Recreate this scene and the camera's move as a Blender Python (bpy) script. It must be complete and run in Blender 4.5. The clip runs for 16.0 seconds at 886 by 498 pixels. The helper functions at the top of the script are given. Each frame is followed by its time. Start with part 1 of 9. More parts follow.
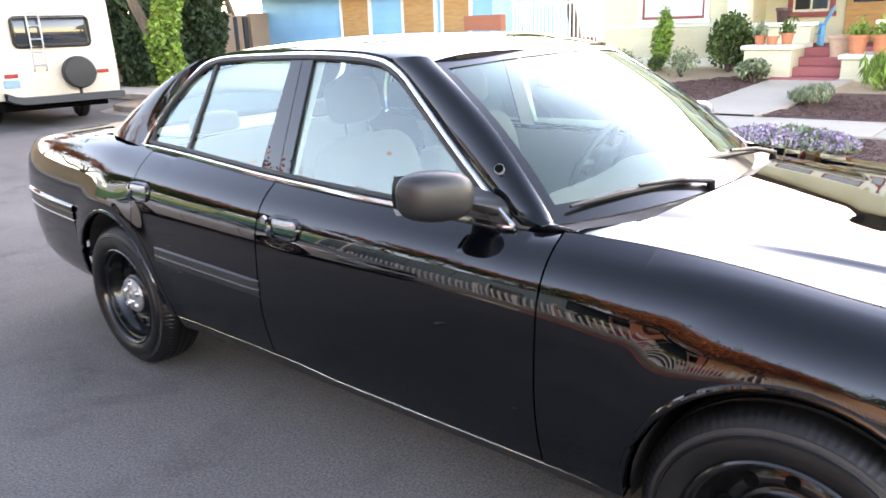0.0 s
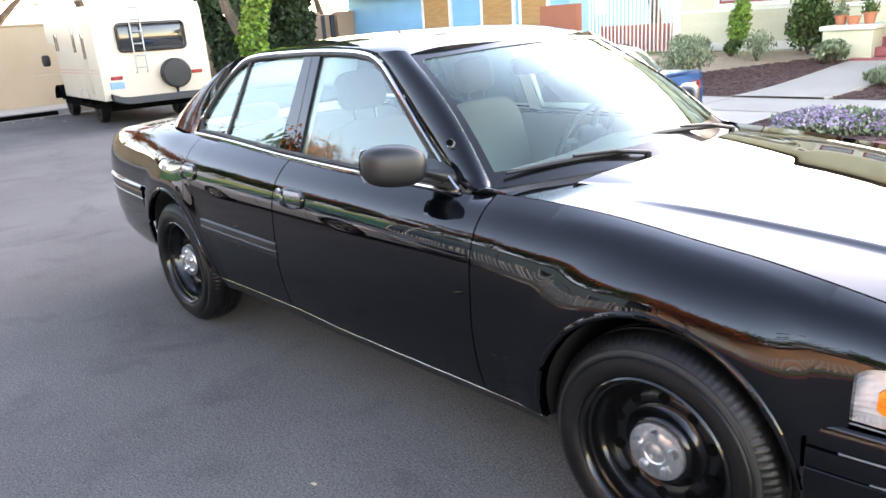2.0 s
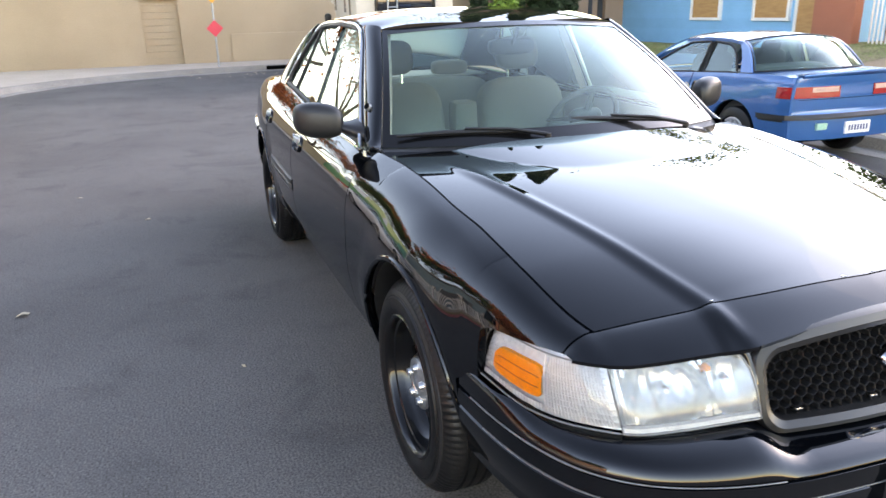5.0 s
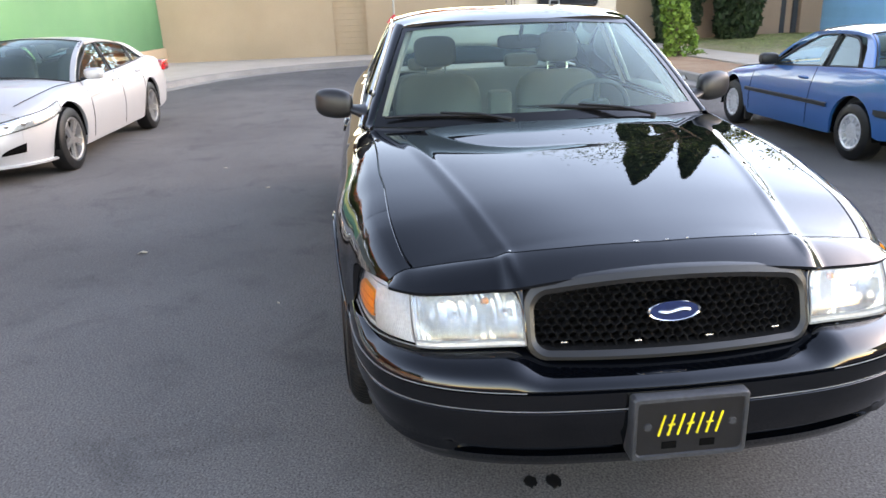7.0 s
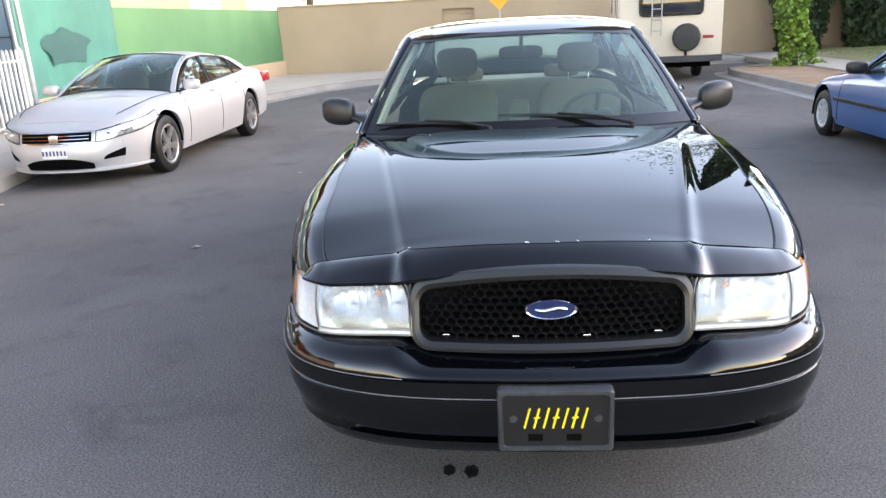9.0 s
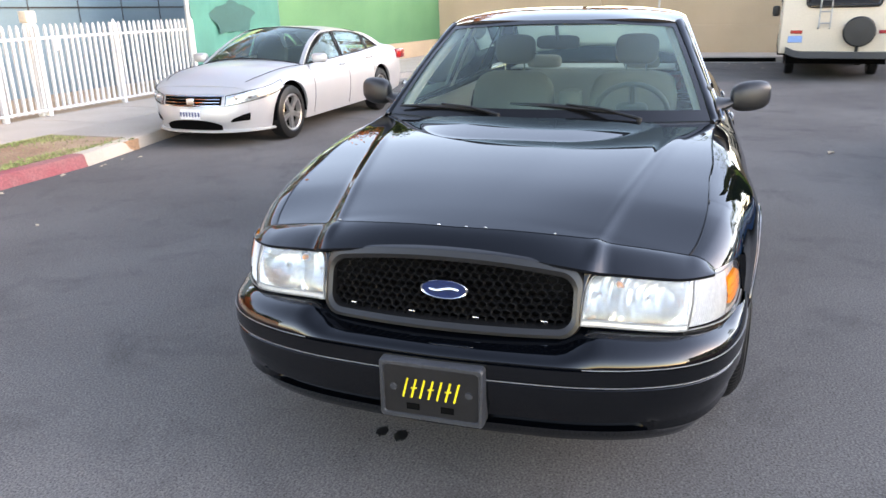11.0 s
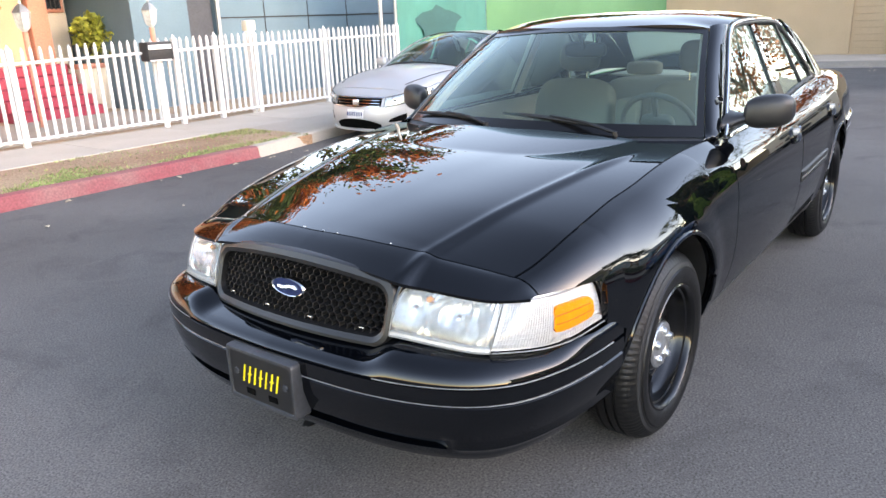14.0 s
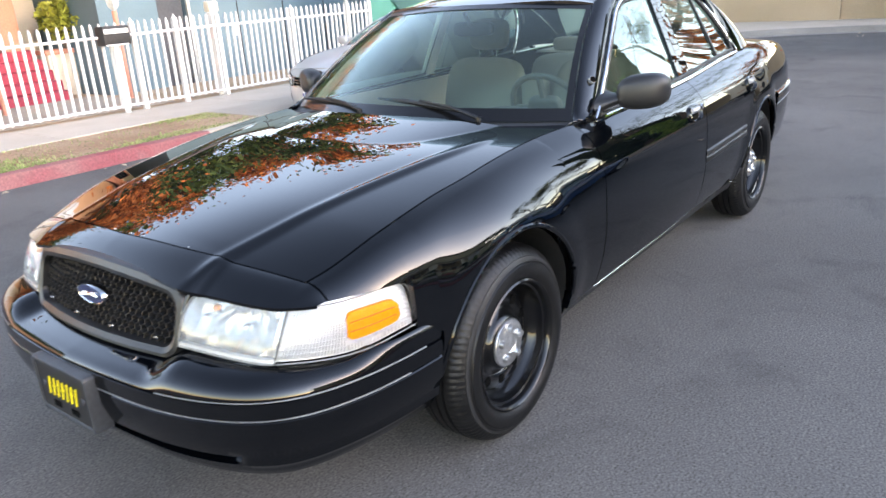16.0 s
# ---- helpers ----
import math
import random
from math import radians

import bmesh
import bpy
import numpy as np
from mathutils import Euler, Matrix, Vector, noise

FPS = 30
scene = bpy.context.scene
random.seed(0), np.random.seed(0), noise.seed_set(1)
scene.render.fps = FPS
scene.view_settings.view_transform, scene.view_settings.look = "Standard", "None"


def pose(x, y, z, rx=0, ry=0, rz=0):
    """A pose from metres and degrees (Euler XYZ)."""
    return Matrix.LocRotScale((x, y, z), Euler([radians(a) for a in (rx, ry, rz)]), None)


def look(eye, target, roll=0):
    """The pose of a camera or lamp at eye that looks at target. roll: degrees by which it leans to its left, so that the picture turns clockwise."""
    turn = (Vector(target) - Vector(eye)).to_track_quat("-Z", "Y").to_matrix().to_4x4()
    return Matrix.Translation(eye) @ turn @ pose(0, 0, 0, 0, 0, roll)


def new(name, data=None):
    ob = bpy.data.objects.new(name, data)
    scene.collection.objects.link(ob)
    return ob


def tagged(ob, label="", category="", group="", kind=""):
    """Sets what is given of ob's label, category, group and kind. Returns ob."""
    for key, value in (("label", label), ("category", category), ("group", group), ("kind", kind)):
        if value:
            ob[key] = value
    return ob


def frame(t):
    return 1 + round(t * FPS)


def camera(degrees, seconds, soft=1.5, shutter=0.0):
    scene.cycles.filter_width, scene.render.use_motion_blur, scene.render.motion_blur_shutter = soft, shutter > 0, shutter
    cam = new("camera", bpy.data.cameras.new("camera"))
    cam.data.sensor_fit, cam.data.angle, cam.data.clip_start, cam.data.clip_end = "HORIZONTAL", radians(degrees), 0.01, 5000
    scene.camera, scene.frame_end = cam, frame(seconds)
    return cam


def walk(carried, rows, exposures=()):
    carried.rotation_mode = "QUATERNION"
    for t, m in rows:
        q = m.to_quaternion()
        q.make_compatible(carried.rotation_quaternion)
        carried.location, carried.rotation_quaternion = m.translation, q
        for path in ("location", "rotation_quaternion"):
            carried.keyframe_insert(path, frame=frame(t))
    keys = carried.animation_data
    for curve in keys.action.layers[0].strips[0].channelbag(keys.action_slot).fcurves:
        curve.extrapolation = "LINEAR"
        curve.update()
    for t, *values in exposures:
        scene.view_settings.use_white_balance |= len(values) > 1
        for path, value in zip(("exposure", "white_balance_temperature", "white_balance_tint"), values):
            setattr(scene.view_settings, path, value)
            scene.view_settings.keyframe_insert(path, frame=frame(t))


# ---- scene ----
cam = camera(62.5, 16.0, soft=1.5, shutter=0.3)
LIFT = 0.012  # the ground lies this far below the plan of the sedan
PATH = [
    (0, (1.778, -2.434, 1.503), (0.548, -0.969, 0.92), -2.0),
    (0.5, (1.902, -2.552, 1.509), (0.62, -1.138, 0.911), -4.9),
    (1, (2.115, -2.552, 1.504), (0.83, -1.136, 0.918), -4.0),
    (1.5, (2.288, -2.557, 1.505), (0.892, -1.257, 0.906), -4.2),
    (2, (2.378, -2.462, 1.501), (0.966, -1.174, 0.911), -4.1),
    (2.5, (2.513, -2.305, 1.498), (1.052, -1.093, 0.868), -3.2),
    (3, (2.691, -2.149, 1.484), (1.142, -1.049, 0.857), -5.8),
    (3.5, (2.953, -1.997, 1.48), (1.348, -0.991, 0.836), -3.0),
    (4, (3.089, -1.87, 1.463), (1.425, -0.962, 0.827), -4.2),
    (4.2, (3.149, -1.801, 1.461), (1.461, -0.936, 0.827), -3.7),
    (6.3, (3.92, -1.078, 1.514), (2.058, -0.731, 0.871), -2.3),
    (6.5, (3.974, -0.993, 1.508), (2.108, -0.686, 0.858), -3.0),
    (7, (4.152, -0.78, 1.494), (2.262, -0.609, 0.862), -2.1),
    (7.5, (4.2, -0.591, 1.48), (2.303, -0.552, 0.85), -2.5),
    (8, (4.184, -0.418, 1.47), (2.292, -0.465, 0.821), -2.8),
    (8.5, (4.239, -0.274, 1.471), (2.338, -0.376, 0.86), -3.4),
    (9, (4.328, -0.138, 1.476), (2.424, -0.294, 0.885), -3.0),
    (9.2, (4.359, -0.093, 1.476), (2.453, -0.268, 0.896), -3.1),
    (11.3, (4.321, 0.733, 1.481), (2.532, 0.076, 0.873), -2.1),
    (11.5, (4.308, 0.808, 1.478), (2.534, 0.095, 0.889), -2.9),
    (12, (4.187, 0.995, 1.464), (2.471, 0.157, 0.868), -2.0),
    (12.5, (4.085, 1.193, 1.469), (2.402, 0.306, 0.852), -3.3),
    (13, (4.047, 1.422, 1.478), (2.439, 0.403, 0.865), -1.7),
    (13.5, (3.97, 1.588, 1.477), (2.4, 0.512, 0.865), -3.2),
    (14, (3.841, 1.717, 1.488), (2.321, 0.564, 0.885), -2.2),
    (14.5, (3.763, 1.841, 1.489), (2.293, 0.627, 0.884), -2.8),
    (15, (3.723, 1.966, 1.493), (2.268, 0.731, 0.895), -2.5),
    (15.5, (3.634, 2.068, 1.486), (2.157, 0.874, 0.861), -2.9),
    (16, (3.364, 2.112, 1.487), (1.878, 0.95, 0.823), -3.7),
]
UP = Vector((0, 0, LIFT))
walk(cam, [(t, look(Vector(eye) + UP, Vector(target) + UP, roll)) for t, eye, target, roll in PATH], [(0, 3.44, 9350, 30), (0.6, 3.28, 9250, 29), (2, 3.30, 9050, 27), (3, 3.26, 9050, 27), (4, 3.00, 9050, 27), (6.5, 2.72, 9100, 26), (9, 2.70, 9050, 26), (11.5, 2.68, 9000, 26), (14, 2.64, 8850, 25), (16, 2.70, 8700, 24)])

# ---- light ----
SUN_AZ, SUN_EL = 97.0, 15.0      # degrees from +x towards +y; height
world = bpy.data.worlds.new("sky")
scene.world = world
world.use_nodes = True
wn = world.node_tree
wn.nodes.clear()
w_out = wn.nodes.new("ShaderNodeOutputWorld")
w_bg = wn.nodes.new("ShaderNodeBackground")
w_sky = wn.nodes.new("ShaderNodeTexSky")
w_sky.sky_type = "NISHITA"
w_sky.sun_disc = False
w_sky.sun_elevation = radians(SUN_EL)
w_sky.sun_rotation = radians(90.0 - SUN_AZ)
w_sky.air_density = 1.0
w_sky.dust_density = 0.4
w_sky.ozone_density = 1.8
w_bg.inputs["Strength"].default_value = 0.15
# haze: the sky pales towards the horizon and most round the hidden sun
w_co = wn.nodes.new("ShaderNodeTexCoord")
w_sep = wn.nodes.new("ShaderNodeSeparateXYZ")
wn.links.new(w_co.outputs["Generated"], w_sep.inputs["Vector"])


def sky_math(op, a, b, c=0.0):
    nd = wn.nodes.new("ShaderNodeMath")
    nd.operation = op
    for sock, v in zip(nd.inputs, (a, b, c)):
        if isinstance(v, float):
            sock.default_value = v
        else:
            wn.links.new(v, sock)
    return nd.outputs["Value"]


up_z = sky_math("MAXIMUM", w_sep.outputs["Z"], 0.0)
low = sky_math("POWER", sky_math("SUBTRACT", 1.0, sky_math("POWER", up_z, 2.0)), 2.0)
w_dot = wn.nodes.new("ShaderNodeVectorMath")
w_dot.operation = "DOT_PRODUCT"
w_dot.inputs[1].default_value = (math.cos(radians(SUN_AZ)) * math.cos(radians(30)), math.sin(radians(SUN_AZ)) * math.cos(radians(30)), math.sin(radians(30)))
wn.links.new(w_co.outputs["Generated"], w_dot.inputs[0])
glow = sky_math("POWER", sky_math("MAXIMUM", w_dot.outputs["Value"], 0.0), 2.5)
pale = sky_math("MULTIPLY_ADD", glow, 1.15, sky_math("MULTIPLY_ADD", low, 1.08, 0.62))
w_mul = wn.nodes.new("ShaderNodeMix")
w_mul.data_type = "RGBA"
w_mul.blend_type = "MULTIPLY"
w_mul.inputs["Factor"].default_value = 1.0
w_mul.clamp_result = False
wn.links.new(w_sky.outputs["Color"], w_mul.inputs["A"])
wn.links.new(pale, w_mul.inputs["B"])
wn.links.new(w_mul.outputs["Result"], w_bg.inputs["Color"])
wn.links.new(w_bg.outputs["Background"], w_out.inputs["Surface"])
sun_data = bpy.data.lights.new("sun", "SUN")
sun_data.energy = 0.05
sun_data.angle = radians(60)
sun_data.color = (1.0, 0.93, 0.85)
sun_ob = new("sun", sun_data)
sun_dir = Vector((math.cos(radians(SUN_AZ)) * math.cos(radians(SUN_EL)), math.sin(radians(SUN_AZ)) * math.cos(radians(SUN_EL)), math.sin(radians(SUN_EL))))
sun_ob.matrix_world = look(sun_dir * 60, (0, 0, 0))

# ---- materials ----
def mat(name, col, rough=0.6, metal=0.0, col2=None, scale=4.0, detail=6.0, mix=0.5, fine=60.0, fine_mix=0.15, bump=0.0, bump_scale=80.0,
        coat=0.0, spec=0.5, rough_var=0.0, emit=0.0, per_object=0.0, stretch=None):
    """A procedural surface: two tones blotched by a coarse noise, a fine grain, a relief and a varied gloss."""
    m = bpy.data.materials.new(name)
    m.use_nodes = True
    nt = m.node_tree
    n, l = nt.nodes, nt.links
    b = n["Principled BSDF"]
    b.inputs["Roughness"].default_value = rough
    b.inputs["Metallic"].default_value = metal
    b.inputs["Specular IOR Level"].default_value = spec
    b.inputs["Coat Weight"].default_value = coat
    b.inputs["Coat Roughness"].default_value = 0.03
    tc = n.new("ShaderNodeTexCoord")
    co = tc.outputs["Object"]
    if stretch:
        mp = n.new("ShaderNodeMapping")
        mp.inputs["Scale"].default_value = stretch
        l.new(co, mp.inputs["Vector"])
        co = mp.outputs["Vector"]
    big = n.new("ShaderNodeTexNoise")
    big.inputs["Scale"].default_value = scale
    big.inputs["Detail"].default_value = detail
    l.new(co, big.inputs["Vector"])
    ramp = n.new("ShaderNodeMapRange")
    ramp.inputs["From Min"].default_value, ramp.inputs["From Max"].default_value = 0.35, 0.65
    ramp.inputs["To Max"].default_value = mix
    l.new(big.outputs["Fac"], ramp.inputs["Value"])
    c2 = col2 or tuple(v * 0.75 for v in col)
    mx = n.new("ShaderNodeMix")
    mx.data_type = "RGBA"
    mx.inputs["A"].default_value = (*col, 1)
    mx.inputs["B"].default_value = (*c2, 1)
    l.new(ramp.outputs["Result"], mx.inputs["Factor"])
    grain = n.new("ShaderNodeTexNoise")
    grain.inputs["Scale"].default_value = fine
    grain.inputs["Detail"].default_value = 3.0
    l.new(co, grain.inputs["Vector"])
    gr = n.new("ShaderNodeMapRange")
    gr.inputs["From Min"].default_value, gr.inputs["From Max"].default_value = 0.3, 0.7
    gr.inputs["To Min"].default_value, gr.inputs["To Max"].default_value = 1 - fine_mix, 1 + fine_mix
    l.new(grain.outputs["Fac"], gr.inputs["Value"])
    hsv = n.new("ShaderNodeHueSaturation")
    l.new(mx.outputs["Result"], hsv.inputs["Color"])
    val = gr.outputs["Result"]
    if per_object:
        oi = n.new("ShaderNodeObjectInfo")
        po = n.new("ShaderNodeMapRange")
        po.inputs["To Min"].default_value, po.inputs["To Max"].default_value = 1 - per_object, 1 + per_object
        l.new(oi.outputs["Random"], po.inputs["Value"])
        mu = n.new("ShaderNodeMath")
        mu.operation = "MULTIPLY"
        l.new(val, mu.inputs[0])
        l.new(po.outputs["Result"], mu.inputs[1])
        val = mu.outputs[0]
    l.new(val, hsv.inputs["Value"])
    l.new(hsv.outputs["Color"], b.inputs["Base Color"])
    if rough_var:
        rv = n.new("ShaderNodeMapRange")
        rv.inputs["From Min"].default_value, rv.inputs["From Max"].default_value = 0.3, 0.7
        rv.inputs["To Min"].default_value, rv.inputs["To Max"].default_value = max(0.0, rough - rough_var), min(1.0, rough + rough_var)
        l.new(big.outputs["Fac"], rv.inputs["Value"])
        l.new(rv.outputs["Result"], b.inputs["Roughness"])
    if bump:
        bn = n.new("ShaderNodeTexNoise")
        bn.inputs["Scale"].default_value = bump_scale
        bn.inputs["Detail"].default_value = 4.0
        l.new(co, bn.inputs["Vector"])
        bp = n.new("ShaderNodeBump")
        bp.inputs["Strength"].default_value = bump
        bp.inputs["Distance"].default_value = 0.01
        l.new(bn.outputs["Fac"], bp.inputs["Height"])
        l.new(bp.outputs["Normal"], b.inputs["Normal"])
    if emit:
        b.inputs["Emission Color"].default_value = (*col, 1)
        b.inputs["Emission Strength"].default_value = emit
    return m


def glass(name, tint=(0.8, 0.88, 0.85), ior=1.5, boost=0.02, haze=0.0, veil=(0.82, 0.83, 0.82), gloss=(0.95, 0.95, 0.95)):
    """A thin pane: clear with a tint, mirroring by Fresnel."""
    m = bpy.data.materials.new(name)
    m.use_nodes = True
    nt = m.node_tree
    n, l = nt.nodes, nt.links
    n.remove(n["Principled BSDF"])
    out = n["Material Output"]
    tr = n.new("ShaderNodeBsdfTransparent")
    tr.inputs["Color"].default_value = (*tint, 1)
    gl = n.new("ShaderNodeBsdfGlossy")
    gl.inputs["Roughness"].default_value = 0.005
    gl.inputs["Color"].default_value = (*gloss, 1)
    fr = n.new("ShaderNodeFresnel")
    fr.inputs["IOR"].default_value = ior
    ad = n.new("ShaderNodeMath")
    ad.operation = "MULTIPLY_ADD"
    ad.inputs[1].default_value, ad.inputs[2].default_value = 1.3, boost
    ad.use_clamp = True
    l.new(fr.outputs["Fac"], ad.inputs[0])
    mx = n.new("ShaderNodeMixShader")
    l.new(ad.outputs[0], mx.inputs["Fac"])
    l.new(tr.outputs[0], mx.inputs[1])
    l.new(gl.outputs[0], mx.inputs[2])
    if haze:
        df = n.new("ShaderNodeBsdfDiffuse")
        df.inputs["Color"].default_value = (*veil, 1)
        hz = n.new("ShaderNodeMixShader")
        hz.inputs["Fac"].default_value = haze
        l.new(mx.outputs[0], hz.inputs[1])
        l.new(df.outputs[0], hz.inputs[2])
        mx = hz
    l.new(mx.outputs[0], out.inputs["Surface"])
    return m


M = {}
M["asphalt"] = mat("asphalt", (0.106, 0.098, 0.091), 0.92, col2=(0.150, 0.139, 0.129), scale=0.45, detail=9, mix=0.95, fine=120, fine_mix=0.46, bump=0.32, bump_scale=230, spec=0.15)


def add_specks(m, scale, size, colour, amount):
    """Pale stone chips scattered in the surface."""
    nt = m.node_tree
    b = nt.nodes["Principled BSDF"]
    old = b.inputs["Base Color"].links[0].from_socket
    tc = nt.nodes.new("ShaderNodeTexCoord")
    vo = nt.nodes.new("ShaderNodeTexVoronoi")
    vo.inputs["Scale"].default_value = scale
    nt.links.new(tc.outputs["Object"], vo.inputs["Vector"])
    mr = nt.nodes.new("ShaderNodeMapRange")
    mr.inputs["From Min"].default_value, mr.inputs["From Max"].default_value = size, size * 0.5
    mr.inputs["To Max"].default_value = amount
    nt.links.new(vo.outputs["Distance"], mr.inputs["Value"])
    mx = nt.nodes.new("ShaderNodeMix")
    mx.data_type = "RGBA"
    mx.inputs["B"].default_value = (*colour, 1)
    nt.links.new(mr.outputs["Result"], mx.inputs["Factor"])
    nt.links.new(old, mx.inputs["A"])
    nt.links.new(mx.outputs["Result"], b.inputs["Base Color"])


def add_mottle(m, scale, lo, hi, amount, colour):
    """Worn blotches of a second tone with soft, uneven edges."""
    nt = m.node_tree
    b = nt.nodes["Principled BSDF"]
    old = b.inputs["Base Color"].links[0].from_socket
    tc = nt.nodes.new("ShaderNodeTexCoord")
    no = nt.nodes.new("ShaderNodeTexNoise")
    no.inputs["Scale"].default_value = scale
    no.inputs["Detail"].default_value = 8.0
    no.inputs["Roughness"].default_value = 0.65
    no.inputs["Distortion"].default_value = 0.6
    nt.links.new(tc.outputs["Object"], no.inputs["Vector"])
    mr = nt.nodes.new("ShaderNodeMapRange")
    mr.inputs["From Min"].default_value, mr.inputs["From Max"].default_value = lo, hi
    mr.inputs["To Max"].default_value = amount
    nt.links.new(no.outputs["Fac"], mr.inputs["Value"])
    mx = nt.nodes.new("ShaderNodeMix")
    mx.data_type = "RGBA"
    mx.inputs["B"].default_value = (*colour, 1)
    nt.links.new(mr.outputs["Result"], mx.inputs["Factor"])
    nt.links.new(old, mx.inputs["A"])
    nt.links.new(mx.outputs["Result"], b.inputs["Base Color"])


add_mottle(M["asphalt"], 2.2, 0.52, 0.70, 0.38, (0.040, 0.039, 0.038))
add_mottle(M["asphalt"], 9.0, 0.54, 0.72, 0.40, (0.115, 0.108, 0.100))
add_specks(M["asphalt"], 38.0, 0.24, (0.22, 0.205, 0.19), 0.40)
add_specks(M["asphalt"], 55.0, 0.22, (0.035, 0.034, 0.034), 0.6)
M["concrete"] = mat("concrete", (0.43, 0.37, 0.305), 0.9, col2=(0.345, 0.295, 0.24), scale=1.2, fine=90, fine_mix=0.12, bump=0.25, bump_scale=120, per_object=0.07)
M["gutter"] = mat("gutter_concrete", (0.27, 0.245, 0.215), 0.9, col2=(0.16, 0.145, 0.13), scale=1.5, fine=70, fine_mix=0.2, bump=0.3)
M["kerb_red"] = mat("red_kerb_paint", (0.26, 0.062, 0.068), 0.85, col2=(0.26, 0.115, 0.105), scale=3, mix=0.9, fine=50, fine_mix=0.22, bump=0.25)
M["dirt"] = mat("dry_earth", (0.36, 0.245, 0.155), 0.95, col2=(0.45, 0.32, 0.21), scale=1.6, mix=0.9, fine=45, fine_mix=0.3, bump=0.6, bump_scale=40)
M["mulch"] = mat("mulch", (0.075, 0.035, 0.03), 0.95, col2=(0.13, 0.065, 0.05), scale=6, mix=0.9, fine=55, fine_mix=0.6, bump=1.0, bump_scale=45)
M["grass"] = mat("grass_blades", (0.12, 0.17, 0.05), 0.8, col2=(0.22, 0.20, 0.09), scale=0.8, mix=0.8, fine=8, fine_mix=0.3)
M["lawn"] = mat("lawn_soil", (0.18, 0.18, 0.07), 0.95, col2=(0.30, 0.23, 0.13), scale=0.9, mix=0.9, fine=60, fine_mix=0.4, bump=0.8, bump_scale=60)
# browner than the tan wall; part of the darkening is shade put into the colour
M["brown_block_shaded"] = mat("brown_block_shaded", (0.40, 0.275, 0.205), 0.9, col2=(0.34, 0.235, 0.175), scale=0.5, mix=0.8, fine=40, fine_mix=0.08, bump=0.3, bump_scale=60)
M["stucco"] = mat("tan_block_wall", (0.46, 0.335, 0.22), 0.9, col2=(0.39, 0.28, 0.18), scale=0.6, mix=0.8, fine=40, fine_mix=0.08, bump=0.3, bump_scale=60, per_object=0.025)
M["mortar"] = mat("tan_mortar", (0.40, 0.30, 0.20), 0.95, scale=1.0, fine=50)
M["fence_paint"] = mat("chalky_fence_paint", (0.62, 0.61, 0.60), 0.55, col2=(0.50, 0.49, 0.48), scale=3, mix=0.6, fine=40, fine_mix=0.08, per_object=0.05)
M["white_paint"] = mat("white_paint", (0.78, 0.77, 0.74), 0.45, col2=(0.66, 0.65, 0.62), scale=3, mix=0.5, fine=40, fine_mix=0.05)
M["green_tarp"] = mat("green_windscreen", (0.066, 0.20, 0.090), 0.7, col2=(0.048, 0.16, 0.072), scale=0.7, mix=0.8, fine=120, fine_mix=0.12, bump=0.15, bump_scale=30)
M["teal_tarp"] = mat("teal_windscreen", (0.030, 0.195, 0.155), 0.7, col2=(0.020, 0.135, 0.110), scale=1.0, mix=0.8, fine=120, fine_mix=0.12, bump=0.15, bump_scale=30)
M["blue_wall"] = mat("blue_grey_wall", (0.115, 0.185, 0.22), 0.8, col2=(0.085, 0.145, 0.175), scale=0.8, mix=0.8, fine=40, fine_mix=0.07)
M["brown_earth"] = mat("brown_earth", (0.27, 0.15, 0.085), 0.95, col2=(0.36, 0.24, 0.15), scale=1.3, mix=0.9, fine=45, fine_mix=0.35, bump=0.6, bump_scale=40)
M["black_paint"] = mat("black_car_paint", (0.0008, 0.0012, 0.0019), 0.28, coat=1.0, col2=(0.0011, 0.0016, 0.0025), scale=2, fine=900, fine_mix=0.2, spec=0.0)
M["black_paint"].node_tree.nodes["Principled BSDF"].inputs["Coat Roughness"].default_value = 0.012
M["black_paint"].node_tree.nodes["Principled BSDF"].inputs["Coat IOR"].default_value = 1.52
M["black_trim"] = mat("black_plastic_trim", (0.011, 0.011, 0.0115), 0.5, col2=(0.016, 0.016, 0.016), scale=8, fine=300, fine_mix=0.2, bump=0.1, bump_scale=600, rough_var=0.08)
M["satin_trim"] = mat("satin_black_plastic", (0.010, 0.010, 0.0105), 0.42, col2=(0.014, 0.014, 0.014), scale=6, fine=300, fine_mix=0.15, bump=0.06, bump_scale=500)
M["rubber"] = mat("tyre_rubber", (0.0026, 0.0026, 0.0029), 0.48, col2=(0.006, 0.0059, 0.0058), scale=5, fine=90, fine_mix=0.2, bump=0.12, bump_scale=120, rough_var=0.12, spec=0.35)
M["steel_black"] = mat("black_steel_wheel", (0.003, 0.003, 0.0035), 0.3, col2=(0.005, 0.005, 0.005), scale=6, fine=100, fine_mix=0.2, coat=0.7, spec=0.12)
M["chrome"] = mat("chrome", (0.75, 0.76, 0.77), 0.08, metal=1.0, col2=(0.66, 0.67, 0.68), scale=9, fine=80, fine_mix=0.05, rough_var=0.04)
M["brushed"] = mat("dull_bright_trim", (0.62, 0.63, 0.64), 0.22, metal=1.0, col2=(0.5, 0.5, 0.5), scale=14, fine=90, fine_mix=0.08)
M["dark_gap"] = mat("dark_recess", (0.003, 0.003, 0.003), 0.9, scale=5, fine=30, spec=0.04)
M["amber"] = mat("amber_lens", (1.0, 0.30, 0.006), 0.4, col2=(0.96, 0.26, 0.006), scale=20, fine=120, fine_mix=0.08, coat=0.3, bump=0.3, bump_scale=90, spec=0.3)
M["amber_dark"] = mat("deep_amber_groove", (0.50, 0.10, 0.004), 0.5, scale=20, fine=120)
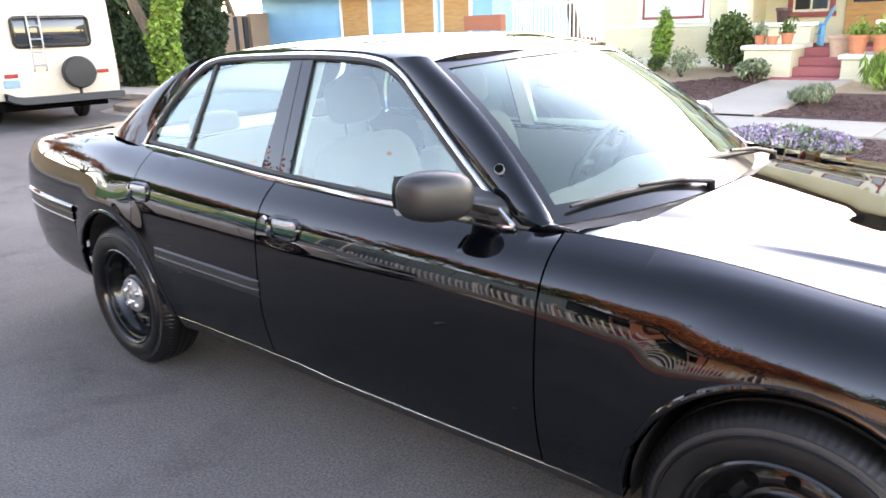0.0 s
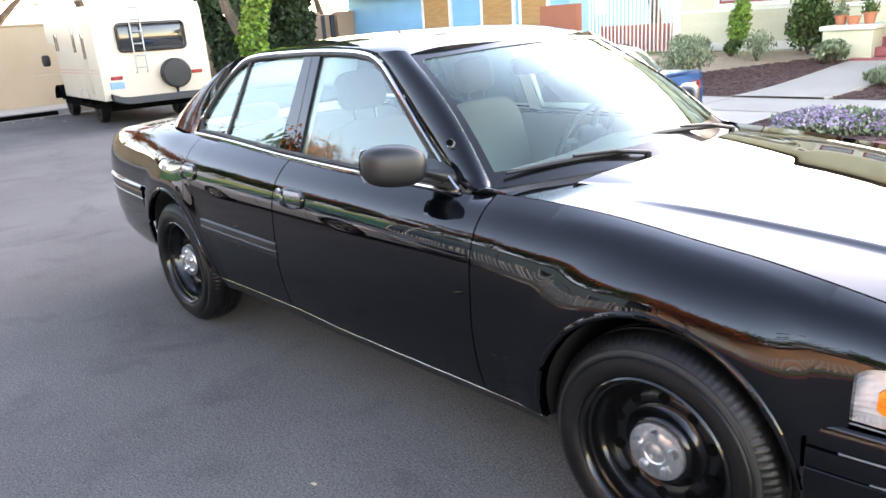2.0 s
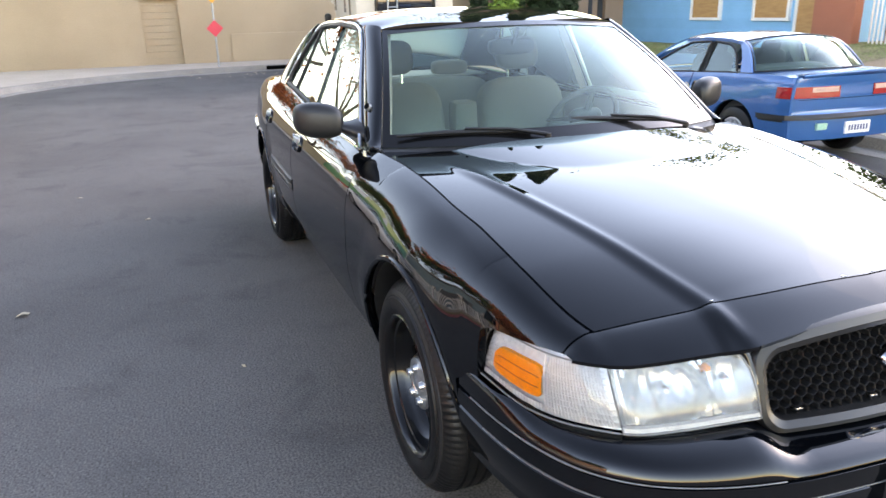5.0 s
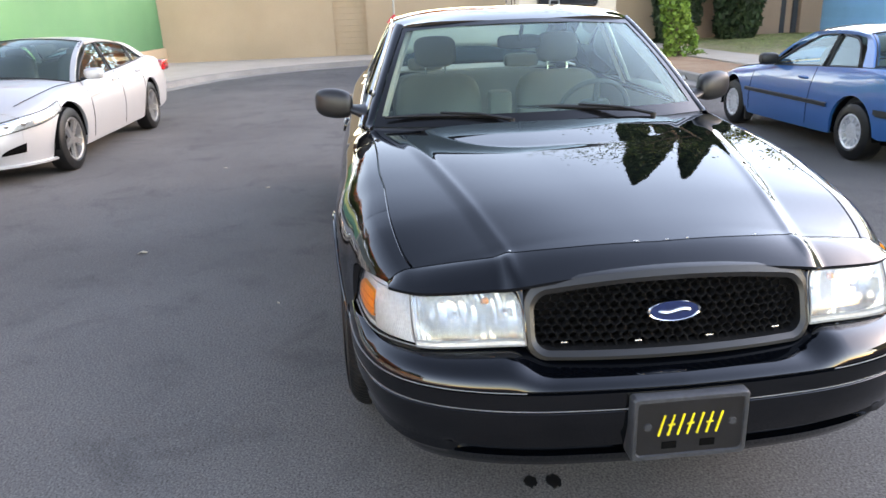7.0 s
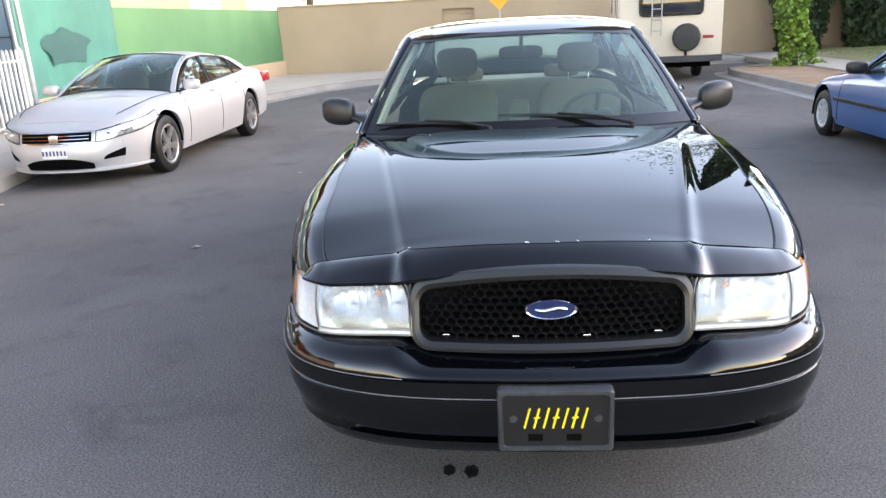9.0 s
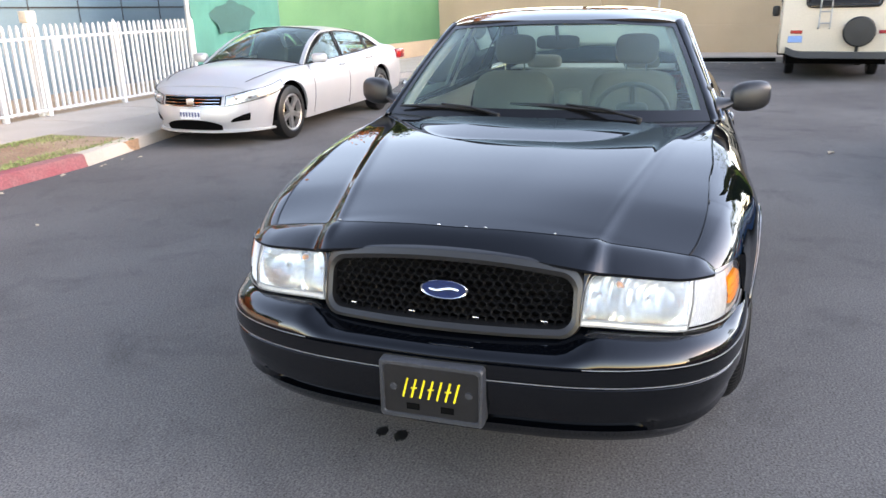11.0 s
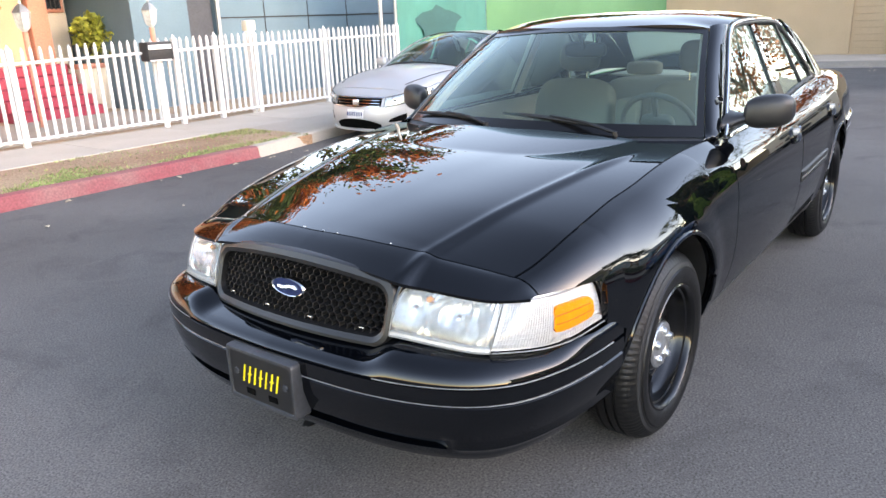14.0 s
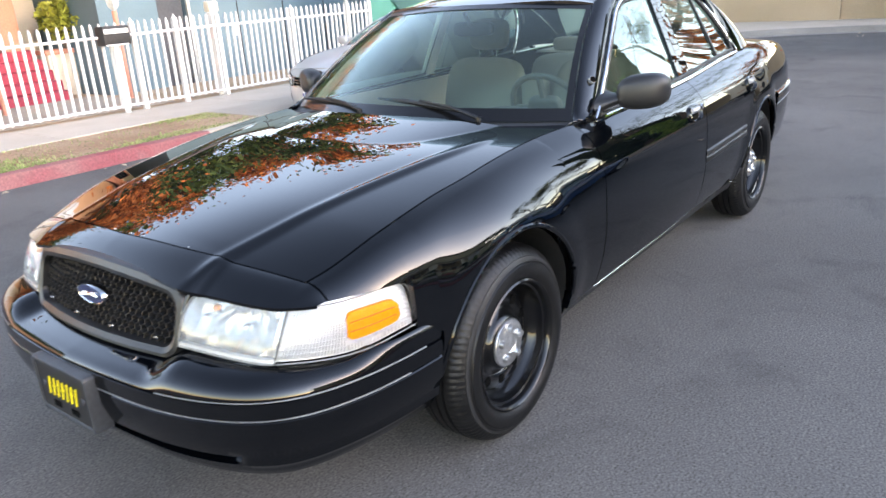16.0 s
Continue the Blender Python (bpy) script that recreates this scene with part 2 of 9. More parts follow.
M["reflector"] = mat("lamp_reflector", (0.60, 0.63, 0.63), 0.24, metal=0.85, col2=(0.45, 0.48, 0.48), scale=25, fine=60, fine_mix=0.06, bump=0.10, bump_scale=30)
M["rib_clear"] = mat("ribbed_clear_plastic", (0.70, 0.71, 0.71), 0.25, metal=0.15, col2=(0.54, 0.56, 0.57), scale=30, fine=90, fine_mix=0.1, coat=0.6)
M["rib_white"] = mat("prismatic_clear_plastic", (0.76, 0.76, 0.76), 0.18, metal=0.25, col2=(0.60, 0.61, 0.62), scale=40, fine=90, fine_mix=0.1, coat=0.8)
M["seat_cloth"] = mat("grey_beige_cloth", (0.20, 0.19, 0.165), 0.95, col2=(0.165, 0.155, 0.135), scale=5, fine=400, fine_mix=0.2, bump=0.3, bump_scale=500)
M["inner_plastic"] = mat("grey_interior_plastic", (0.42, 0.40, 0.36), 0.7, col2=(0.37, 0.35, 0.32), scale=4, fine=300, fine_mix=0.1)
M["dash"] = mat("dark_dash_vinyl", (0.10, 0.10, 0.096), 0.75, col2=(0.12, 0.12, 0.115), scale=4, fine=300, fine_mix=0.15, bump=0.1, bump_scale=300)
M["carpet"] = mat("dark_carpet", (0.05, 0.05, 0.05), 1.0, scale=4, fine=200, fine_mix=0.3)
M["headliner"] = mat("grey_headliner", (0.58, 0.56, 0.52), 0.95, scale=3, fine=300, fine_mix=0.1)
M["plate_frame"] = mat("faded_grey_plastic", (0.022, 0.024, 0.028), 0.45, col2=(0.04, 0.043, 0.048), scale=9, fine=80, fine_mix=0.2, bump=0.1)
M["plate_black"] = mat("black_plastic_plate", (0.006, 0.006, 0.0065), 0.35, col2=(0.012, 0.012, 0.013), scale=12, fine=80, fine_mix=0.2)
M["yellow_ink"] = mat("yellow_marker", (0.75, 0.60, 0.02), 0.6, scale=20, fine=60)
M["badge_blue"] = mat("badge_blue", (0.008, 0.02, 0.075), 0.15, scale=20, fine=60, coat=0.8)
M["glass"] = glass("car_glass", (0.74, 0.97, 0.89), 1.50, 0.0, 0.016, (0.58, 0.80, 0.74), (0.84, 1.0, 0.96))
M["side_glass"] = glass("side_glass", (0.70, 0.88, 0.80), 1.55, 0.06, gloss=(0.86, 1.0, 0.96))
M["lens"] = glass("lamp_lens", (0.95, 0.96, 0.96), 1.40, haze=0.13)
M["lens_clear"] = glass("clear_lamp_lens", (0.97, 0.97, 0.97), 1.40, boost=0.0)
M["rear_red"] = mat("red_lamp", (0.36, 0.008, 0.010), 0.2, scale=10, coat=0.8)
M["mirror"] = mat("mirror_glass", (0.9, 0.9, 0.9), 0.01, metal=1.0, scale=3, fine=40, fine_mix=0.0)
M["grille_trim"] = mat("dark_grille_plastic", (0.007, 0.007, 0.0075), 0.36, col2=(0.010, 0.010, 0.010), scale=6, fine=300, fine_mix=0.15, bump=0.05, bump_scale=500)
M["line_grey"] = mat("dull_grey_line", (0.16, 0.165, 0.17), 0.4, col2=(0.10, 0.10, 0.105), scale=12, fine=80, fine_mix=0.2)
M["lamp_grey"] = mat("grey_lamp_edge", (0.16, 0.165, 0.165), 0.4, col2=(0.11, 0.11, 0.11), scale=12, fine=80, fine_mix=0.2)
M["line_pale"] = mat("worn_bright_line", (0.42, 0.43, 0.44), 0.35, metal=0.6, col2=(0.25, 0.25, 0.26), scale=12, fine=80, fine_mix=0.2)
M["cap_metal"] = mat("dull_aluminium", (0.66, 0.66, 0.66), 0.28, metal=0.9, col2=(0.5, 0.5, 0.5), scale=20, fine=90, fine_mix=0.15, bump=0.15, bump_scale=60)
M["chip"] = mat("bare_primer_chip", (0.55, 0.55, 0.54), 0.7, scale=30, fine=90)
M["rubber_dust"] = mat("dusty_rubber", (0.016, 0.016, 0.0165), 0.55, col2=(0.007, 0.007, 0.007), scale=3, mix=0.9, fine=60, fine_mix=0.3)
M["olive_siding"] = mat("pale_green_siding", (0.58, 0.54, 0.37), 0.7, col2=(0.52, 0.48, 0.32), scale=1.5, mix=0.6, fine=40, fine_mix=0.06, per_object=0.03)
M["cream"] = mat("cream_trim", (0.72, 0.70, 0.58), 0.7, col2=(0.62, 0.60, 0.48), scale=2, mix=0.6, fine=40, fine_mix=0.06)
M["maroon"] = mat("maroon_paint", (0.30, 0.06, 0.055), 0.6, col2=(0.24, 0.05, 0.05), scale=3, fine=40, fine_mix=0.1)
M["step_red"] = mat("red_concrete_paint", (0.36, 0.10, 0.10), 0.75, col2=(0.29, 0.08, 0.08), scale=2, fine=60, fine_mix=0.12, bump=0.1)
M["terracotta"] = mat("terracotta", (0.50, 0.17, 0.085), 0.85, col2=(0.42, 0.15, 0.08), scale=6, fine=50, fine_mix=0.12)
M["clay_pale"] = mat("pale_clay", (0.52, 0.34, 0.24), 0.85, scale=6, fine=50)
M["dark_pot"] = mat("dark_glazed_pot", (0.06, 0.03, 0.03), 0.3, scale=6, fine=50)
M["chair_blue"] = mat("turquoise_paint", (0.07, 0.38, 0.58), 0.55, col2=(0.06, 0.32, 0.5), scale=5, fine=40, fine_mix=0.08)
M["house_blue"] = mat("sky_blue_siding", (0.17, 0.45, 0.68), 0.7, col2=(0.14, 0.39, 0.6), scale=1.5, mix=0.6, fine=40, fine_mix=0.06, per_object=0.03)
M["plywood"] = mat("plywood", (0.46, 0.25, 0.10), 0.8, col2=(0.36, 0.18, 0.07), scale=3, mix=0.8, fine=60, fine_mix=0.15, stretch=(1, 1, 6))
M["brick_red"] = mat("rust_red_stucco", (0.36, 0.12, 0.07), 0.85, col2=(0.29, 0.10, 0.06), scale=1.5, fine=50, fine_mix=0.1)
M["roofing"] = mat("grey_shingle", (0.16, 0.15, 0.145), 0.9, col2=(0.11, 0.105, 0.10), scale=3, fine=40, fine_mix=0.25, bump=0.4, bump_scale=40)
M["window_dark"] = mat("dark_window_pane", (0.02, 0.023, 0.027), 0.05, scale=2, fine=30, coat=1.0)
M["curtain"] = mat("white_curtain", (0.55, 0.58, 0.58), 0.9, col2=(0.42, 0.45, 0.46), scale=2, mix=0.9, fine=30, stretch=(9, 9, 0.3))
M["peach"] = mat("peach_stucco", (0.60, 0.36, 0.23), 0.85, col2=(0.54, 0.32, 0.20), scale=1.2, fine=50, fine_mix=0.07, bump=0.15)
M["cream_stucco"] = mat("cream_stucco", (0.62, 0.55, 0.44), 0.85, col2=(0.54, 0.47, 0.37), scale=1.4, fine=50, fine_mix=0.08, bump=0.15)
M["salmon"] = mat("salmon_paint", (0.52, 0.22, 0.15), 0.7, col2=(0.45, 0.19, 0.13), scale=3, fine=40)
M["wine_red"] = mat("wine_red_steps", (0.34, 0.03, 0.055), 0.7, col2=(0.28, 0.03, 0.05), scale=3, fine=40)
M["iron"] = mat("dark_iron", (0.03, 0.03, 0.032), 0.55, metal=0.4, scale=8, fine=60, fine_mix=0.2)
M["galv"] = mat("galvanised_steel", (0.42, 0.43, 0.43), 0.5, metal=0.8, col2=(0.34, 0.35, 0.35), scale=8, fine=60, fine_mix=0.15)
M["lamp_glass"] = mat("frosted_lamp_glass", (0.5, 0.52, 0.5), 0.3, scale=6, fine=30)
M["mural_light"] = mat("mural_pale_blue", (0.42, 0.48, 0.53), 0.8, col2=(0.35, 0.43, 0.49), scale=1.0, fine=40)
M["mural_yellow"] = mat("mural_yellow_green", (0.34, 0.42, 0.20), 0.8, col2=(0.28, 0.36, 0.18), scale=1.0, fine=40)
M["paint_patch"] = mat("dark_teal_patch", (0.014, 0.085, 0.080), 0.75, scale=2, fine=60)
M["sign_red"] = mat("red_sign_sheet", (0.80, 0.04, 0.07), 0.4, col2=(0.72, 0.04, 0.07), scale=6, fine=60, fine_mix=0.05)
M["sign_amber"] = mat("amber_sign_sheet", (0.85, 0.36, 0.02), 0.4, col2=(0.78, 0.33, 0.02), scale=6, fine=60, fine_mix=0.05)
M["bark"] = mat("bark", (0.12, 0.085, 0.06), 0.95, col2=(0.075, 0.055, 0.04), scale=6, mix=0.9, fine=40, fine_mix=0.3, bump=1.0, bump_scale=30, stretch=(1, 1, 0.3))


def leafmat(name, a, b):
    m = mat(name, a, 0.6, col2=b, scale=1.2, mix=1.0, fine=7, fine_mix=0.35, spec=0.3)
    nt = m.node_tree
    bs = nt.nodes["Principled BSDF"]
    g = nt.nodes.new("ShaderNodeNewGeometry")
    h = [x for x in nt.nodes if x.type == "HUE_SAT"][0]
    r = nt.nodes.new("ShaderNodeMapRange")
    r.inputs["To Min"].default_value, r.inputs["To Max"].default_value = 0.5, 1.6
    nt.links.new(g.outputs["Random Per Island"], r.inputs["Value"])
    mu = nt.nodes.new("ShaderNodeMath")
    mu.operation = "MULTIPLY"
    old = h.inputs["Value"].links[0].from_socket
    nt.links.new(old, mu.inputs[0])
    nt.links.new(r.outputs["Result"], mu.inputs[1])
    nt.links.new(mu.outputs[0], h.inputs["Value"])
    bs.inputs["Transmission Weight"].default_value = 0.0
    return m


M["leaf_cypress"] = leafmat("cypress_needles", (0.018, 0.040, 0.018), (0.030, 0.052, 0.020))
M["leaf_ivy"] = leafmat("ivy_leaves", (0.10, 0.20, 0.03), (0.17, 0.26, 0.05))
M["leaf_green"] = leafmat("green_leaves", (0.045, 0.085, 0.022), (0.075, 0.11, 0.03))
M["leaf_autumn"] = leafmat("autumn_leaves", (0.52, 0.15, 0.04), (0.32, 0.10, 0.03))
M["leaf_lime"] = leafmat("yellow_green_leaves", (0.19, 0.22, 0.03), (0.27, 0.27, 0.05))
M["leaf_grey"] = leafmat("grey_green_leaves", (0.15, 0.19, 0.11), (0.22, 0.25, 0.15))
M["petal"] = leafmat("lilac_petals", (0.32, 0.20, 0.36), (0.44, 0.33, 0.46))
M["blade"] = leafmat("grass_blades_short", (0.16, 0.225, 0.065), (0.26, 0.26, 0.11))
M["rv_cream"] = mat("cream_fibreglass", (0.58, 0.49, 0.385), 0.45, col2=(0.52, 0.44, 0.34), scale=1.2, mix=0.6, fine=40, fine_mix=0.05)
M["silver"] = mat("silver_car_paint", (0.46, 0.46, 0.46), 0.42, metal=0.5, coat=0.5, col2=(0.50, 0.50, 0.50), scale=2, fine=700, fine_mix=0.06)
M["amber_pale"] = mat("pale_amber_lens", (0.70, 0.50, 0.40), 0.3, scale=12, fine=60, coat=0.6)
M["car_blue"] = mat("blue_car_paint", (0.005, 0.105, 0.30), 0.28, metal=0.2, coat=1.0, col2=(0.005, 0.095, 0.27), scale=2, fine=700, fine_mix=0.08)
M["alloy"] = mat("alloy_wheel", (0.40, 0.38, 0.36), 0.35, metal=0.9, scale=8, fine=60)
M["alloy_white"] = mat("white_wheel", (0.62, 0.63, 0.65), 0.35, metal=0.5, scale=8, fine=60)
M["plate_white"] = mat("white_plate", (0.75, 0.75, 0.74), 0.5, scale=10, fine=60)
M["plate_ink"] = mat("plate_ink", (0.05, 0.06, 0.16), 0.6, scale=10, fine=60)
M["sign_blue"] = mat("blue_plate", (0.18, 0.34, 0.62), 0.5, scale=10, fine=60)
M["pale_green"] = mat("pale_green_sticker", (0.30, 0.55, 0.42), 0.5, scale=30, fine=60)
M["stripe_pink"] = mat("faded_pink_stripe", (0.60, 0.36, 0.28), 0.6, scale=10, fine=60)
M["dark_door"] = mat("dark_painted_door", (0.035, 0.04, 0.05), 0.6, col2=(0.05, 0.055, 0.06), scale=3, fine=40)

# ---- builders ----
def finish(bm, sharp=34.0):
    bm.normal_update()
    lim = radians(sharp)
    for f in bm.faces:
        f.smooth = True
    for e in bm.edges:
        if len(e.link_faces) == 2 and e.calc_face_angle(0) > lim:
            e.smooth = False


def mesh_of(name, bm, material, sharp=34.0):
    finish(bm, sharp)
    me = bpy.data.meshes.new(name)
    bm.to_mesh(me)
    bm.free()
    for m in (material if isinstance(material, (list, tuple)) else (material,)):
        me.materials.append(m)
    return me


def thing(name, label, category, at=(0, 0, 0), rz=0.0, group="", kind=""):
    ob = new(name)
    ob.empty_display_size = 0.2
    ob.matrix_world = pose(*at, 0, 0, rz)
    return tagged(ob, label, category, group, kind)


def part(name, bm, material, parent=None, label="", sharp=34.0, kind=""):
    """One mesh object under a thing or under a part; its vertices are in the thing's own axes."""
    ob = new(name, mesh_of(name, bm, material, sharp))
    if parent is not None:
        ob.parent = parent
    return tagged(ob, label, "", "", kind)


def solo(name, bm, material, label, category, at=(0, 0, 0), rz=0.0, group="", kind="", sharp=34.0):
    ob = new(name, mesh_of(name, bm, material, sharp))
    ob.matrix_world = pose(*at, 0, 0, rz)
    return tagged(ob, label, category, group, kind)


def piece(name, me, parent, m):
    ob = new(name, me)
    ob.parent = parent
    ob.matrix_basis = m
    return ob


def B():
    return bmesh.new()


def box(bm, x0, x1, y0, y1, z0, z1, bevel=0.0, seg=2, m=None):
    vs = [bm.verts.new((x, y, z)) for x in (x0, x1) for y in (y0, y1) for z in (z0, z1)]
    fs = [bm.faces.new([vs[i] for i in q]) for q in ((0, 1, 3, 2), (4, 6, 7, 5), (0, 4, 5, 1), (2, 3, 7, 6), (0, 2, 6, 4), (1, 5, 7, 3))]
    if bevel:
        es = list({e for f in fs for e in f.edges})
        r = bmesh.ops.bevel(bm, geom=es, offset=bevel, segments=seg, profile=0.5, affect="EDGES")
        vs = list({v for f in r["faces"] for v in f.verts} | {v for v in vs if v.is_valid})
    if m is not None:
        bmesh.ops.transform(bm, matrix=m, verts=[v for v in vs if v.is_valid])
    return vs


def basis(d):
    d = Vector(d).normalized()
    a = Vector((0, 0, 1)) if abs(d.z) < 0.9 else Vector((1, 0, 0))
    u = d.cross(a).normalized()
    return u, d.cross(u).normalized()


def cyl(bm, p0, p1, r0, r1=None, n=16, caps=True):
    r1 = r0 if r1 is None else r1
    p0, p1 = Vector(p0), Vector(p1)
    u, v = basis(p1 - p0)
    rings = []
    for p, r in ((p0, r0), (p1, r1)):
        rings.append([bm.verts.new(p + (u * math.cos(2 * math.pi * i / n) + v * math.sin(2 * math.pi * i / n)) * r) for i in range(n)])
    for i in range(n):
        j = (i + 1) % n
        bm.faces.new((rings[0][i], rings[0][j], rings[1][j], rings[1][i]))
    if caps:
        bm.faces.new(rings[0][::-1])
        bm.faces.new(rings[1])
    return rings


def tube(bm, pts, r, n=8, closed=False, ry=None):
    """A round or flattened rod along points; r may be one number or one a point."""
    pts = [Vector(p) for p in pts]
    rs = r if isinstance(r, (list, tuple)) else [r] * len(pts)
    rings = []
    k = len(pts)
    for i, p in enumerate(pts):
        a = pts[(i - 1) % k] if (closed or i) else p
        b = pts[(i + 1) % k] if (closed or i < k - 1) else p
        u, v = basis(b - a)
        q = (ry / rs[i]) if ry else 1.0
        rings.append([bm.verts.new(p + (u * math.cos(2 * math.pi * j / n) + v * q * math.sin(2 * math.pi * j / n)) * rs[i]) for j in range(n)])
    for i in range(k if closed else k - 1):
        a, b = rings[i], rings[(i + 1) % k]
        for j in range(n):
            bm.faces.new((a[j], a[(j + 1) % n], b[(j + 1) % n], b[j]))
    if not closed:
        bm.faces.new(rings[0][::-1])
        bm.faces.new(rings[-1])


def loft(bm, rows, closed_u=False, closed_v=False, flip=False):
    """Quads between rows of points, all of one length. Returns the rows of vertices."""
    vr = [[bm.verts.new(p) for p in row] for row in rows]
    nu, nv = len(vr), len(vr[0])
    for i in range(nu if closed_u else nu - 1):
        for j in range(nv if closed_v else nv - 1):
            q = (vr[i][j], vr[(i + 1) % nu][j], vr[(i + 1) % nu][(j + 1) % nv], vr[i][(j + 1) % nv])
            bm.faces.new(q[::-1] if flip else q)
    return vr


def lathe(bm, prof, n=32, axis="y", at=(0, 0, 0), sign=1):
    """Turns a profile of (radius, height) round an axis through at."""
    rows = []
    for i in range(n):
        a = 2 * math.pi * i / n
        row = []
        for r, h in prof:
            c, s = r * math.cos(a), r * math.sin(a)
            p = (c, sign * h, s) if axis == "y" else (c, s, h)
            row.append(Vector(p) + Vector(at))
        rows.append(row)
    return loft(bm, rows, closed_u=True)


def curve1(tab):
    """A smooth function through (x, value) pairs (monotone cubic)."""
    xs = [p[0] for p in tab]
    ys = [p[1] for p in tab]
    n = len(xs)
    d = [(ys[i + 1] - ys[i]) / (xs[i + 1] - xs[i]) for i in range(n - 1)]
    t = [d[0]] + [0.0 if d[i - 1] * d[i] <= 0 else 2 * d[i - 1] * d[i] / (d[i - 1] + d[i]) for i in range(1, n - 1)] + [d[-1]]

    def f(x):
        if x <= xs[0]:
            return ys[0]
        if x >= xs[-1]:
            return ys[-1]
        i = 0
        while x > xs[i + 1]:
            i += 1
        h = xs[i + 1] - xs[i]
        s = (x - xs[i]) / h
        return ((1 + 2 * s) * (1 - s) ** 2 * ys[i] + s * (1 - s) ** 2 * h * t[i] + s * s * (3 - 2 * s) * ys[i + 1] + s * s * (s - 1) * h * t[i + 1])
    return f


def smooth(a, b, x):
    t = min(1.0, max(0.0, (x - a) / (b - a)))
    return t * t * (3 - 2 * t)


def lin(a, b, n):
    return [a + (b - a) * i / (n - 1) for i in range(n)]


def prism(bm, poly, z0, z1):
    """An upright slab over a plan polygon (counter-clockwise)."""
    lo = [bm.verts.new((x, y, z0)) for x, y in poly]
    hi = [bm.verts.new((x, y, z1)) for x, y in poly]
    n = len(poly)
    for i in range(n):
        j = (i + 1) % n
        bm.faces.new((lo[i], lo[j], hi[j], hi[i]))
    bm.faces.new(hi)
    bm.faces.new(lo[::-1])
    return hi

# ---- ground, road, kerbs ----
rng = random.Random(7)
KERB_S, KERB_N = -5.2, 5.25


def offset(poly, d):
    out = []
    for i, p in enumerate(poly):
        a, b = Vector(poly[max(i - 1, 0)]), Vector(poly[min(i + 1, len(poly) - 1)])
        t = (b - a).normalized()
        out.append((p[0] - t.y * d, p[1] + t.x * d))
    return out


bm = B()
prism(bm, [(-900, -900), (900, -900), (900, 900), (-900, 900)], -0.4, -0.04)
solo("ground", bm, M["dirt"], "dry brown earth under and round the street", "ground", kind="structure")
# far kerb bends from the south side across the end of the street
BEND = [(-11.6, KERB_S), (-12.8, -5.05), (-14.2, -4.5), (-15.4, -3.6), (-16.3, -2.4), (-16.9, -1.0), (-17.3, 1.0), (-17.5, 3.0), (-17.6, 9.0)]
bm = B()
prism(bm, [(-17.7, 9.0)] + BEND[::-1][1:-1] + [(-11.7, -5.45), (-9.5, -5.77), (-4.0, -5.67), (-1.75, KERB_S - 0.05), (70, KERB_S - 0.05), (70, KERB_N + 0.05), (-13.5, KERB_N + 0.05), (-14.6, 5.8), (-14.9, 9.0)][0:], -0.04, 0.0)
solo("road", bm, M["asphalt"], "worn dark grey asphalt street", "road", kind="structure")


def kerb(line, name, material, h=0.135, w=0.15, inward=1):
    """A kerb stone run: gutter pan, face, rounded nose and top."""
    pr = [(-0.30, -0.02), (-0.30, 0.006), (-0.012, 0.012), (0.0, 0.03), (0.012, h - 0.03), (0.022, h - 0.010), (0.042, h), (w, h), (w, -0.02)]
    if material is not M["gutter"]:
        pr = [(-0.012, -0.02), (-0.010, 0.012)] + pr[3:]
    rows = [[] for _ in line]
    for o, z in pr:
        for i, (x, y) in enumerate(offset(line, inward * o)):
            rows[i].append((x, y, z))
    bm = B()
    loft(bm, rows)
    return solo(name, bm, material, "concrete kerb along the street edge" if material is not M["kerb_red"] else "red-painted concrete kerb, faded", "kerb", kind="structure")


south_w = [(-1.75, KERB_S), (-2.5, -5.33), (-3.2, -5.47), (-4.0, -5.60), (-5.2, -5.66), (-7.0, -5.70), (-9.5, -5.70), (-10.7, -5.58), (-11.7, -5.36)]
kerb(south_w[:5], "kerb_south_apron", M["concrete"], inward=1)
kerb([(-5.205, -5.66)] + south_w[5:] + BEND[1:], "kerb_south_west", M["gutter"], inward=1)
kerb([(x, KERB_S) for x in lin(40, -1.745, 20)], "kerb_south_red", M["kerb_red"], inward=1)
kerb([(x, KERB_N) for x in lin(-13.4, -1.45, 16)], "kerb_north", M["gutter"], inward=1)
kerb([(x, KERB_N) for x in lin(-1.445, 40, 20)], "kerb_north_red", M["kerb_red"], inward=1)
kerb([(-14.9, 9.0), (-14.8, 7.0), (-14.5, 6.0), (-14.0, 5.4), (-13.395, KERB_N)], "kerb_north_bend", M["gutter"], inward=1)
bm = B()
prism(bm, [(-17.33, 1.25), (-17.27, 1.25), (-17.36, 3.1), (-17.42, 3.1)], 0.015, 0.115)
solo("storm_drain", bm, M["dark_gap"], "dark storm drain opening in the kerb", "drain", kind="structure")


def slab(name, poly, z, material, label, thick=0.20):
    bm = B()
    prism(bm, poly, z - thick, z)
    return solo(name, bm, material, label, "pavement", kind="structure")


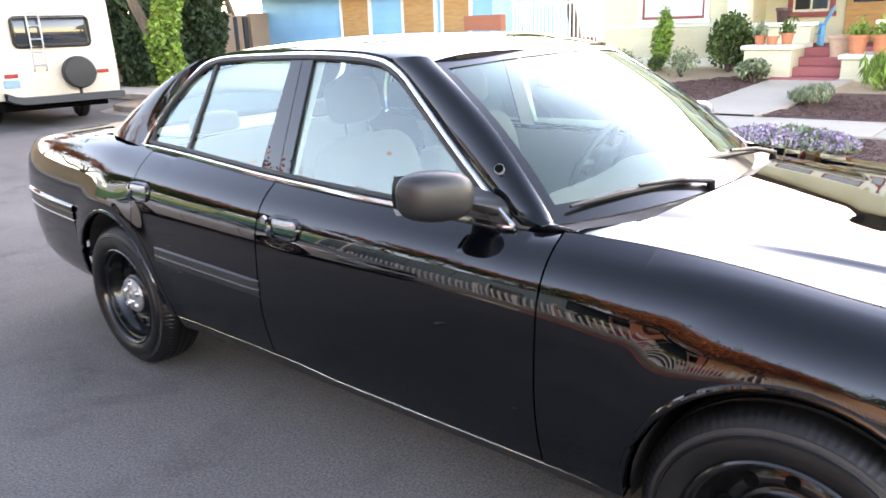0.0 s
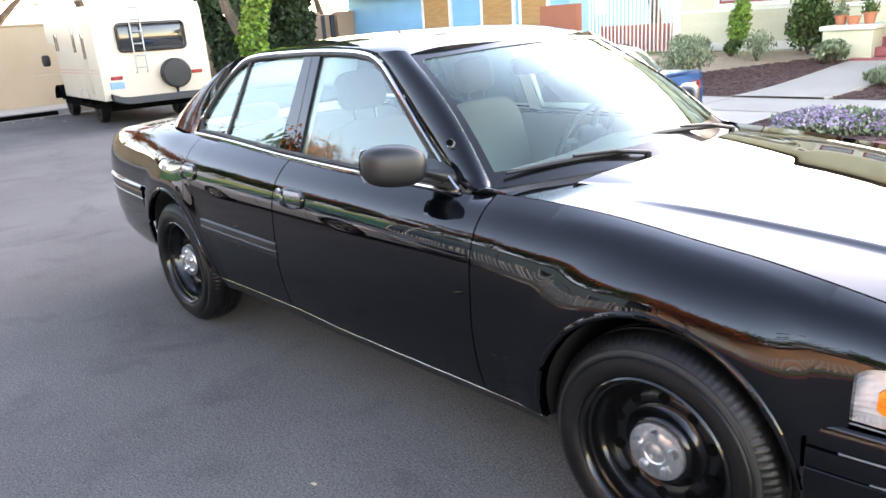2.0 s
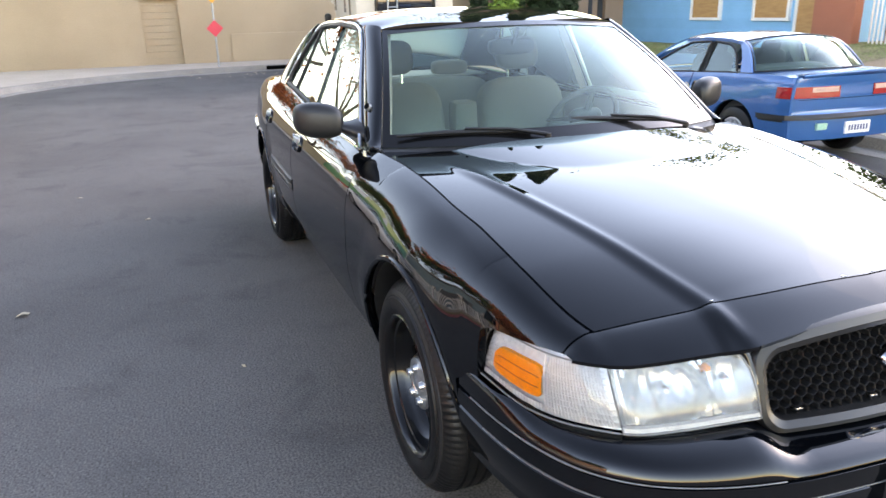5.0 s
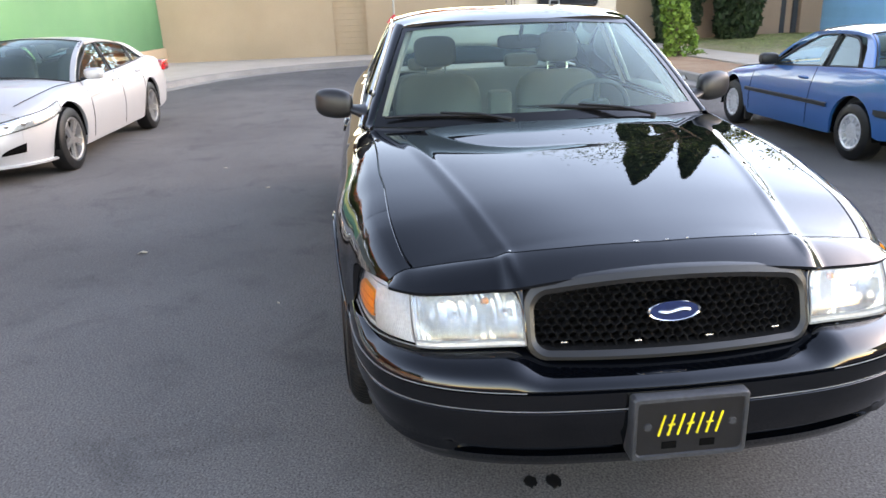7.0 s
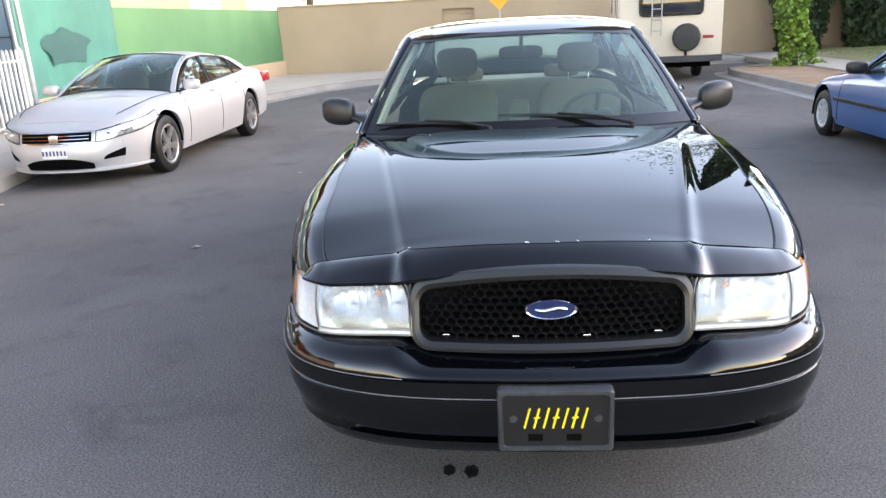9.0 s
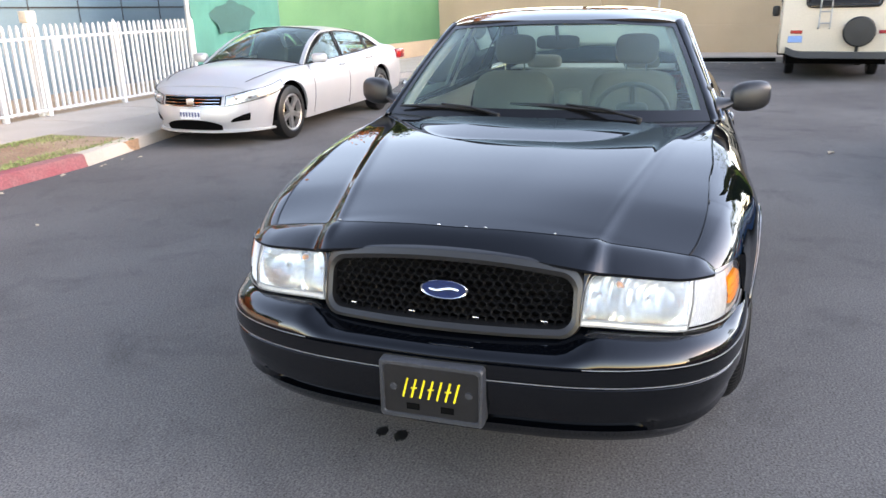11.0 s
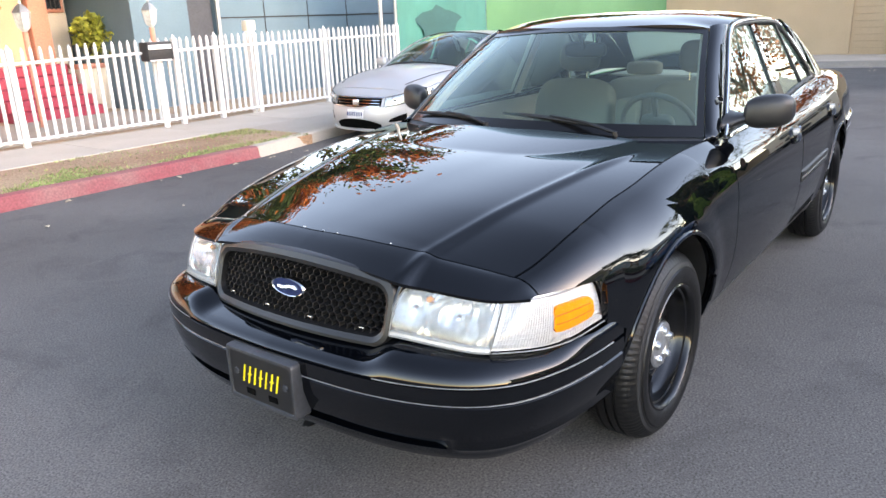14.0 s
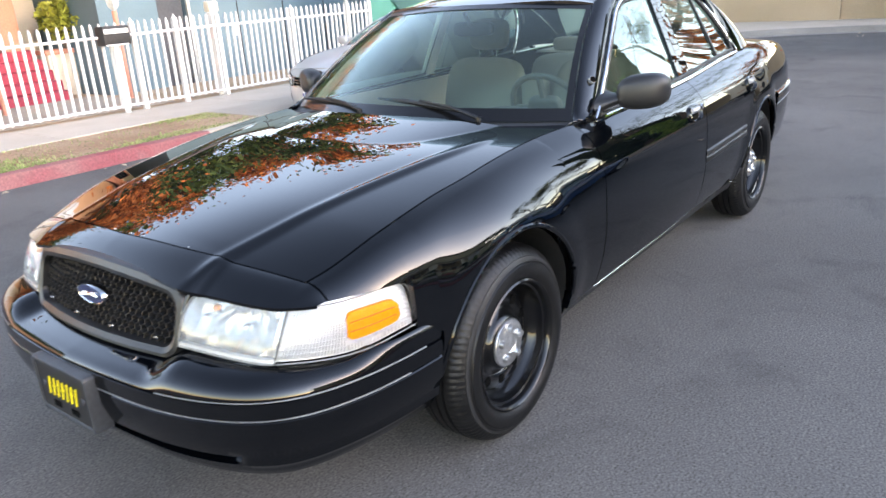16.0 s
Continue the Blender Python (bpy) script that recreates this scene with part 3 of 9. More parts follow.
# south pavement: flags in a row as pieces, earth strip, drive apron
Z_P = 0.135
pave = tagged(new("pavement_south"), "pale concrete pavement in cast flags", "pavement", "", "structure")
bm = B()
box(bm, -0.746, 0.746, -0.70, 0.70, -0.15, 0.0, 0.008, 1)
flag = mesh_of("flag", bm, M["concrete"])
for i in range(34):
    piece("flag", flag, pave, pose(18.0 - 1.5 * i, -7.35, Z_P + rng.uniform(-0.004, 0.004), rng.uniform(-0.15, 0.15), 0, 0) @ Matrix.Diagonal((1, 1, 1, 1)))
slab("verge_south", [(-2.75, -6.66), (40, -6.66), (40, KERB_S - 0.148), (-2.75, KERB_S - 0.148)], Z_P - 0.012, M["brown_earth"], "bare earth verge with patches of grass")
slab("apron_south", [(-5.4, -6.66), (-2.76, -6.66), (-2.76, -5.53), (-4.0, -5.75), (-5.4, -5.815)], Z_P - 0.004, M["concrete"], "concrete driveway apron")
slab("verge_south_west", [(-11.6, -6.66), (-5.41, -6.66), (-5.41, -5.815), (-7.0, -5.848), (-9.5, -5.848), (-10.7, -5.725), (-11.6, -5.52)], Z_P - 0.01, M["concrete"], "concrete verge by the kerb")
slab("pavement_corner", [(-33, -6.66), (-11.61, -6.66), (-11.61, -5.52)] + [(p[0], p[1]) for p in offset(BEND, 0.148)][1:] + [(-33, 9.0)], Z_P - 0.006, M["concrete"], "pale concrete pavement round the street end")
slab("yard_south", [(-33, -30), (40, -30), (40, -8.06), (-33, -8.06)], Z_P - 0.02, M["dirt"], "earth yard behind the fence")


def blades(name, n, area, h, material, label, wide=0.012, dens=None, z=0.13, flat=0.5):
    """Many thin blades in one mesh of kind stuff."""
    v, f = [], []
    tries = 0
    while len(f) < n and tries < n * 20:
        tries += 1
        x, y = rng.uniform(area[0], area[1]), rng.uniform(area[2], area[3])
        if dens and rng.random() > dens(x, y):
            continue
        a = rng.uniform(0, 2 * math.pi)
        hh = h * rng.uniform(0.5, 1.2)
        lx, ly = rng.gauss(0, flat) * hh, rng.gauss(0, flat) * hh
        zz = z(x, y) if callable(z) else z
        k = len(v)
        w = wide * rng.uniform(0.6, 1.3)
        v += [(x - w * math.cos(a), y - w * math.sin(a), zz - 0.005), (x + w * math.cos(a), y + w * math.sin(a), zz - 0.005), (x + lx, y + ly, zz + hh)]
        f.append((k, k + 1, k + 2))
    me = bpy.data.meshes.new(name)
    me.from_pydata(v, [], f)
    me.materials.append(material)
    return tagged(new(name, me), label, "grass", "", "stuff")


def patch(x, y):
    return 0.03 + 0.97 * smooth(0.48, 0.62, noise.noise(Vector((x * 0.5, y * 0.9, 2.0))) * 0.5 + 0.5 + 0.12 * smooth(-5.75, -5.35, y) + 0.05 * smooth(-6.3, -6.6, y))


blades("verge_grass", 22000, (-2.7, 9.0, -6.62, -5.36), 0.020, M["blade"], "short patchy green grass on the verge", wide=0.006, dens=patch)

# north side: kerb strip, pavement, lawn and yards
pave_n = tagged(new("pavement_north"), "pale concrete pavement in cast flags", "pavement", "", "structure")
bm = B()
box(bm, -0.746, 0.746, -0.66, 0.66, -0.15, 0.0, 0.008, 1)
flag_n = mesh_of("flag", bm, M["concrete"])
for i in range(26):
    piece("flag", flag_n, pave_n, pose(16.0 - 1.5 * i, 7.62, 0.165 + rng.uniform(-0.004, 0.004)))
slab("strip_north_west", [(-14.0, KERB_N + 0.148), (-3.42, KERB_N + 0.148), (-3.42, 6.95), (-14.0, 6.95)], 0.13, M["brown_earth"], "bare brown earth strip between kerb and pavement")
slab("walk_to_kerb", [(-3.41, KERB_N + 0.148), (-1.45, KERB_N + 0.148), (-1.45, 6.95), (-3.41, 6.95)], 0.145, M["concrete"], "concrete crossing from kerb to pavement")
slab("bed_by_kerb", [(-1.44, KERB_N + 0.148), (16, KERB_N + 0.148), (16, 6.95), (-1.44, 6.95)], 0.14, M["mulch"], "dark brown bark mulch bed")


def yard_z(x, y):
    return 0.155 + (0.09 + 0.27 * smooth(-12.0, -9.5, x)) * smooth(8.2, 12.4, y)


def sheet_ground(name, inside, x0, x1, y0, y1, material, label, dz=0.0, nx=30, ny=20):
    bm = B()
    vr = loft(bm, [[(x, y, yard_z(x, y) + dz) for y in lin(y0, y1, ny)] for x in lin(x0, x1, nx)])
    if inside:
        kill = [f for f in bm.faces if not inside(f.calc_center_median().x, f.calc_center_median().y)]
        bmesh.ops.delete(bm, geom=kill, context="FACES")
    return solo(name, bm, material, label, "garden bed", kind="structure")


sheet_ground("yard_north", None, -6.6, 16.0, 8.25, 30.0, M["dirt"], "pale sandy front yard", 0.0, 10, 40)
sheet_ground("lawn_north", None, -24.0, -6.6, 8.25, 30.0, M["lawn"], "green lawn gone dry in patches", 0.012, 36, 40)


def walk_l(y):
    return -2.75 + (y - 8.2) * 0.24


def walk_r(y):
    return -1.45 + (y - 8.2) * 0.22


bm = B()
loft(bm, [[(walk_l(y) + (walk_r(y) - walk_l(y)) * q, y, yard_z(0, y) + (0.0 if q in (-0.004, 1.004) else 0.034)) for q in (-0.004, 0.0, 0.25, 0.5, 0.75, 1.0, 1.004)] for y in lin(8.25, 11.3, 24)])
solo("garden_walk", bm, M["concrete"], "pale concrete path to the porch steps", "path", kind="structure")
sheet_ground("bed_west", lambda x, y: x < walk_l(y) - 0.02 and y < 9.3 + 0.75 * (x + 5.5), -6.0, -1.8, 8.25, 11.6, M["mulch"], "dark bark mulch bed beside the path", 0.02, 50, 30)
sheet_ground("bed_east", lambda x, y: x > walk_r(y) + 0.02 and y < 10.1, -1.5, 8.0, 8.25, 10.3, M["mulch"], "dark bark mulch bed beside the path", 0.02, 60, 16)
blades("lawn_grass", 24000, (-19.5, -6.7, 8.4, 13.6), 0.028, M["blade"], "short lawn grass, dry and brown towards the pavement", wide=0.010, z=lambda x, y: yard_z(x, y) + 0.012, dens=lambda x, y: 0.10 + 0.90 * smooth(9.0, 10.6, y + 1.4 * noise.noise(Vector((x * 0.4, y * 0.5, 5)))))

# ---- tan wall across the street end ----
WX = -19.6
bm = B()
box(bm, WX - 0.3, WX, -7.3, -1.75, 0.05, 2.18)
box(bm, WX - 0.3, WX, -0.75, 8.6, 0.05, 2.18)
box(bm, WX - 0.3, WX - 0.12, -1.75, -0.75, 0.05, 2.18)
box(bm, WX - 0.12, WX, -1.75, -0.75, 1.90, 2.18)
box(bm, WX - 0.34, WX + 0.04, -7.3, 8.6, 2.18, 2.24, 0.01, 1)
wall = solo("wall_west", bm, M["stucco"], "tan painted block wall with a blocked-up doorway", "wall", kind="structure")
bm = B()
for k in range(9):
    z = 0.30 + 0.18 * k
    box(bm, WX - 0.122, WX - 0.108 + 0.004 * (k % 2), -1.74, -0.76, z - 0.006, z + 0.006, 0.004, 1)
part("blocked_door_ribs", bm, M["mortar"], wall, kind="stuff")
bm = B()
box(bm, WX, WX + 0.05, 0.62, 8.6, 0.10, 0.92, 0.01, 1)
solo("wall_plinth", bm, M["stucco"], "tan painted repair patch low on the wall", "wall", kind="structure")

# ---- signs by the wall ----
sign = thing("road_sign", "amber diamond sign above a red diamond marker on a steel post", "road sign", (-17.45, 0.03, 0.13))
bm = B()
cyl(bm, (0, 0, 0), (0, 0, 2.45), 0.025, 0.025, 10)
part("post", bm, M["galv"], sign)
for nm, z, r, mt in (("red_marker", 0.99, 0.215, "sign_red"), ("warning_plate", 2.02, 0.40, "sign_amber")):
    bm = B()
    m = Matrix.Translation((0.035, 0, z)) @ Matrix.Rotation(radians(45), 4, "X")
    box(bm, -0.004, 0.004, -r / 1.414, r / 1.414, -r / 1.414, r / 1.414, 0.003, 1, m=m)
    pl = part(nm, bm, M[mt], sign)
    if nm == "warning_plate":
        for k, (y, z2, w) in enumerate(((0, 2.10, 0.15), (0, 2.03, 0.20), (0, 1.96, 0.12))):
            bm = B()
            box(bm, 0.040, 0.043, y - w, y + w, z2 - 0.015, z2 + 0.015)
            part("sign_bar", bm, M["iron"], pl)
        bm = B()

# ---- white picket fence on the south side ----
FY = -8.0
c_ft = curve1([(-8, 1.43), (-4, 1.40), (0, 1.34), (3, 1.31), (12, 1.30)])
fence = thing("picket_fence", "white-painted metal picket fence with pointed tops", "fence", (0, FY, 0))
bm = B()
w = 0.0165
rows = [[(-w, -w, 0), (w, -w, 0), (w, w, 0), (-w, w, 0)], [(-w, -w, 1.10), (w, -w, 1.10), (w, w, 1.10), (-w, w, 1.10)], [(-0.014, -0.014, 1.15), (0.014, -0.014, 1.15), (0.014, 0.014, 1.15), (-0.014, 0.014, 1.15)], [(-0.003, -0.003, 1.185), (0.003, -0.003, 1.185), (0.003, 0.003, 1.185), (-0.003, 0.003, 1.185)]]
loft(bm, rows, closed_v=True)
picket = mesh_of("picket", bm, M["fence_paint"])
x = -7.62
posts_x = [-7.72, -5.72, -4.15, -3.39, -2.68, -0.38, 1.6, 3.6, 5.6, 7.6, 9.6]
while x < 11.0:
    if min(abs(x - q) for q in posts_x) > 0.06:
        top = c_ft(x)
        piece("picket", picket, fence, pose(x + rng.uniform(-0.004, 0.004), 0, 0.19, rng.uniform(-0.4, 0.4), rng.uniform(-0.4, 0.4), 0) @ Matrix.Diagonal((1, 1, (top - 0.19) / 1.185, 1)))
    x += 0.118
bm = B()
box(bm, -0.036, 0.036, -0.036, 0.036, 0.0, 1.25, 0.006, 1)
cyl(bm, (0, 0, 1.25), (0, 0, 1.31), 0.034, 0.004, 10)
post = mesh_of("post", bm, M["fence_paint"])
for q in posts_x:
    piece("post", post, fence, pose(q, 0, 0.12) @ Matrix.Diagonal((1, 1, (c_ft(q) - 0.08) / 1.31, 1)))
for z0, nm in ((0.22, "rail"), (1.13, "rail")):
    for a, b in zip(posts_x[:-1], posts_x[1:]):
        bm = B()
        za, zb_ = (z0, z0) if z0 < 1 else (c_ft(a) - 0.19, c_ft(b) - 0.19)
        tube(bm, [(a, 0.012, za), (b, 0.012, zb_)], 0.019, 8)
        part(nm, bm, M["fence_paint"], fence)
box_ = thing("mailbox", "dark grey metal mailbox with a white flap on a white post", "mailbox", (-2.34, -7.93, 0.13))
bm = B()
box(bm, -0.03, 0.03, -0.03, 0.03, 0.0, 0.94, 0.004, 1)
part("post", bm, M["white_paint"], box_)
bm = B()
box(bm, -0.20, 0.20, -0.11, 0.11, 0.94, 1.20, 0.02)
part("body", bm, M["iron"], box_)
bm = B()
box(bm, -0.17, 0.19, 0.112, 0.122, 1.10, 1.16, 0.004, 1)
part("flap", bm, M["white_paint"], box_)
bm = B()
box(bm, -0.15, 0.19, 0.112, 0.120, 0.942, 0.957, 0.002, 1)
part("lower_strip", bm, M["white_paint"], box_)
gp = thing("gate_post", "weathered stone-capped gate post with a small white panel", "post", (-4.15, -8.09, 0.12))
bm = B()
box(bm, -0.07, 0.07, -0.05, 0.05, 0.0, 1.30, 0.01, 1)
part("shaft", bm, M["white_paint"], gp)
bm = B()
box(bm, -0.09, 0.09, -0.07, 0.07, 1.30, 1.46, 0.02)
part("cap", bm, M["cream_stucco"], gp)
bm = B()
box(bm, -0.36, -0.28, 0.10, 0.115, 0.92, 1.10, 0.004, 1)
part("keypad", bm, M["white_paint"], gp)

# ---- parking pole, green screen fence, blue-grey building ----
pole = thing("street_pole", "slim galvanised sign pole on the pavement", "pole", (-5.5, -6.45, 0.13))
bm = B()
cyl(bm, (0, 0, 0), (0, 0, 3.0), 0.03, 0.03, 10)
part("tube", bm, M["galv"], pole)
G0, G1 = Vector((-7.85, -8.05)), Vector((-19.55, -6.95))
screen = thing("screen_fence", "green and teal windscreen cloth on steel posts over a low wall", "fence")


def gpt(t, z, out=0.0):
    p = G0.lerp(G1, t)
    d = (G1 - G0).normalized()
    return (p.x - d.y * -out * -1, p.y + 0 + out, z)


for nm, t0, t1, z0, z1, mt, lab in (("low_wall", 0.0, 1.0, 0.10, 0.58, "stucco", "low tan block wall"), ("teal_cloth", 0.0, 0.235, 0.58, 2.45, "teal_tarp", "teal shade cloth with a dark painted patch"), ("green_cloth", 0.24, 1.0, 0.58, 2.12, "green_tarp", "green shade cloth")):
    bm = B()
    rows = []
    for i in range(25):
        t = t0 + (t1 - t0) * i / 24
        wob = 0.0 if nm == "low_wall" else 0.018 * math.sin(i * 1.9)
        th = 0.18 if nm == "low_wall" else 0.012
        o = 0.10 if nm == "low_wall" else 0.0
        rows.append([gpt(t, z0, o + wob - th), gpt(t, z0, o + wob)] + [gpt(t, z, o + wob + (0 if nm == "low_wall" else 0.012 * math.sin(3 * z + i))) for z in lin(z0, z1, 6)] + [gpt(t, z1, o + wob - th)])
    loft(bm, rows)
    part(nm, bm, M[mt], screen, lab)
for nm, t0, t1, z0, z1, mt in (("pale_panel", 0.24, 0.52, 2.12, 3.0, "mural_yellow"), ("pale_panel", 0.52, 0.66, 2.12, 3.0, "mural_light"), ("pale_panel", 0.66, 0.80, 2.12, 2.5, "mural_yellow"), ("pale_panel", 0.80, 1.0, 2.12, 3.0, "mural_light"), ("lime_panel", 0.0, 0.235, 2.45, 3.0, "mural_yellow")):
    bm = B()
    k = 0.006 if mt == "mural_yellow" and nm == "pale_panel" else 0.0
    loft(bm, [[gpt(t, z, k + 0.006 * math.sin(9 * t + z)) for z in lin(z0, z1, 4)] for t in lin(t0, t1, 10)])
    part(nm, bm, M[mt], screen)
for t in (0.0, 0.2375, 0.5, 0.76, 1.0):
    bm = B()
    cyl(bm, gpt(t, 0.5, -0.06), gpt(t, 3.0, -0.06), 0.028, 0.028, 10)
    part("post", bm, M["galv"], screen)
bm = B()
ring = []
for i in range(26):
    ang = 2 * math.pi * i / 26
    q = 1 + 0.45 * noise.noise(Vector((2.2 * math.cos(ang), 2.2 * math.sin(ang), 4.0))) + 0.12 * math.sin(5 * ang)
    ring.append(Vector(gpt(0.10 + 0.055 * q * math.cos(ang), 1.42 + 0.30 * q * math.sin(ang), 0.036)))
mid = bm.verts.new(Vector(gpt(0.10, 1.42, 0.040)))
vs_ = [bm.verts.new(p) for p in ring]
for i in range(26):
    bm.faces.new((mid, vs_[i], vs_[(i + 1) % 26]))
part("painted_patch", bm, M["paint_patch"], screen)

shed = thing("blue_building", "blue-grey sheet-clad building with a dark doorway", "building", (0, 0, 0.11))
bm = B()
box(bm, -16.0, -5.35, -16.0, -10.5, 0, 3.35)
box(bm, -4.75, -3.6, -16.0, -10.5, 0, 3.35)
box(bm, -5.35, -4.75, -16.0, -10.5, 2.15, 3.35)
part("wall", bm, M["blue_wall"], shed)
bm = B()
box(bm, -5.32, -4.78, -10.62, -10.56, 0.0, 2.12, 0.01, 1)
part("door", bm, M["dark_door"], shed, "dark iron door")
bm = B()
box(bm, -5.42, -5.35, -10.5, -10.44, 0.0, 2.3, 0.006, 1)
part("down_pipe", bm, M["galv"], shed)
for z in (1.55, 2.75):
    bm = B()
    box(bm, -16.0, -5.45, -10.5, -10.485, z - 0.012, z + 0.012)
    part("sheet_joint", bm, M["iron"], shed)
for x in (-6.55, -7.75, -8.95, -10.15, -11.35, -12.55):
    bm = B()
    box(bm, x - 0.008, x + 0.008, -10.5, -10.488, 0, 3.35)
    part("sheet_joint", bm, M["iron"], shed)
bm = B()
box(bm, -16.3, -3.3, -16.3, -10.2, 3.35, 3.5, 0.03)
part("roof", bm, M["roofing"], shed)

# ---- peach house behind the fence ----
peach = thing("peach_house", "peach stucco house with salmon trim and wine-red steps", "house", (0, 0, 0.11))
bm = B()
box(bm, -2.55, 9.0, -17.0, -12.2, 0, 3.25)
part("wall", bm, M["peach"], peach)
bm = B()
box(bm, -3.55, -2.55, -17.0, -12.6, 0, 3.25)
part("side_wing", bm, M["cream_stucco"], peach)
bm = B()
box(bm, -2.95, -2.62, -12.25, -12.05, 0.8, 3.2, 0.02)
part("corner_pillar", bm, M["salmon"], peach)
bm = B()
box(bm, -3.50, -2.98, -12.60, -12.52, 1.75, 2.9, 0.02)
w3 = part("window", bm, M["salmon"], peach, "barred window in a salmon frame")
bm = B()
box(bm, -3.44, -3.04, -12.53, -12.51, 1.82, 2.84)
part("pane", bm, M["window_dark"], w3)
for k in range(5):
    bm = B()
    cyl(bm, (-3.40 + 0.08 * k, -12.47, 1.8), (-3.40 + 0.08 * k, -12.47, 2.86), 0.008, 0.008, 6)
    part("bar", bm, M["iron"], w3)
for x0, x1, h in ((-1.5, 2.0, 1.05), (-4.6, -3.12, 0.75)):
    bm = B()
    box(bm, x0, x1, -11.9, -11.6, 0, h, 0.02)
    part("porch_wall", bm, M["cream_stucco"], peach)
    bm = B()
    box(bm, x0 - 0.05, x1 + 0.05, -11.95, -11.55, h, h + 0.08, 0.015)
    part("coping", bm, M["salmon"], peach)
for k in range(5):
    bm = B()
    box(bm, -3.05, -1.55, -12.2, -10.85 - 0.26 * k, 0.17 * k, 0.17 * (k + 1), 0.012, 1)
    part("step", bm, M["wine_red"], peach)
bm = B()
box(bm, -0.2, 1.3, -12.22, -12.16, 0.95, 2.9, 0.02)
part("grille_door", bm, M["cream_stucco"], peach)
bm = B()
rows = [[(-4.0, -18, 3.25), (-4.0, -14.5, 4.3), (-4.0, -11.6, 3.25)], [(9.4, -18, 3.25), (9.4, -14.5, 4.3), (9.4, -11.6, 3.25)]]
loft(bm, rows)
part("roof", bm, M["roofing"], peach)
slab("path_south", [(-3.4, -10.9), (2.5, -10.9), (2.5, -8.4), (-3.4, -8.4)], 0.125, M["concrete"], "grey concrete path behind the fence")


def lantern(x, y, h):
    t = thing("garden_lantern", "pink-painted lamp post with a grey glass lantern", "lamp post", (x, y, 0.11), 0, "garden lanterns")
    bm = B()
    cyl(bm, (0, 0, 0), (0, 0, h), 0.045, 0.04, 12)
    part("post", bm, M["salmon"], t)
    bm = B()
    rows = [[(r * math.cos(math.pi * k / 3), r * math.sin(math.pi * k / 3), z) for k in range(6)] for r, z in ((0.03, h), (0.06, h + 0.03), (0.09, h + 0.06), (0.125, h + 0.27), (0.12, h + 0.28))]
    loft(bm, rows, closed_v=True)
    part("lantern_glass", bm, M["lamp_glass"], t)
    bm = B()
    rows = [[(r * math.cos(math.pi * k / 3), r * math.sin(math.pi * k / 3), z) for k in range(6)] for r, z in ((0.145, h + 0.27), (0.08, h + 0.36), (0.02, h + 0.40), (0.015, h + 0.45))]
    loft(bm, rows, closed_v=True)
    part("lantern_cap", bm, M["galv"], t)
    for k in range(6):
        bm = B()
        a = math.pi * k / 3
        tube(bm, [(0.09 * math.cos(a), 0.09 * math.sin(a), h + 0.06), (0.127 * math.cos(a), 0.127 * math.sin(a), h + 0.28)], 0.008, 6)
        part("rib", bm, M["galv"], t)


lantern(-3.45, -9.7, 1.42)
lantern(-1.55, -10.0, 1.42)

# ---- green house on the north side ----
H_Y = 12.8
green = thing("green_house", "pale green clapboard house with cream trim and a porch", "house", (0, 0, 0))
bm = B()
box(bm, -6.15, -3.30, H_Y, 19.0, 0.3, 2.95)
box(bm, -3.30, 7.0, 14.6, 19.0, 0.3, 2.95)
part("wall", bm, M["olive_siding"], green)
for k in range(19):
    bm = B()
    z = 0.72 + 0.11 * k
    rows = [[(x, H_Y - 0.028, z), (x, H_Y - 0.010, z + 0.112), (x, H_Y, z + 0.112), (x, H_Y, z)] for x in (-6.15, -3.45)]
    loft(bm, rows, closed_v=True)
    part("clapboard", bm, M["olive_siding"], green)
for nm, a in (("base_board", (-6.17, -3.40, H_Y - 0.05, H_Y - 0.004, 0.55, 0.72)), ("belt_board", (-6.17, -3.40, H_Y - 0.045, H_Y - 0.004, 1.33, 1.40)), ("corner_board", (-6.22, -6.12, H_Y - 0.05, H_Y + 0.05, 0.5, 2.9)), ("corner_board", (-3.48, -3.28, H_Y - 0.06, H_Y + 0.06, 0.4, 2.9))):
    bm = B()
    box(bm, *a, 0.008, 1)
    part(nm, bm, M["cream"], green)


def sash(parent, x0, x1, y, z0, z1, frame_m, pane_m, n=1):
    bm = B()
    for a in ((x0 - 0.10, x0, z0 - 0.02, z1 + 0.10), (x1, x1 + 0.10, z0 - 0.02, z1 + 0.10), (x0, x1, z1, z1 + 0.10), (x0 - 0.13, x1 + 0.13, z0 - 0.10, z0)):
        box(bm, a[0], a[1], y - 0.05, y + 0.01, a[2], a[3], 0.006, 1)
    wn_ = part("window", bm, M[frame_m], parent)
    bm = B()
    for a in ((x0, x0 + 0.04, z0, z1), (x1 - 0.04, x1, z0, z1), (x0, x1, z0, z0 + 0.05), (x0, x1, z1 - 0.04, z1)) + tuple((x0 + (x1 - x0) * k / n - 0.02, x0 + (x1 - x0) * k / n + 0.02, z0, z1) for k in range(1, n)):
        box(bm, a[0], a[1], y - 0.035, y + 0.005, a[2], a[3], 0.004, 1)
    part("sash", bm, M["maroon"] if frame_m == "cream" else M["cream"], wn_)
    bm = B()
    box(bm, x0, x1, y - 0.012, y - 0.002, z0, z1)
    part("pane", bm, M[pane_m], wn_)


sash(green, -5.25, -3.93, H_Y - 0.02, 1.50, 2.75, "cream", "curtain")
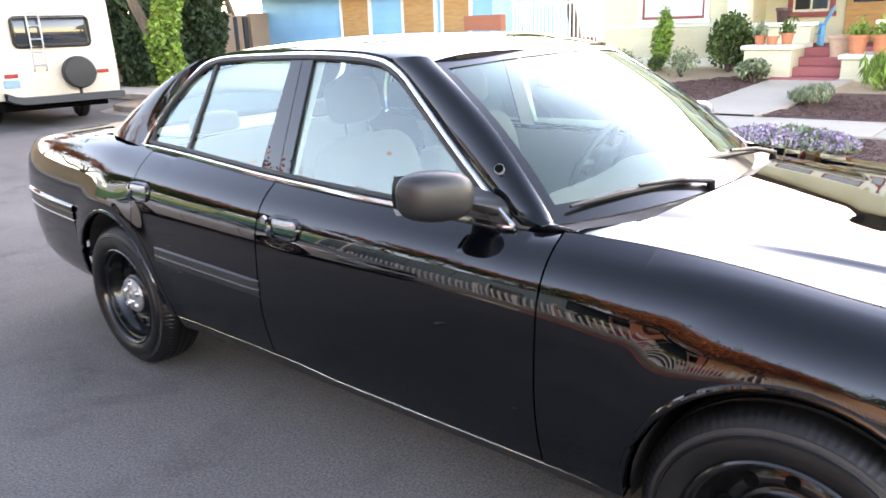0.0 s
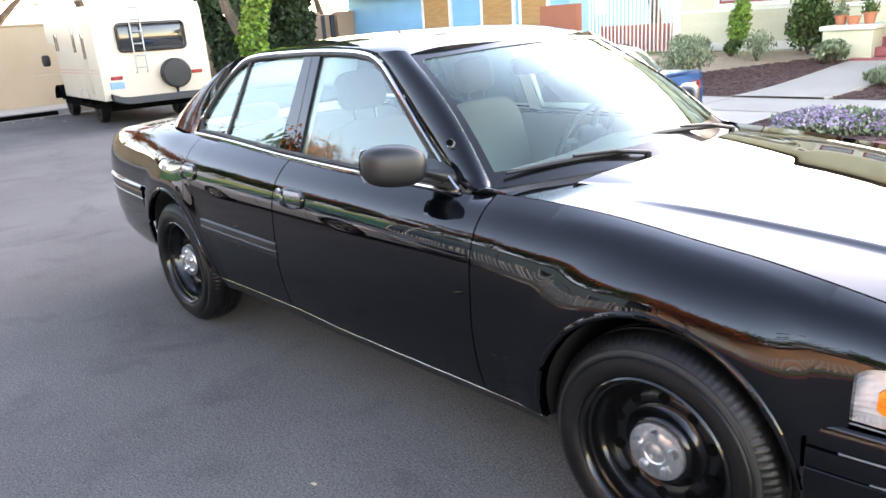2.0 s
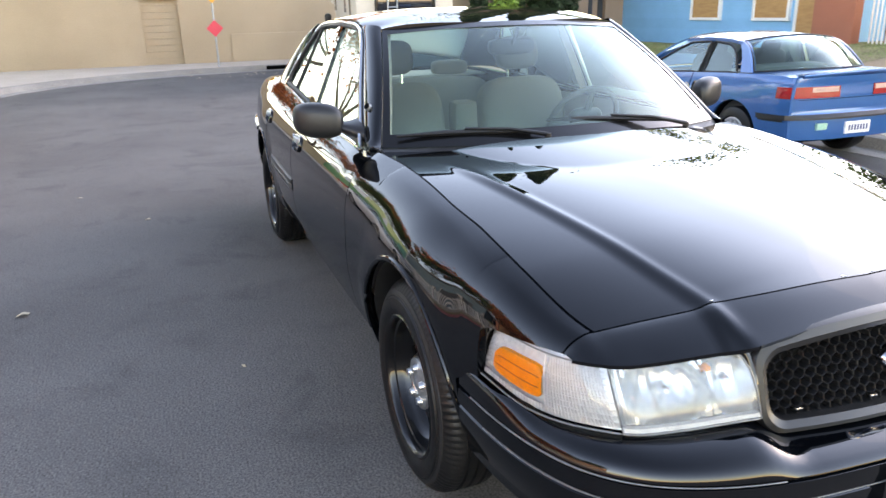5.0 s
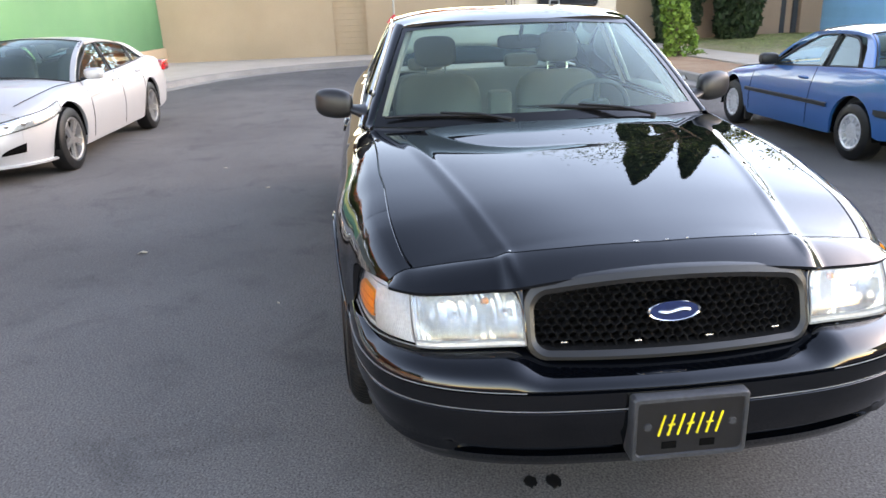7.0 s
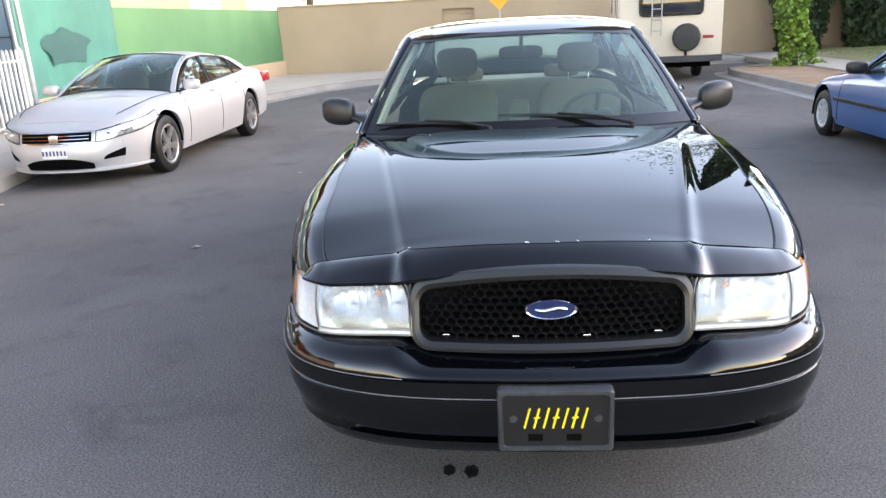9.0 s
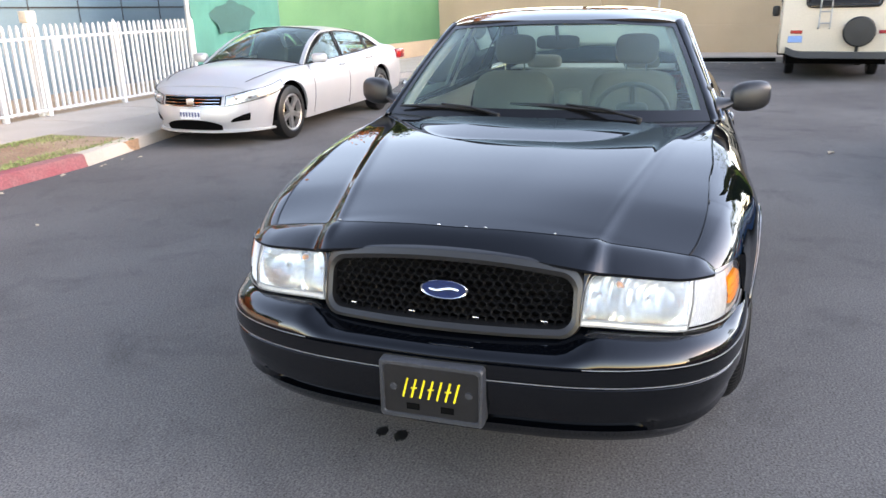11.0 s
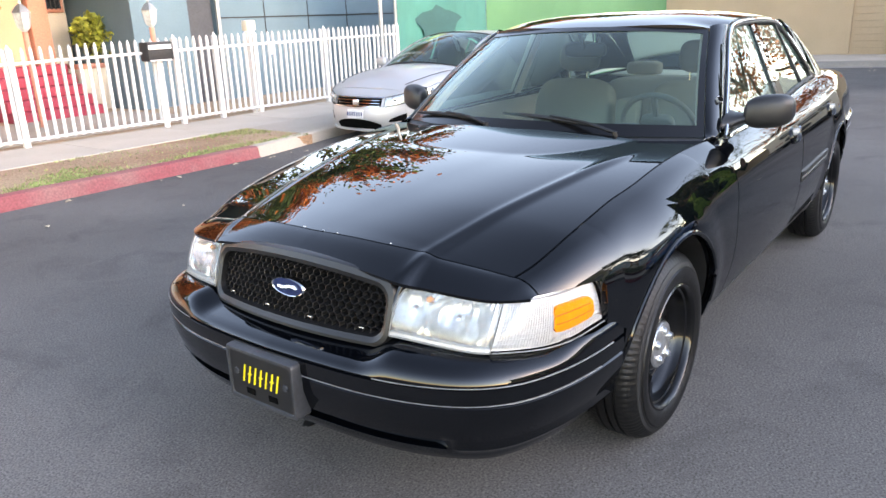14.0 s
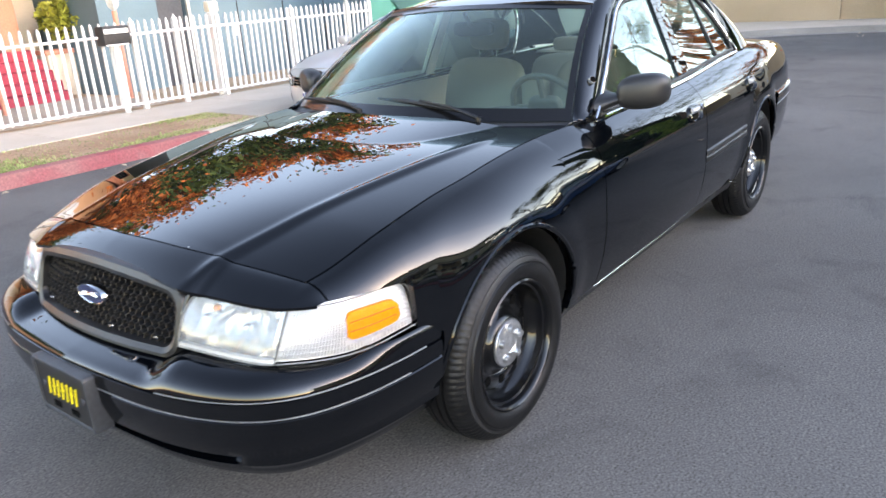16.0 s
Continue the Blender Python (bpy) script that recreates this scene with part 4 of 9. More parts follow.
# porch: floor, low walls, posts, steps
bm = B()
box(bm, -3.30, 7.0, 12.3, 14.6, 0.3, 0.93)
part("porch_floor", bm, M["step_red"], green)
for nm, a in (("porch_pier", (-2.58, -1.80, 11.15, 12.28, 0.25, 0.94)), ("porch_pier", (-1.02, 0.4, 11.15, 12.28, 0.25, 0.78)), ("porch_wall", (-3.28, -1.82, 12.32, 12.62, 0.9, 1.30)), ("porch_wall", (-0.75, 7.0, 12.32, 12.62, 0.9, 1.30))):
    bm = B()
    box(bm, *a, 0.01, 1)
    part(nm, bm, M["olive_siding"], green)
    bm = B()
    box(bm, a[0] - 0.05, a[1] + 0.05, a[2] - 0.05, a[3] + 0.03, a[5], a[5] + 0.075, 0.012, 1)
    part("coping", bm, M["cream"], green)
for k in range(4):
    bm = B()
    box(bm, -2.08, -1.04, 11.0 + 0.33 * k, 12.31, 0.34 + 0.15 * k, 0.34 + 0.15 * (k + 1), 0.012, 1)
    part("step", bm, M["step_red"], green)
for x in (-3.1, 0.2, 4.0):
    bm = B()
    rows = [[(x - w, 12.45 - w, z), (x + w, 12.45 - w, z), (x + w, 12.45 + w, z), (x - w, 12.45 + w, z)] for w, z in ((0.17, 1.37), (0.12, 2.56))]
    loft(bm, rows, closed_v=True)
    part("porch_post", bm, M["cream"], green)
bm = B()
box(bm, -1.75, -0.95, 14.52, 14.585, 0.95, 2.95, 0.01, 1)
dr = part("door", bm, M["plywood"], green, "brown wooden front door")
bm = B()
box(bm, -1.62, -1.08, 14.50, 14.515, 1.7, 2.8)
part("pane", bm, M["window_dark"], dr)
sash(green, -2.75, -2.05, 14.57, 1.55, 2.75, "maroon", "window_dark", 2)
sash(green, 0.1, 1.5, 14.57, 1.55, 2.75, "maroon", "window_dark", 2)
# upper gable with small windows, eaves and roof
bm = B()
box(bm, -6.4, 7.2, 12.3, 12.6, 2.55, 2.85)
part("porch_beam", bm, M["cream"], green)
bm = B()
prof = [(-5.6, 2.9), (6.4, 2.9), (6.4, 3.85), (0.4, 4.7), (-5.6, 3.85)]
lo = [bm.verts.new((x, 12.75, z)) for x, z in prof]
hi = [bm.verts.new((x, 18.5, z)) for x, z in prof]
bm.faces.new(lo)
bm.faces.new(hi[::-1])
for i in range(5):
    j = (i + 1) % 5
    bm.faces.new((lo[i], lo[j], hi[j], hi[i]))
part("gable", bm, M["olive_siding"], green)
for k in range(3):
    sash(green, -2.6 + 0.95 * k, -1.85 + 0.95 * k, 12.73, 3.18, 3.68, "cream", "window_dark")
for k in range(2):
    sash(green, 2.4 + 0.95 * k, 3.15 + 0.95 * k, 12.73, 3.18, 3.68, "cream", "window_dark")
bm = B()
for s in (-1, 1):
    rows = [[(0.4, y, 4.80), (0.4 + s * 6.5, y, 3.86), (0.4 + s * 6.5, y, 3.78), (0.4, y, 4.72)] for y in (12.4, 19.0)]
    loft(bm, rows, closed_v=True)
part("roof", bm, M["roofing"], green)
bm = B()
rows = [[(x, 11.95, 2.80), (x, 12.78, 3.0), (x, 12.78, 2.92), (x, 11.95, 2.72)] for x in (-6.6, 7.4)]
loft(bm, rows, closed_v=True)
part("porch_roof", bm, M["roofing"], green)

# ---- blue house, gate, red wall, block wall ----
bh = thing("blue_house", "bright blue clapboard house with boarded-up windows", "house", (0, 0, 0))
bm = B()
box(bm, -20.0, -10.2, 14.2, 20.0, 0.1, 3.0)
part("wall", bm, M["house_blue"], bh)
for k in range(17):
    bm = B()
    z = 0.23 + 0.16 * k
    loft(bm, [[(x, 14.175, z), (x, 14.19, z + 0.162), (x, 14.2, z + 0.162), (x, 14.2, z)] for x in (-20.0, -10.2)], closed_v=True)
    part("clapboard", bm, M["house_blue"], bh)
for x0, x1, z0 in ((-15.9, -14.75, 1.05), (-13.3, -12.15, 1.05), (-11.8, -10.9, 0.5)):
    bm = B()
    for a in ((x0 - 0.09, x0, z0 - 0.08, 2.75), (x1, x1 + 0.09, z0 - 0.08, 2.75), (x0, x1, 2.66, 2.75), (x0, x1, z0 - 0.08, z0)):
        box(bm, a[0], a[1], 14.09, 14.19, a[2], a[3], 0.006, 1)
    wf = part("window_frame", bm, M["white_paint"], bh)
    bm = B()
    box(bm, x0, x1, 14.12, 14.17, z0, 2.66)
    part("board", bm, M["plywood"], wf, "sheet of brown plywood")
bm = B()
rows = [[(x, 13.4, 2.66 + 0.0), (x, 17, 4.3), (x, 17, 4.18), (x, 13.4, 2.56)] for x in (-20.5, -9.8)]
loft(bm, rows, closed_v=True)
part("roof", bm, M["white_paint"], bh)
gate = thing("white_gate", "white metal bar gate across the drive", "gate", (0, 13.3, 0.35))
for z in (0.12, 1.60):
    bm = B()
    box(bm, -8.95, -6.30, -0.02, 0.02, z - 0.025, z + 0.025, 0.004, 1)
    part("gate_rail", bm, M["white_paint"], gate)
for k in range(25):
    bm = B()
    x = -8.9 + 2.55 * k / 24
    box(bm, x - 0.014, x + 0.014, -0.014, 0.014, 0.05, 1.68 if k % 8 else 1.78)
    part("bar", bm, M["white_paint"], gate)
bm = B()
box(bm, -8.7, -8.4, -0.04, -0.02, 1.1, 1.5, 0.01, 1)
part("lock_plate", bm, M["white_paint"], gate)
bm = B()
box(bm, -10.15, -9.02, 12.9, 13.15, 0.25, 1.75, 0.01, 1)
box(bm, -9.02, -6.2, 13.9, 14.1, 0.25, 1.15, 0.01, 1)
solo("red_wall", bm, M["brick_red"], "rust-red stucco garden wall beside the gate", "wall")
bm = B()
box(bm, -20.0, -19.72, 8.62, 12.75, 0.05, 2.16)
box(bm, -20.0, -19.72, 13.45, 14.19, 0.05, 2.16)
box(bm, -20.0, -19.90, 12.75, 13.45, 0.05, 2.10)
blk = solo("block_wall", bm, M["brown_block_shaded"], "plain pinkish-brown block wall between lawn and alley, its colour darkened for shade", "wall")
for y0, y1 in ((12.80, 12.98), (13.22, 13.40)):
    bm = B()
    box(bm, -19.88, -19.80, y0, y1, 0.15, 2.05, 0.01, 1)
    part("gate_board", bm, M["dark_door"], blk, "dark weathered gate board")
bm = B()
box(bm, -6.4, -6.2, 12.9, 19, 0.3, 2.9, 0.01, 1)
solo("side_wall", bm, M["cream"], "pale house side beside the drive", "wall")

# ---- trees and plants ----
def leaf_mesh(name, pts, size, material, seed=1, upright=0.0, slim=0.6):
    """One small folded leaf at each point, turned at random."""
    r = np.random.RandomState(seed)
    n = len(pts)
    P = np.array(pts, dtype=float)
    d = r.normal(size=(n, 3))
    d[:, 2] += upright * 2
    d /= np.linalg.norm(d, axis=1)[:, None]
    e = np.cross(d, r.normal(size=(n, 3)))
    e /= np.linalg.norm(e, axis=1)[:, None] + 1e-9
    sz = size * r.uniform(0.6, 1.4, size=(n, 1))
    a, b, c, f = P - d * sz, P + e * sz * slim, P + d * sz, P - e * sz * slim
    V = np.stack([a, b, c, f], axis=1).reshape(-1, 3)
    F = [(4 * i, 4 * i + 1, 4 * i + 2, 4 * i + 3) for i in range(n)]
    me = bpy.data.meshes.new(name)
    me.from_pydata(V.tolist(), [], F)
    me.materials.append(material)
    return me


def limb(bm, p, d, length, r, depth, tips, rr):
    """A bent, tapering branch that splits."""
    p, d = Vector(p), Vector(d).normalized()
    pts, rs = [p.copy()], [r]
    for k in range(4):
        d = (d + Vector((rr.gauss(0, 0.13), rr.gauss(0, 0.13), rr.gauss(0.03, 0.08)))).normalized()
        p = p + d * length / 4
        pts.append(p.copy())
        rs.append(r * (1 - 0.14 * (k + 1)))
    tube(bm, pts, rs, 7)
    if depth == 0:
        tips.append(p)
        tips.append(pts[2])
        return
    for k in range(rr.choice((2, 3, 3))):
        a = rr.uniform(0, 2 * math.pi)
        side = Vector((math.cos(a), math.sin(a), rr.uniform(-0.1, 0.5)))
        limb(bm, p, d * 0.7 + side * 0.8, length * rr.uniform(0.6, 0.8), rs[-1] * 0.75, depth - 1, tips, rr)
    tips.append(p)


def tree(label, at, h_trunk, length, r, depth, n_leaf, spread, leaf, material, seed, extra=None, slim=0.6):
    rr = random.Random(seed)
    t = thing("tree", label, "tree", at)
    bm = B()
    tips = []
    limb(bm, (0, 0, -0.1), (0.03, 0.02, 1), h_trunk, r, 0, [], rr)
    for k in range(4):
        a = 2 * math.pi * k / 4 + rr.uniform(-0.5, 0.5)
        limb(bm, (0, 0, h_trunk * rr.uniform(0.85, 0.97)), (math.cos(a), math.sin(a), rr.uniform(0.5, 1.2)), length, r * 0.55, depth, tips, rr)
    part("trunk", bm, M["bark"], t)
    pts = []
    for _ in range(n_leaf):
        c = rr.choice(tips)
        g = max(0.15, rr.gauss(1, 0.35))
        pts.append((c.x + rr.gauss(0, spread) * g, c.y + rr.gauss(0, spread) * g, c.z + rr.gauss(0, spread * 0.6) * g))
    inner = []
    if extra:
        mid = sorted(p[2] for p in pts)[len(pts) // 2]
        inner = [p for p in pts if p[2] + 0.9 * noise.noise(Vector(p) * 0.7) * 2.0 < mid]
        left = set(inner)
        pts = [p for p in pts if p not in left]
    ob = new("crown", leaf_mesh("crown", pts, leaf, material, seed, 0.0, slim))
    ob.parent = t
    ob["kind"] = "stuff"
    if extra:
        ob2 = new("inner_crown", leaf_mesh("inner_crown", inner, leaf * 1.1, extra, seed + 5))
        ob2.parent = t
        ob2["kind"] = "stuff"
    return t


def cypress(at, h, r, seed, label="dark green columnar cypress tree", material="leaf_cypress", n=9000):
    rr = random.Random(seed)
    t = thing("cypress", label, "tree", at, 0, "cypress trees")
    bm = B()
    cyl(bm, (0, 0, -0.1), (0, 0, h * 0.8), 0.12, 0.03, 8)
    part("trunk", bm, M["bark"], t)
    pts = []
    for _ in range(n):
        z = h * rr.random() ** 0.85
        u = z / h
        rad = r * (0.88 + 0.20 * math.sin(2.6 * u + 0.4)) * (1 - u ** 7) * (0.70 + 0.30 * min(1, u * 6))
        rad *= 1 + 0.18 * noise.noise(Vector((seed + 3 * u * h * 0.4, 2.0 * math.cos(z), 1.0)))
        a = rr.uniform(0, 2 * math.pi)
        q = rad * (rr.random() ** 0.25) * (1 + 0.16 * math.sin(5 * a + 2.2 * z))
        pts.append((q * math.cos(a), q * math.sin(a), z))
    ob = new("crown", leaf_mesh("crown", pts, 0.12, M[material], seed, 0.5, 0.4))
    ob.parent = t
    ob["kind"] = "stuff"


cypress((-18.7, 10.75, 0.15), 12.15, 0.80, 3, n=32000)
cypress((-18.6, 8.75, 0.15), 12.6, 0.80, 4, n=32000)
# ivy-clad trunk on the strip by the motorhome
iv = thing("ivy_trunk", "tree trunk wrapped in bright green ivy", "tree", (-13.9, 6.85, 0.13))
bm = B()
tips = []
limb(bm, (0, 0, -0.1), (0.02, 0.01, 1), 4.6, 0.16, 0, [], random.Random(5))
part("trunk", bm, M["bark"], iv)
rr = random.Random(12)
pts = []
for _ in range(5200):
    z = 4.6 * rr.random()
    a = rr.uniform(0, 2 * math.pi)
    q = (0.30 + 0.10 * math.sin(3 * z + a) + (0.28 * math.exp(-z / 0.18) if z < 0.7 else 0)) * rr.uniform(0.7, 1.15) + 0.06 * noise.noise(Vector((math.cos(a) * 2, math.sin(a) * 2, z * 2)))
    pts.append((q * math.cos(a), q * math.sin(a), z))
bm = B()
tips = []
r5 = random.Random(8)
for k in range(5):
    a = 2 * math.pi * k / 5 + r5.uniform(-0.4, 0.4)
    limb(bm, (0.08, 0.05, 4.2 + 0.1 * k), (math.cos(a), math.sin(a), r5.uniform(0.7, 1.5)), 1.7, 0.085, 3, tips, r5)
part("limbs", bm, M["bark"], iv)
cr_pts = []
for _ in range(900):
    c = r5.choice(tips)
    cr_pts.append((c.x + r5.gauss(0, 0.34), c.y + r5.gauss(0, 0.34), c.z + r5.gauss(-0.05, 0.26)))
ob = new("crown", leaf_mesh("crown", cr_pts, 0.06, M["leaf_green"], 22, 0, 0.5))
ob.parent = iv
ob["kind"] = "stuff"
ob = new("ivy", leaf_mesh("ivy", pts, 0.055, M["leaf_ivy"], 21, 0, 0.8))
ob.parent = iv
ob["kind"] = "stuff"
# bare and leafy trees about the street, seen above walls and mirrored in the paint
tree("broad green street tree behind the wall", (-27.0, -3.0, 0), 3.0, 2.6, 0.28, 3, 7000, 0.75, 0.11, M["leaf_green"], 31, M["leaf_autumn"])
tree("autumn tree with orange-brown leaves behind the wall", (-25.5, 4.0, 0), 2.6, 2.2, 0.24, 3, 6000, 0.6, 0.10, M["leaf_autumn"], 32)
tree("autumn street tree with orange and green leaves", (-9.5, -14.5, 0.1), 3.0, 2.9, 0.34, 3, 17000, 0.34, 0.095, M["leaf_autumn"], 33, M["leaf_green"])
tree("tall street tree with dark green leaves", (-2.0, -20.5, 0.1), 2.8, 2.2, 0.32, 3, 7000, 0.75, 0.11, M["leaf_green"], 34)
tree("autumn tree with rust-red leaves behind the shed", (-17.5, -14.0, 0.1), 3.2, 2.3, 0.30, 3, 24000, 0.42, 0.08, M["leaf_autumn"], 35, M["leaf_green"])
tree("tall street tree with dark green leaves", (8.0, -19.0, 0.1), 2.8, 2.2, 0.32, 3, 12000, 0.75, 0.11, M["leaf_green"], 36)
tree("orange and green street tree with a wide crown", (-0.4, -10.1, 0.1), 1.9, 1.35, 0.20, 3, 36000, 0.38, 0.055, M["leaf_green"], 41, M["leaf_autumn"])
tree("broad green tree behind the screen fence", (-19.5, -10.4, 0.1), 2.9, 2.0, 0.30, 3, 20000, 0.42, 0.08, M["leaf_green"], 43)
tree("thin autumn tree with sparse orange leaves", (-5.2, -17.6, 0.1), 3.2, 2.6, 0.26, 3, 8500, 0.34, 0.085, M["leaf_autumn"], 51, M["leaf_green"])
tree("tall autumn tree with rust-red leaves behind the wall", (-25.0, -7.4, 0.1), 3.0, 2.45, 0.28, 3, 8500, 0.45, 0.09, M["leaf_autumn"], 52)
tree("tall tree with thin drooping foliage behind the wall", (-25.0, 7.2, 0.1), 5.0, 3.6, 0.24, 3, 4200, 0.45, 0.20, M["leaf_green"], 53, None, 0.07)
tree("sparse yellow-green tree behind the blue house", (-22.5, 18.5, 0.3), 4.2, 3.4, 0.28, 3, 7000, 0.42, 0.09, M["leaf_lime"], 54, M["leaf_green"])
tree("leafy green tree between the houses", (-9.5, 17.5, 0.3), 2.6, 1.3, 0.22, 3, 3500, 0.32, 0.09, M["leaf_green"], 37)
tree("nearly bare tree behind the cypresses", (-21.8, 14.6, 0.3), 3.0, 2.0, 0.22, 3, 500, 0.4, 0.05, M["leaf_autumn"], 38)


def bush(name, label, at, r, h, n, leaf, material, seed, upright=0.2, slim=0.5, cat="bush"):
    rr = random.Random(seed)
    t = thing(name, label, cat, at)
    bm = B()
    for k in range(6):
        a = 2 * math.pi * k / 6
        tube(bm, [(0, 0, -0.03), (0.3 * r * math.cos(a), 0.3 * r * math.sin(a), 0.35 * h), (0.6 * r * math.cos(a + 0.3), 0.6 * r * math.sin(a + 0.3), 0.7 * h)], [0.015, 0.011, 0.006], 6)
    part("stem", bm, M["bark"], t)
    pts = []
    lob = [(rr.uniform(-0.5, 0.5) * r, rr.uniform(-0.5, 0.5) * r, rr.uniform(0.35, 0.75) * h, rr.uniform(0.45, 0.75)) for _ in range(9)]
    for _ in range(n):
        c = rr.choice(lob)
        v = Vector((rr.gauss(0, 1), rr.gauss(0, 1), rr.gauss(0, 1))).normalized() * rr.random() ** 0.3 * c[3]
        z = c[2] + v.z * h * 0.5
        if z > 0.0:
            pts.append((c[0] + v.x * r, c[1] + v.y * r, z))
    ob = new("leaves", leaf_mesh("leaves", pts, leaf, material, seed, upright, slim))
    ob.parent = t
    ob["kind"] = "stuff"


gz = yard_z
bush("shrub", "tall rounded green shrub against the house wall", (-3.12, 12.0, gz(0, 12.0)), 0.46, 1.02, 4200, 0.045, M["leaf_green"], 51)
bush("shrub", "narrow green conifer against the house wall", (-4.56, 12.2, gz(0, 12.2)), 0.20, 1.22, 2200, 0.04, M["leaf_ivy"], 52)
bush("shrub", "low clipped green ball bush", (-4.56, 11.9, gz(0, 11.9)), 0.22, 0.36, 900, 0.035, M["leaf_green"], 53)
bush("shrub", "pale grey-green shrub in the front bed", (-3.75, 11.3, gz(0, 11.3)), 0.36, 0.55, 900, 0.04, M["leaf_grey"], 54, 0.8, 0.25)
bush("shrub", "low light-green shrub beside the porch pier", (-2.28, 10.8, gz(0, 10.8)), 0.27, 0.44, 1200, 0.045, M["leaf_grey"], 55)
bush("shrub", "red-flowering aloe clump against the house wall", (-5.6, 12.2, gz(0, 12.2)), 0.42, 0.45, 500, 0.09, M["leaf_grey"], 56, 1.2, 0.15)
bush("shrub", "loose grey-green shrub with red flowers in the bed", (-4.35, 9.7, gz(0, 9.7)), 0.50, 0.72, 1700, 0.05, M["leaf_grey"], 57, 0.7, 0.2)
bush("shrub", "low mound of silvery lavender in the bed", (-1.0, 9.3, gz(0, 9.3)), 0.32, 0.34, 1600, 0.05, M["leaf_grey"], 58, 1.2, 0.15)
bush("shrub", "bright green strap-leaved clump beside the porch", (-0.25, 10.5, gz(0, 10.5)), 0.36, 0.55, 700, 0.12, M["leaf_ivy"], 59, 1.6, 0.12)
bush("shrub", "yellow-green leafy bush in front of the peach house", (-4.6, -11.75, 0.5), 1.15, 2.0, 6500, 0.06, M["leaf_lime"], 60)
bush("shrub", "yellow-green leafy bush in front of the peach house", (-3.55, -11.7, 0.93), 0.5, 1.0, 1500, 0.06, M["leaf_lime"], 61)
# purple ground cover in the kerb bed
rr = random.Random(77)


def cover(name, label, n, material, z0, z1, leaf, keep):
    pts = []
    while len(pts) < n:
        x, y = rr.uniform(-1.45, 1.2), rr.uniform(5.55, 6.75)
        e = ((x + 0.48) / 0.80) ** 2 + ((y - 6.08) / 0.60) ** 2
        if e > 1 + 0.35 * noise.noise(Vector((x * 3, y * 3, 0))):
            continue
        if rr.random() > keep(x, y):
            continue
        hgt = 0.20 * math.sqrt(max(0.05, 1 - min(1, e)))
        pts.append((x, y, 0.15 + rr.uniform(z0, z1) * hgt))
    me = leaf_mesh(name, pts, leaf, material, 78, 0.4, 0.7)
    tagged(new(name, me), label, "flowers", "", "stuff")


cover("flower_leaves", "grey-green ground cover leaves in the kerb bed", 4200, M["leaf_grey"], 0.0, 1.0, 0.03, lambda x, y: 1)
cover("lilac_flowers", "mass of small lilac flowers in the kerb bed", 1700, M["petal"], 0.75, 1.15, 0.015, lambda x, y: smooth(0.35, 0.65, 0.5 + 0.5 * noise.noise(Vector((x * 2.2, y * 2.2, 9))) + 0.6 * (6.1 - y)))


def chips(name, n, keep, zf, seed):
    r2 = random.Random(seed)
    v, f = [], []
    while len(f) < n * 5:
        x, y = r2.uniform(-6.0, 4.0), r2.uniform(5.4, 11.6)
        if not keep(x, y):
            continue
        a, l, w_, t_ = r2.uniform(0, math.pi), r2.uniform(0.012, 0.035), r2.uniform(0.005, 0.012), 0.008
        z = zf(x, y)
        k = len(v)
        tilt = r2.uniform(-0.3, 0.3)
        for dz in (0, t_):
            for sx, sy in ((-1, -1), (1, -1), (1, 1), (-1, 1)):
                px, py = sx * l, sy * w_
                v.append((x + px * math.cos(a) - py * math.sin(a), y + px * math.sin(a) + py * math.cos(a), z + dz + tilt * px))
        f += [(k + 4, k + 5, k + 6, k + 7), (k, k + 1, k + 5, k + 4), (k + 1, k + 2, k + 6, k + 5), (k + 2, k + 3, k + 7, k + 6), (k + 3, k, k + 4, k + 7)]
    me = bpy.data.meshes.new(name)
    me.from_pydata(v, [], f)
    me.materials.append(M["mulch"])
    tagged(new(name, me), "scattered bark mulch chips", "mulch", "", "stuff")


chips("mulch_chips", 6000, lambda x, y: (x > -1.42 and 5.42 < y < 6.9) or (8.3 < y < 10.0 and x > walk_r(y) + 0.05) or (y > 8.3 and x < walk_l(y) - 0.05 and y < 9.3 + 0.75 * (x + 5.5)), lambda x, y: 0.142 if y < 7 else yard_z(x, y) + 0.022, 91)


# ---- porch furniture ----
def pot(x, y, z, r, h, m, label, plant=None):
    t = thing("flower_pot", label, "flower pot", (x, y, z), 0, "porch pots")
    bm = B()
    lathe(bm, [(0.001, 0.0), (r * 0.68, 0.0), (r * 0.92, h * 0.82), (r * 1.05, h * 0.84), (r * 1.05, h), (r * 0.93, h), (r * 0.88, h * 0.86), (0.001, h * 0.86)], 20, "z")
    part("pot", bm, M[m], t)
    if plant:
        rr2 = random.Random(int(x * 100))
        pts = [(rr2.gauss(0, r * 0.5), rr2.gauss(0, r * 0.5), h + abs(rr2.gauss(0, 0.10))) for _ in range(160)]
        ob = new("plant", leaf_mesh("plant", pts, 0.045, M[plant], 5, 0.6, 0.4))
        ob.parent = t
        ob["kind"] = "stuff"


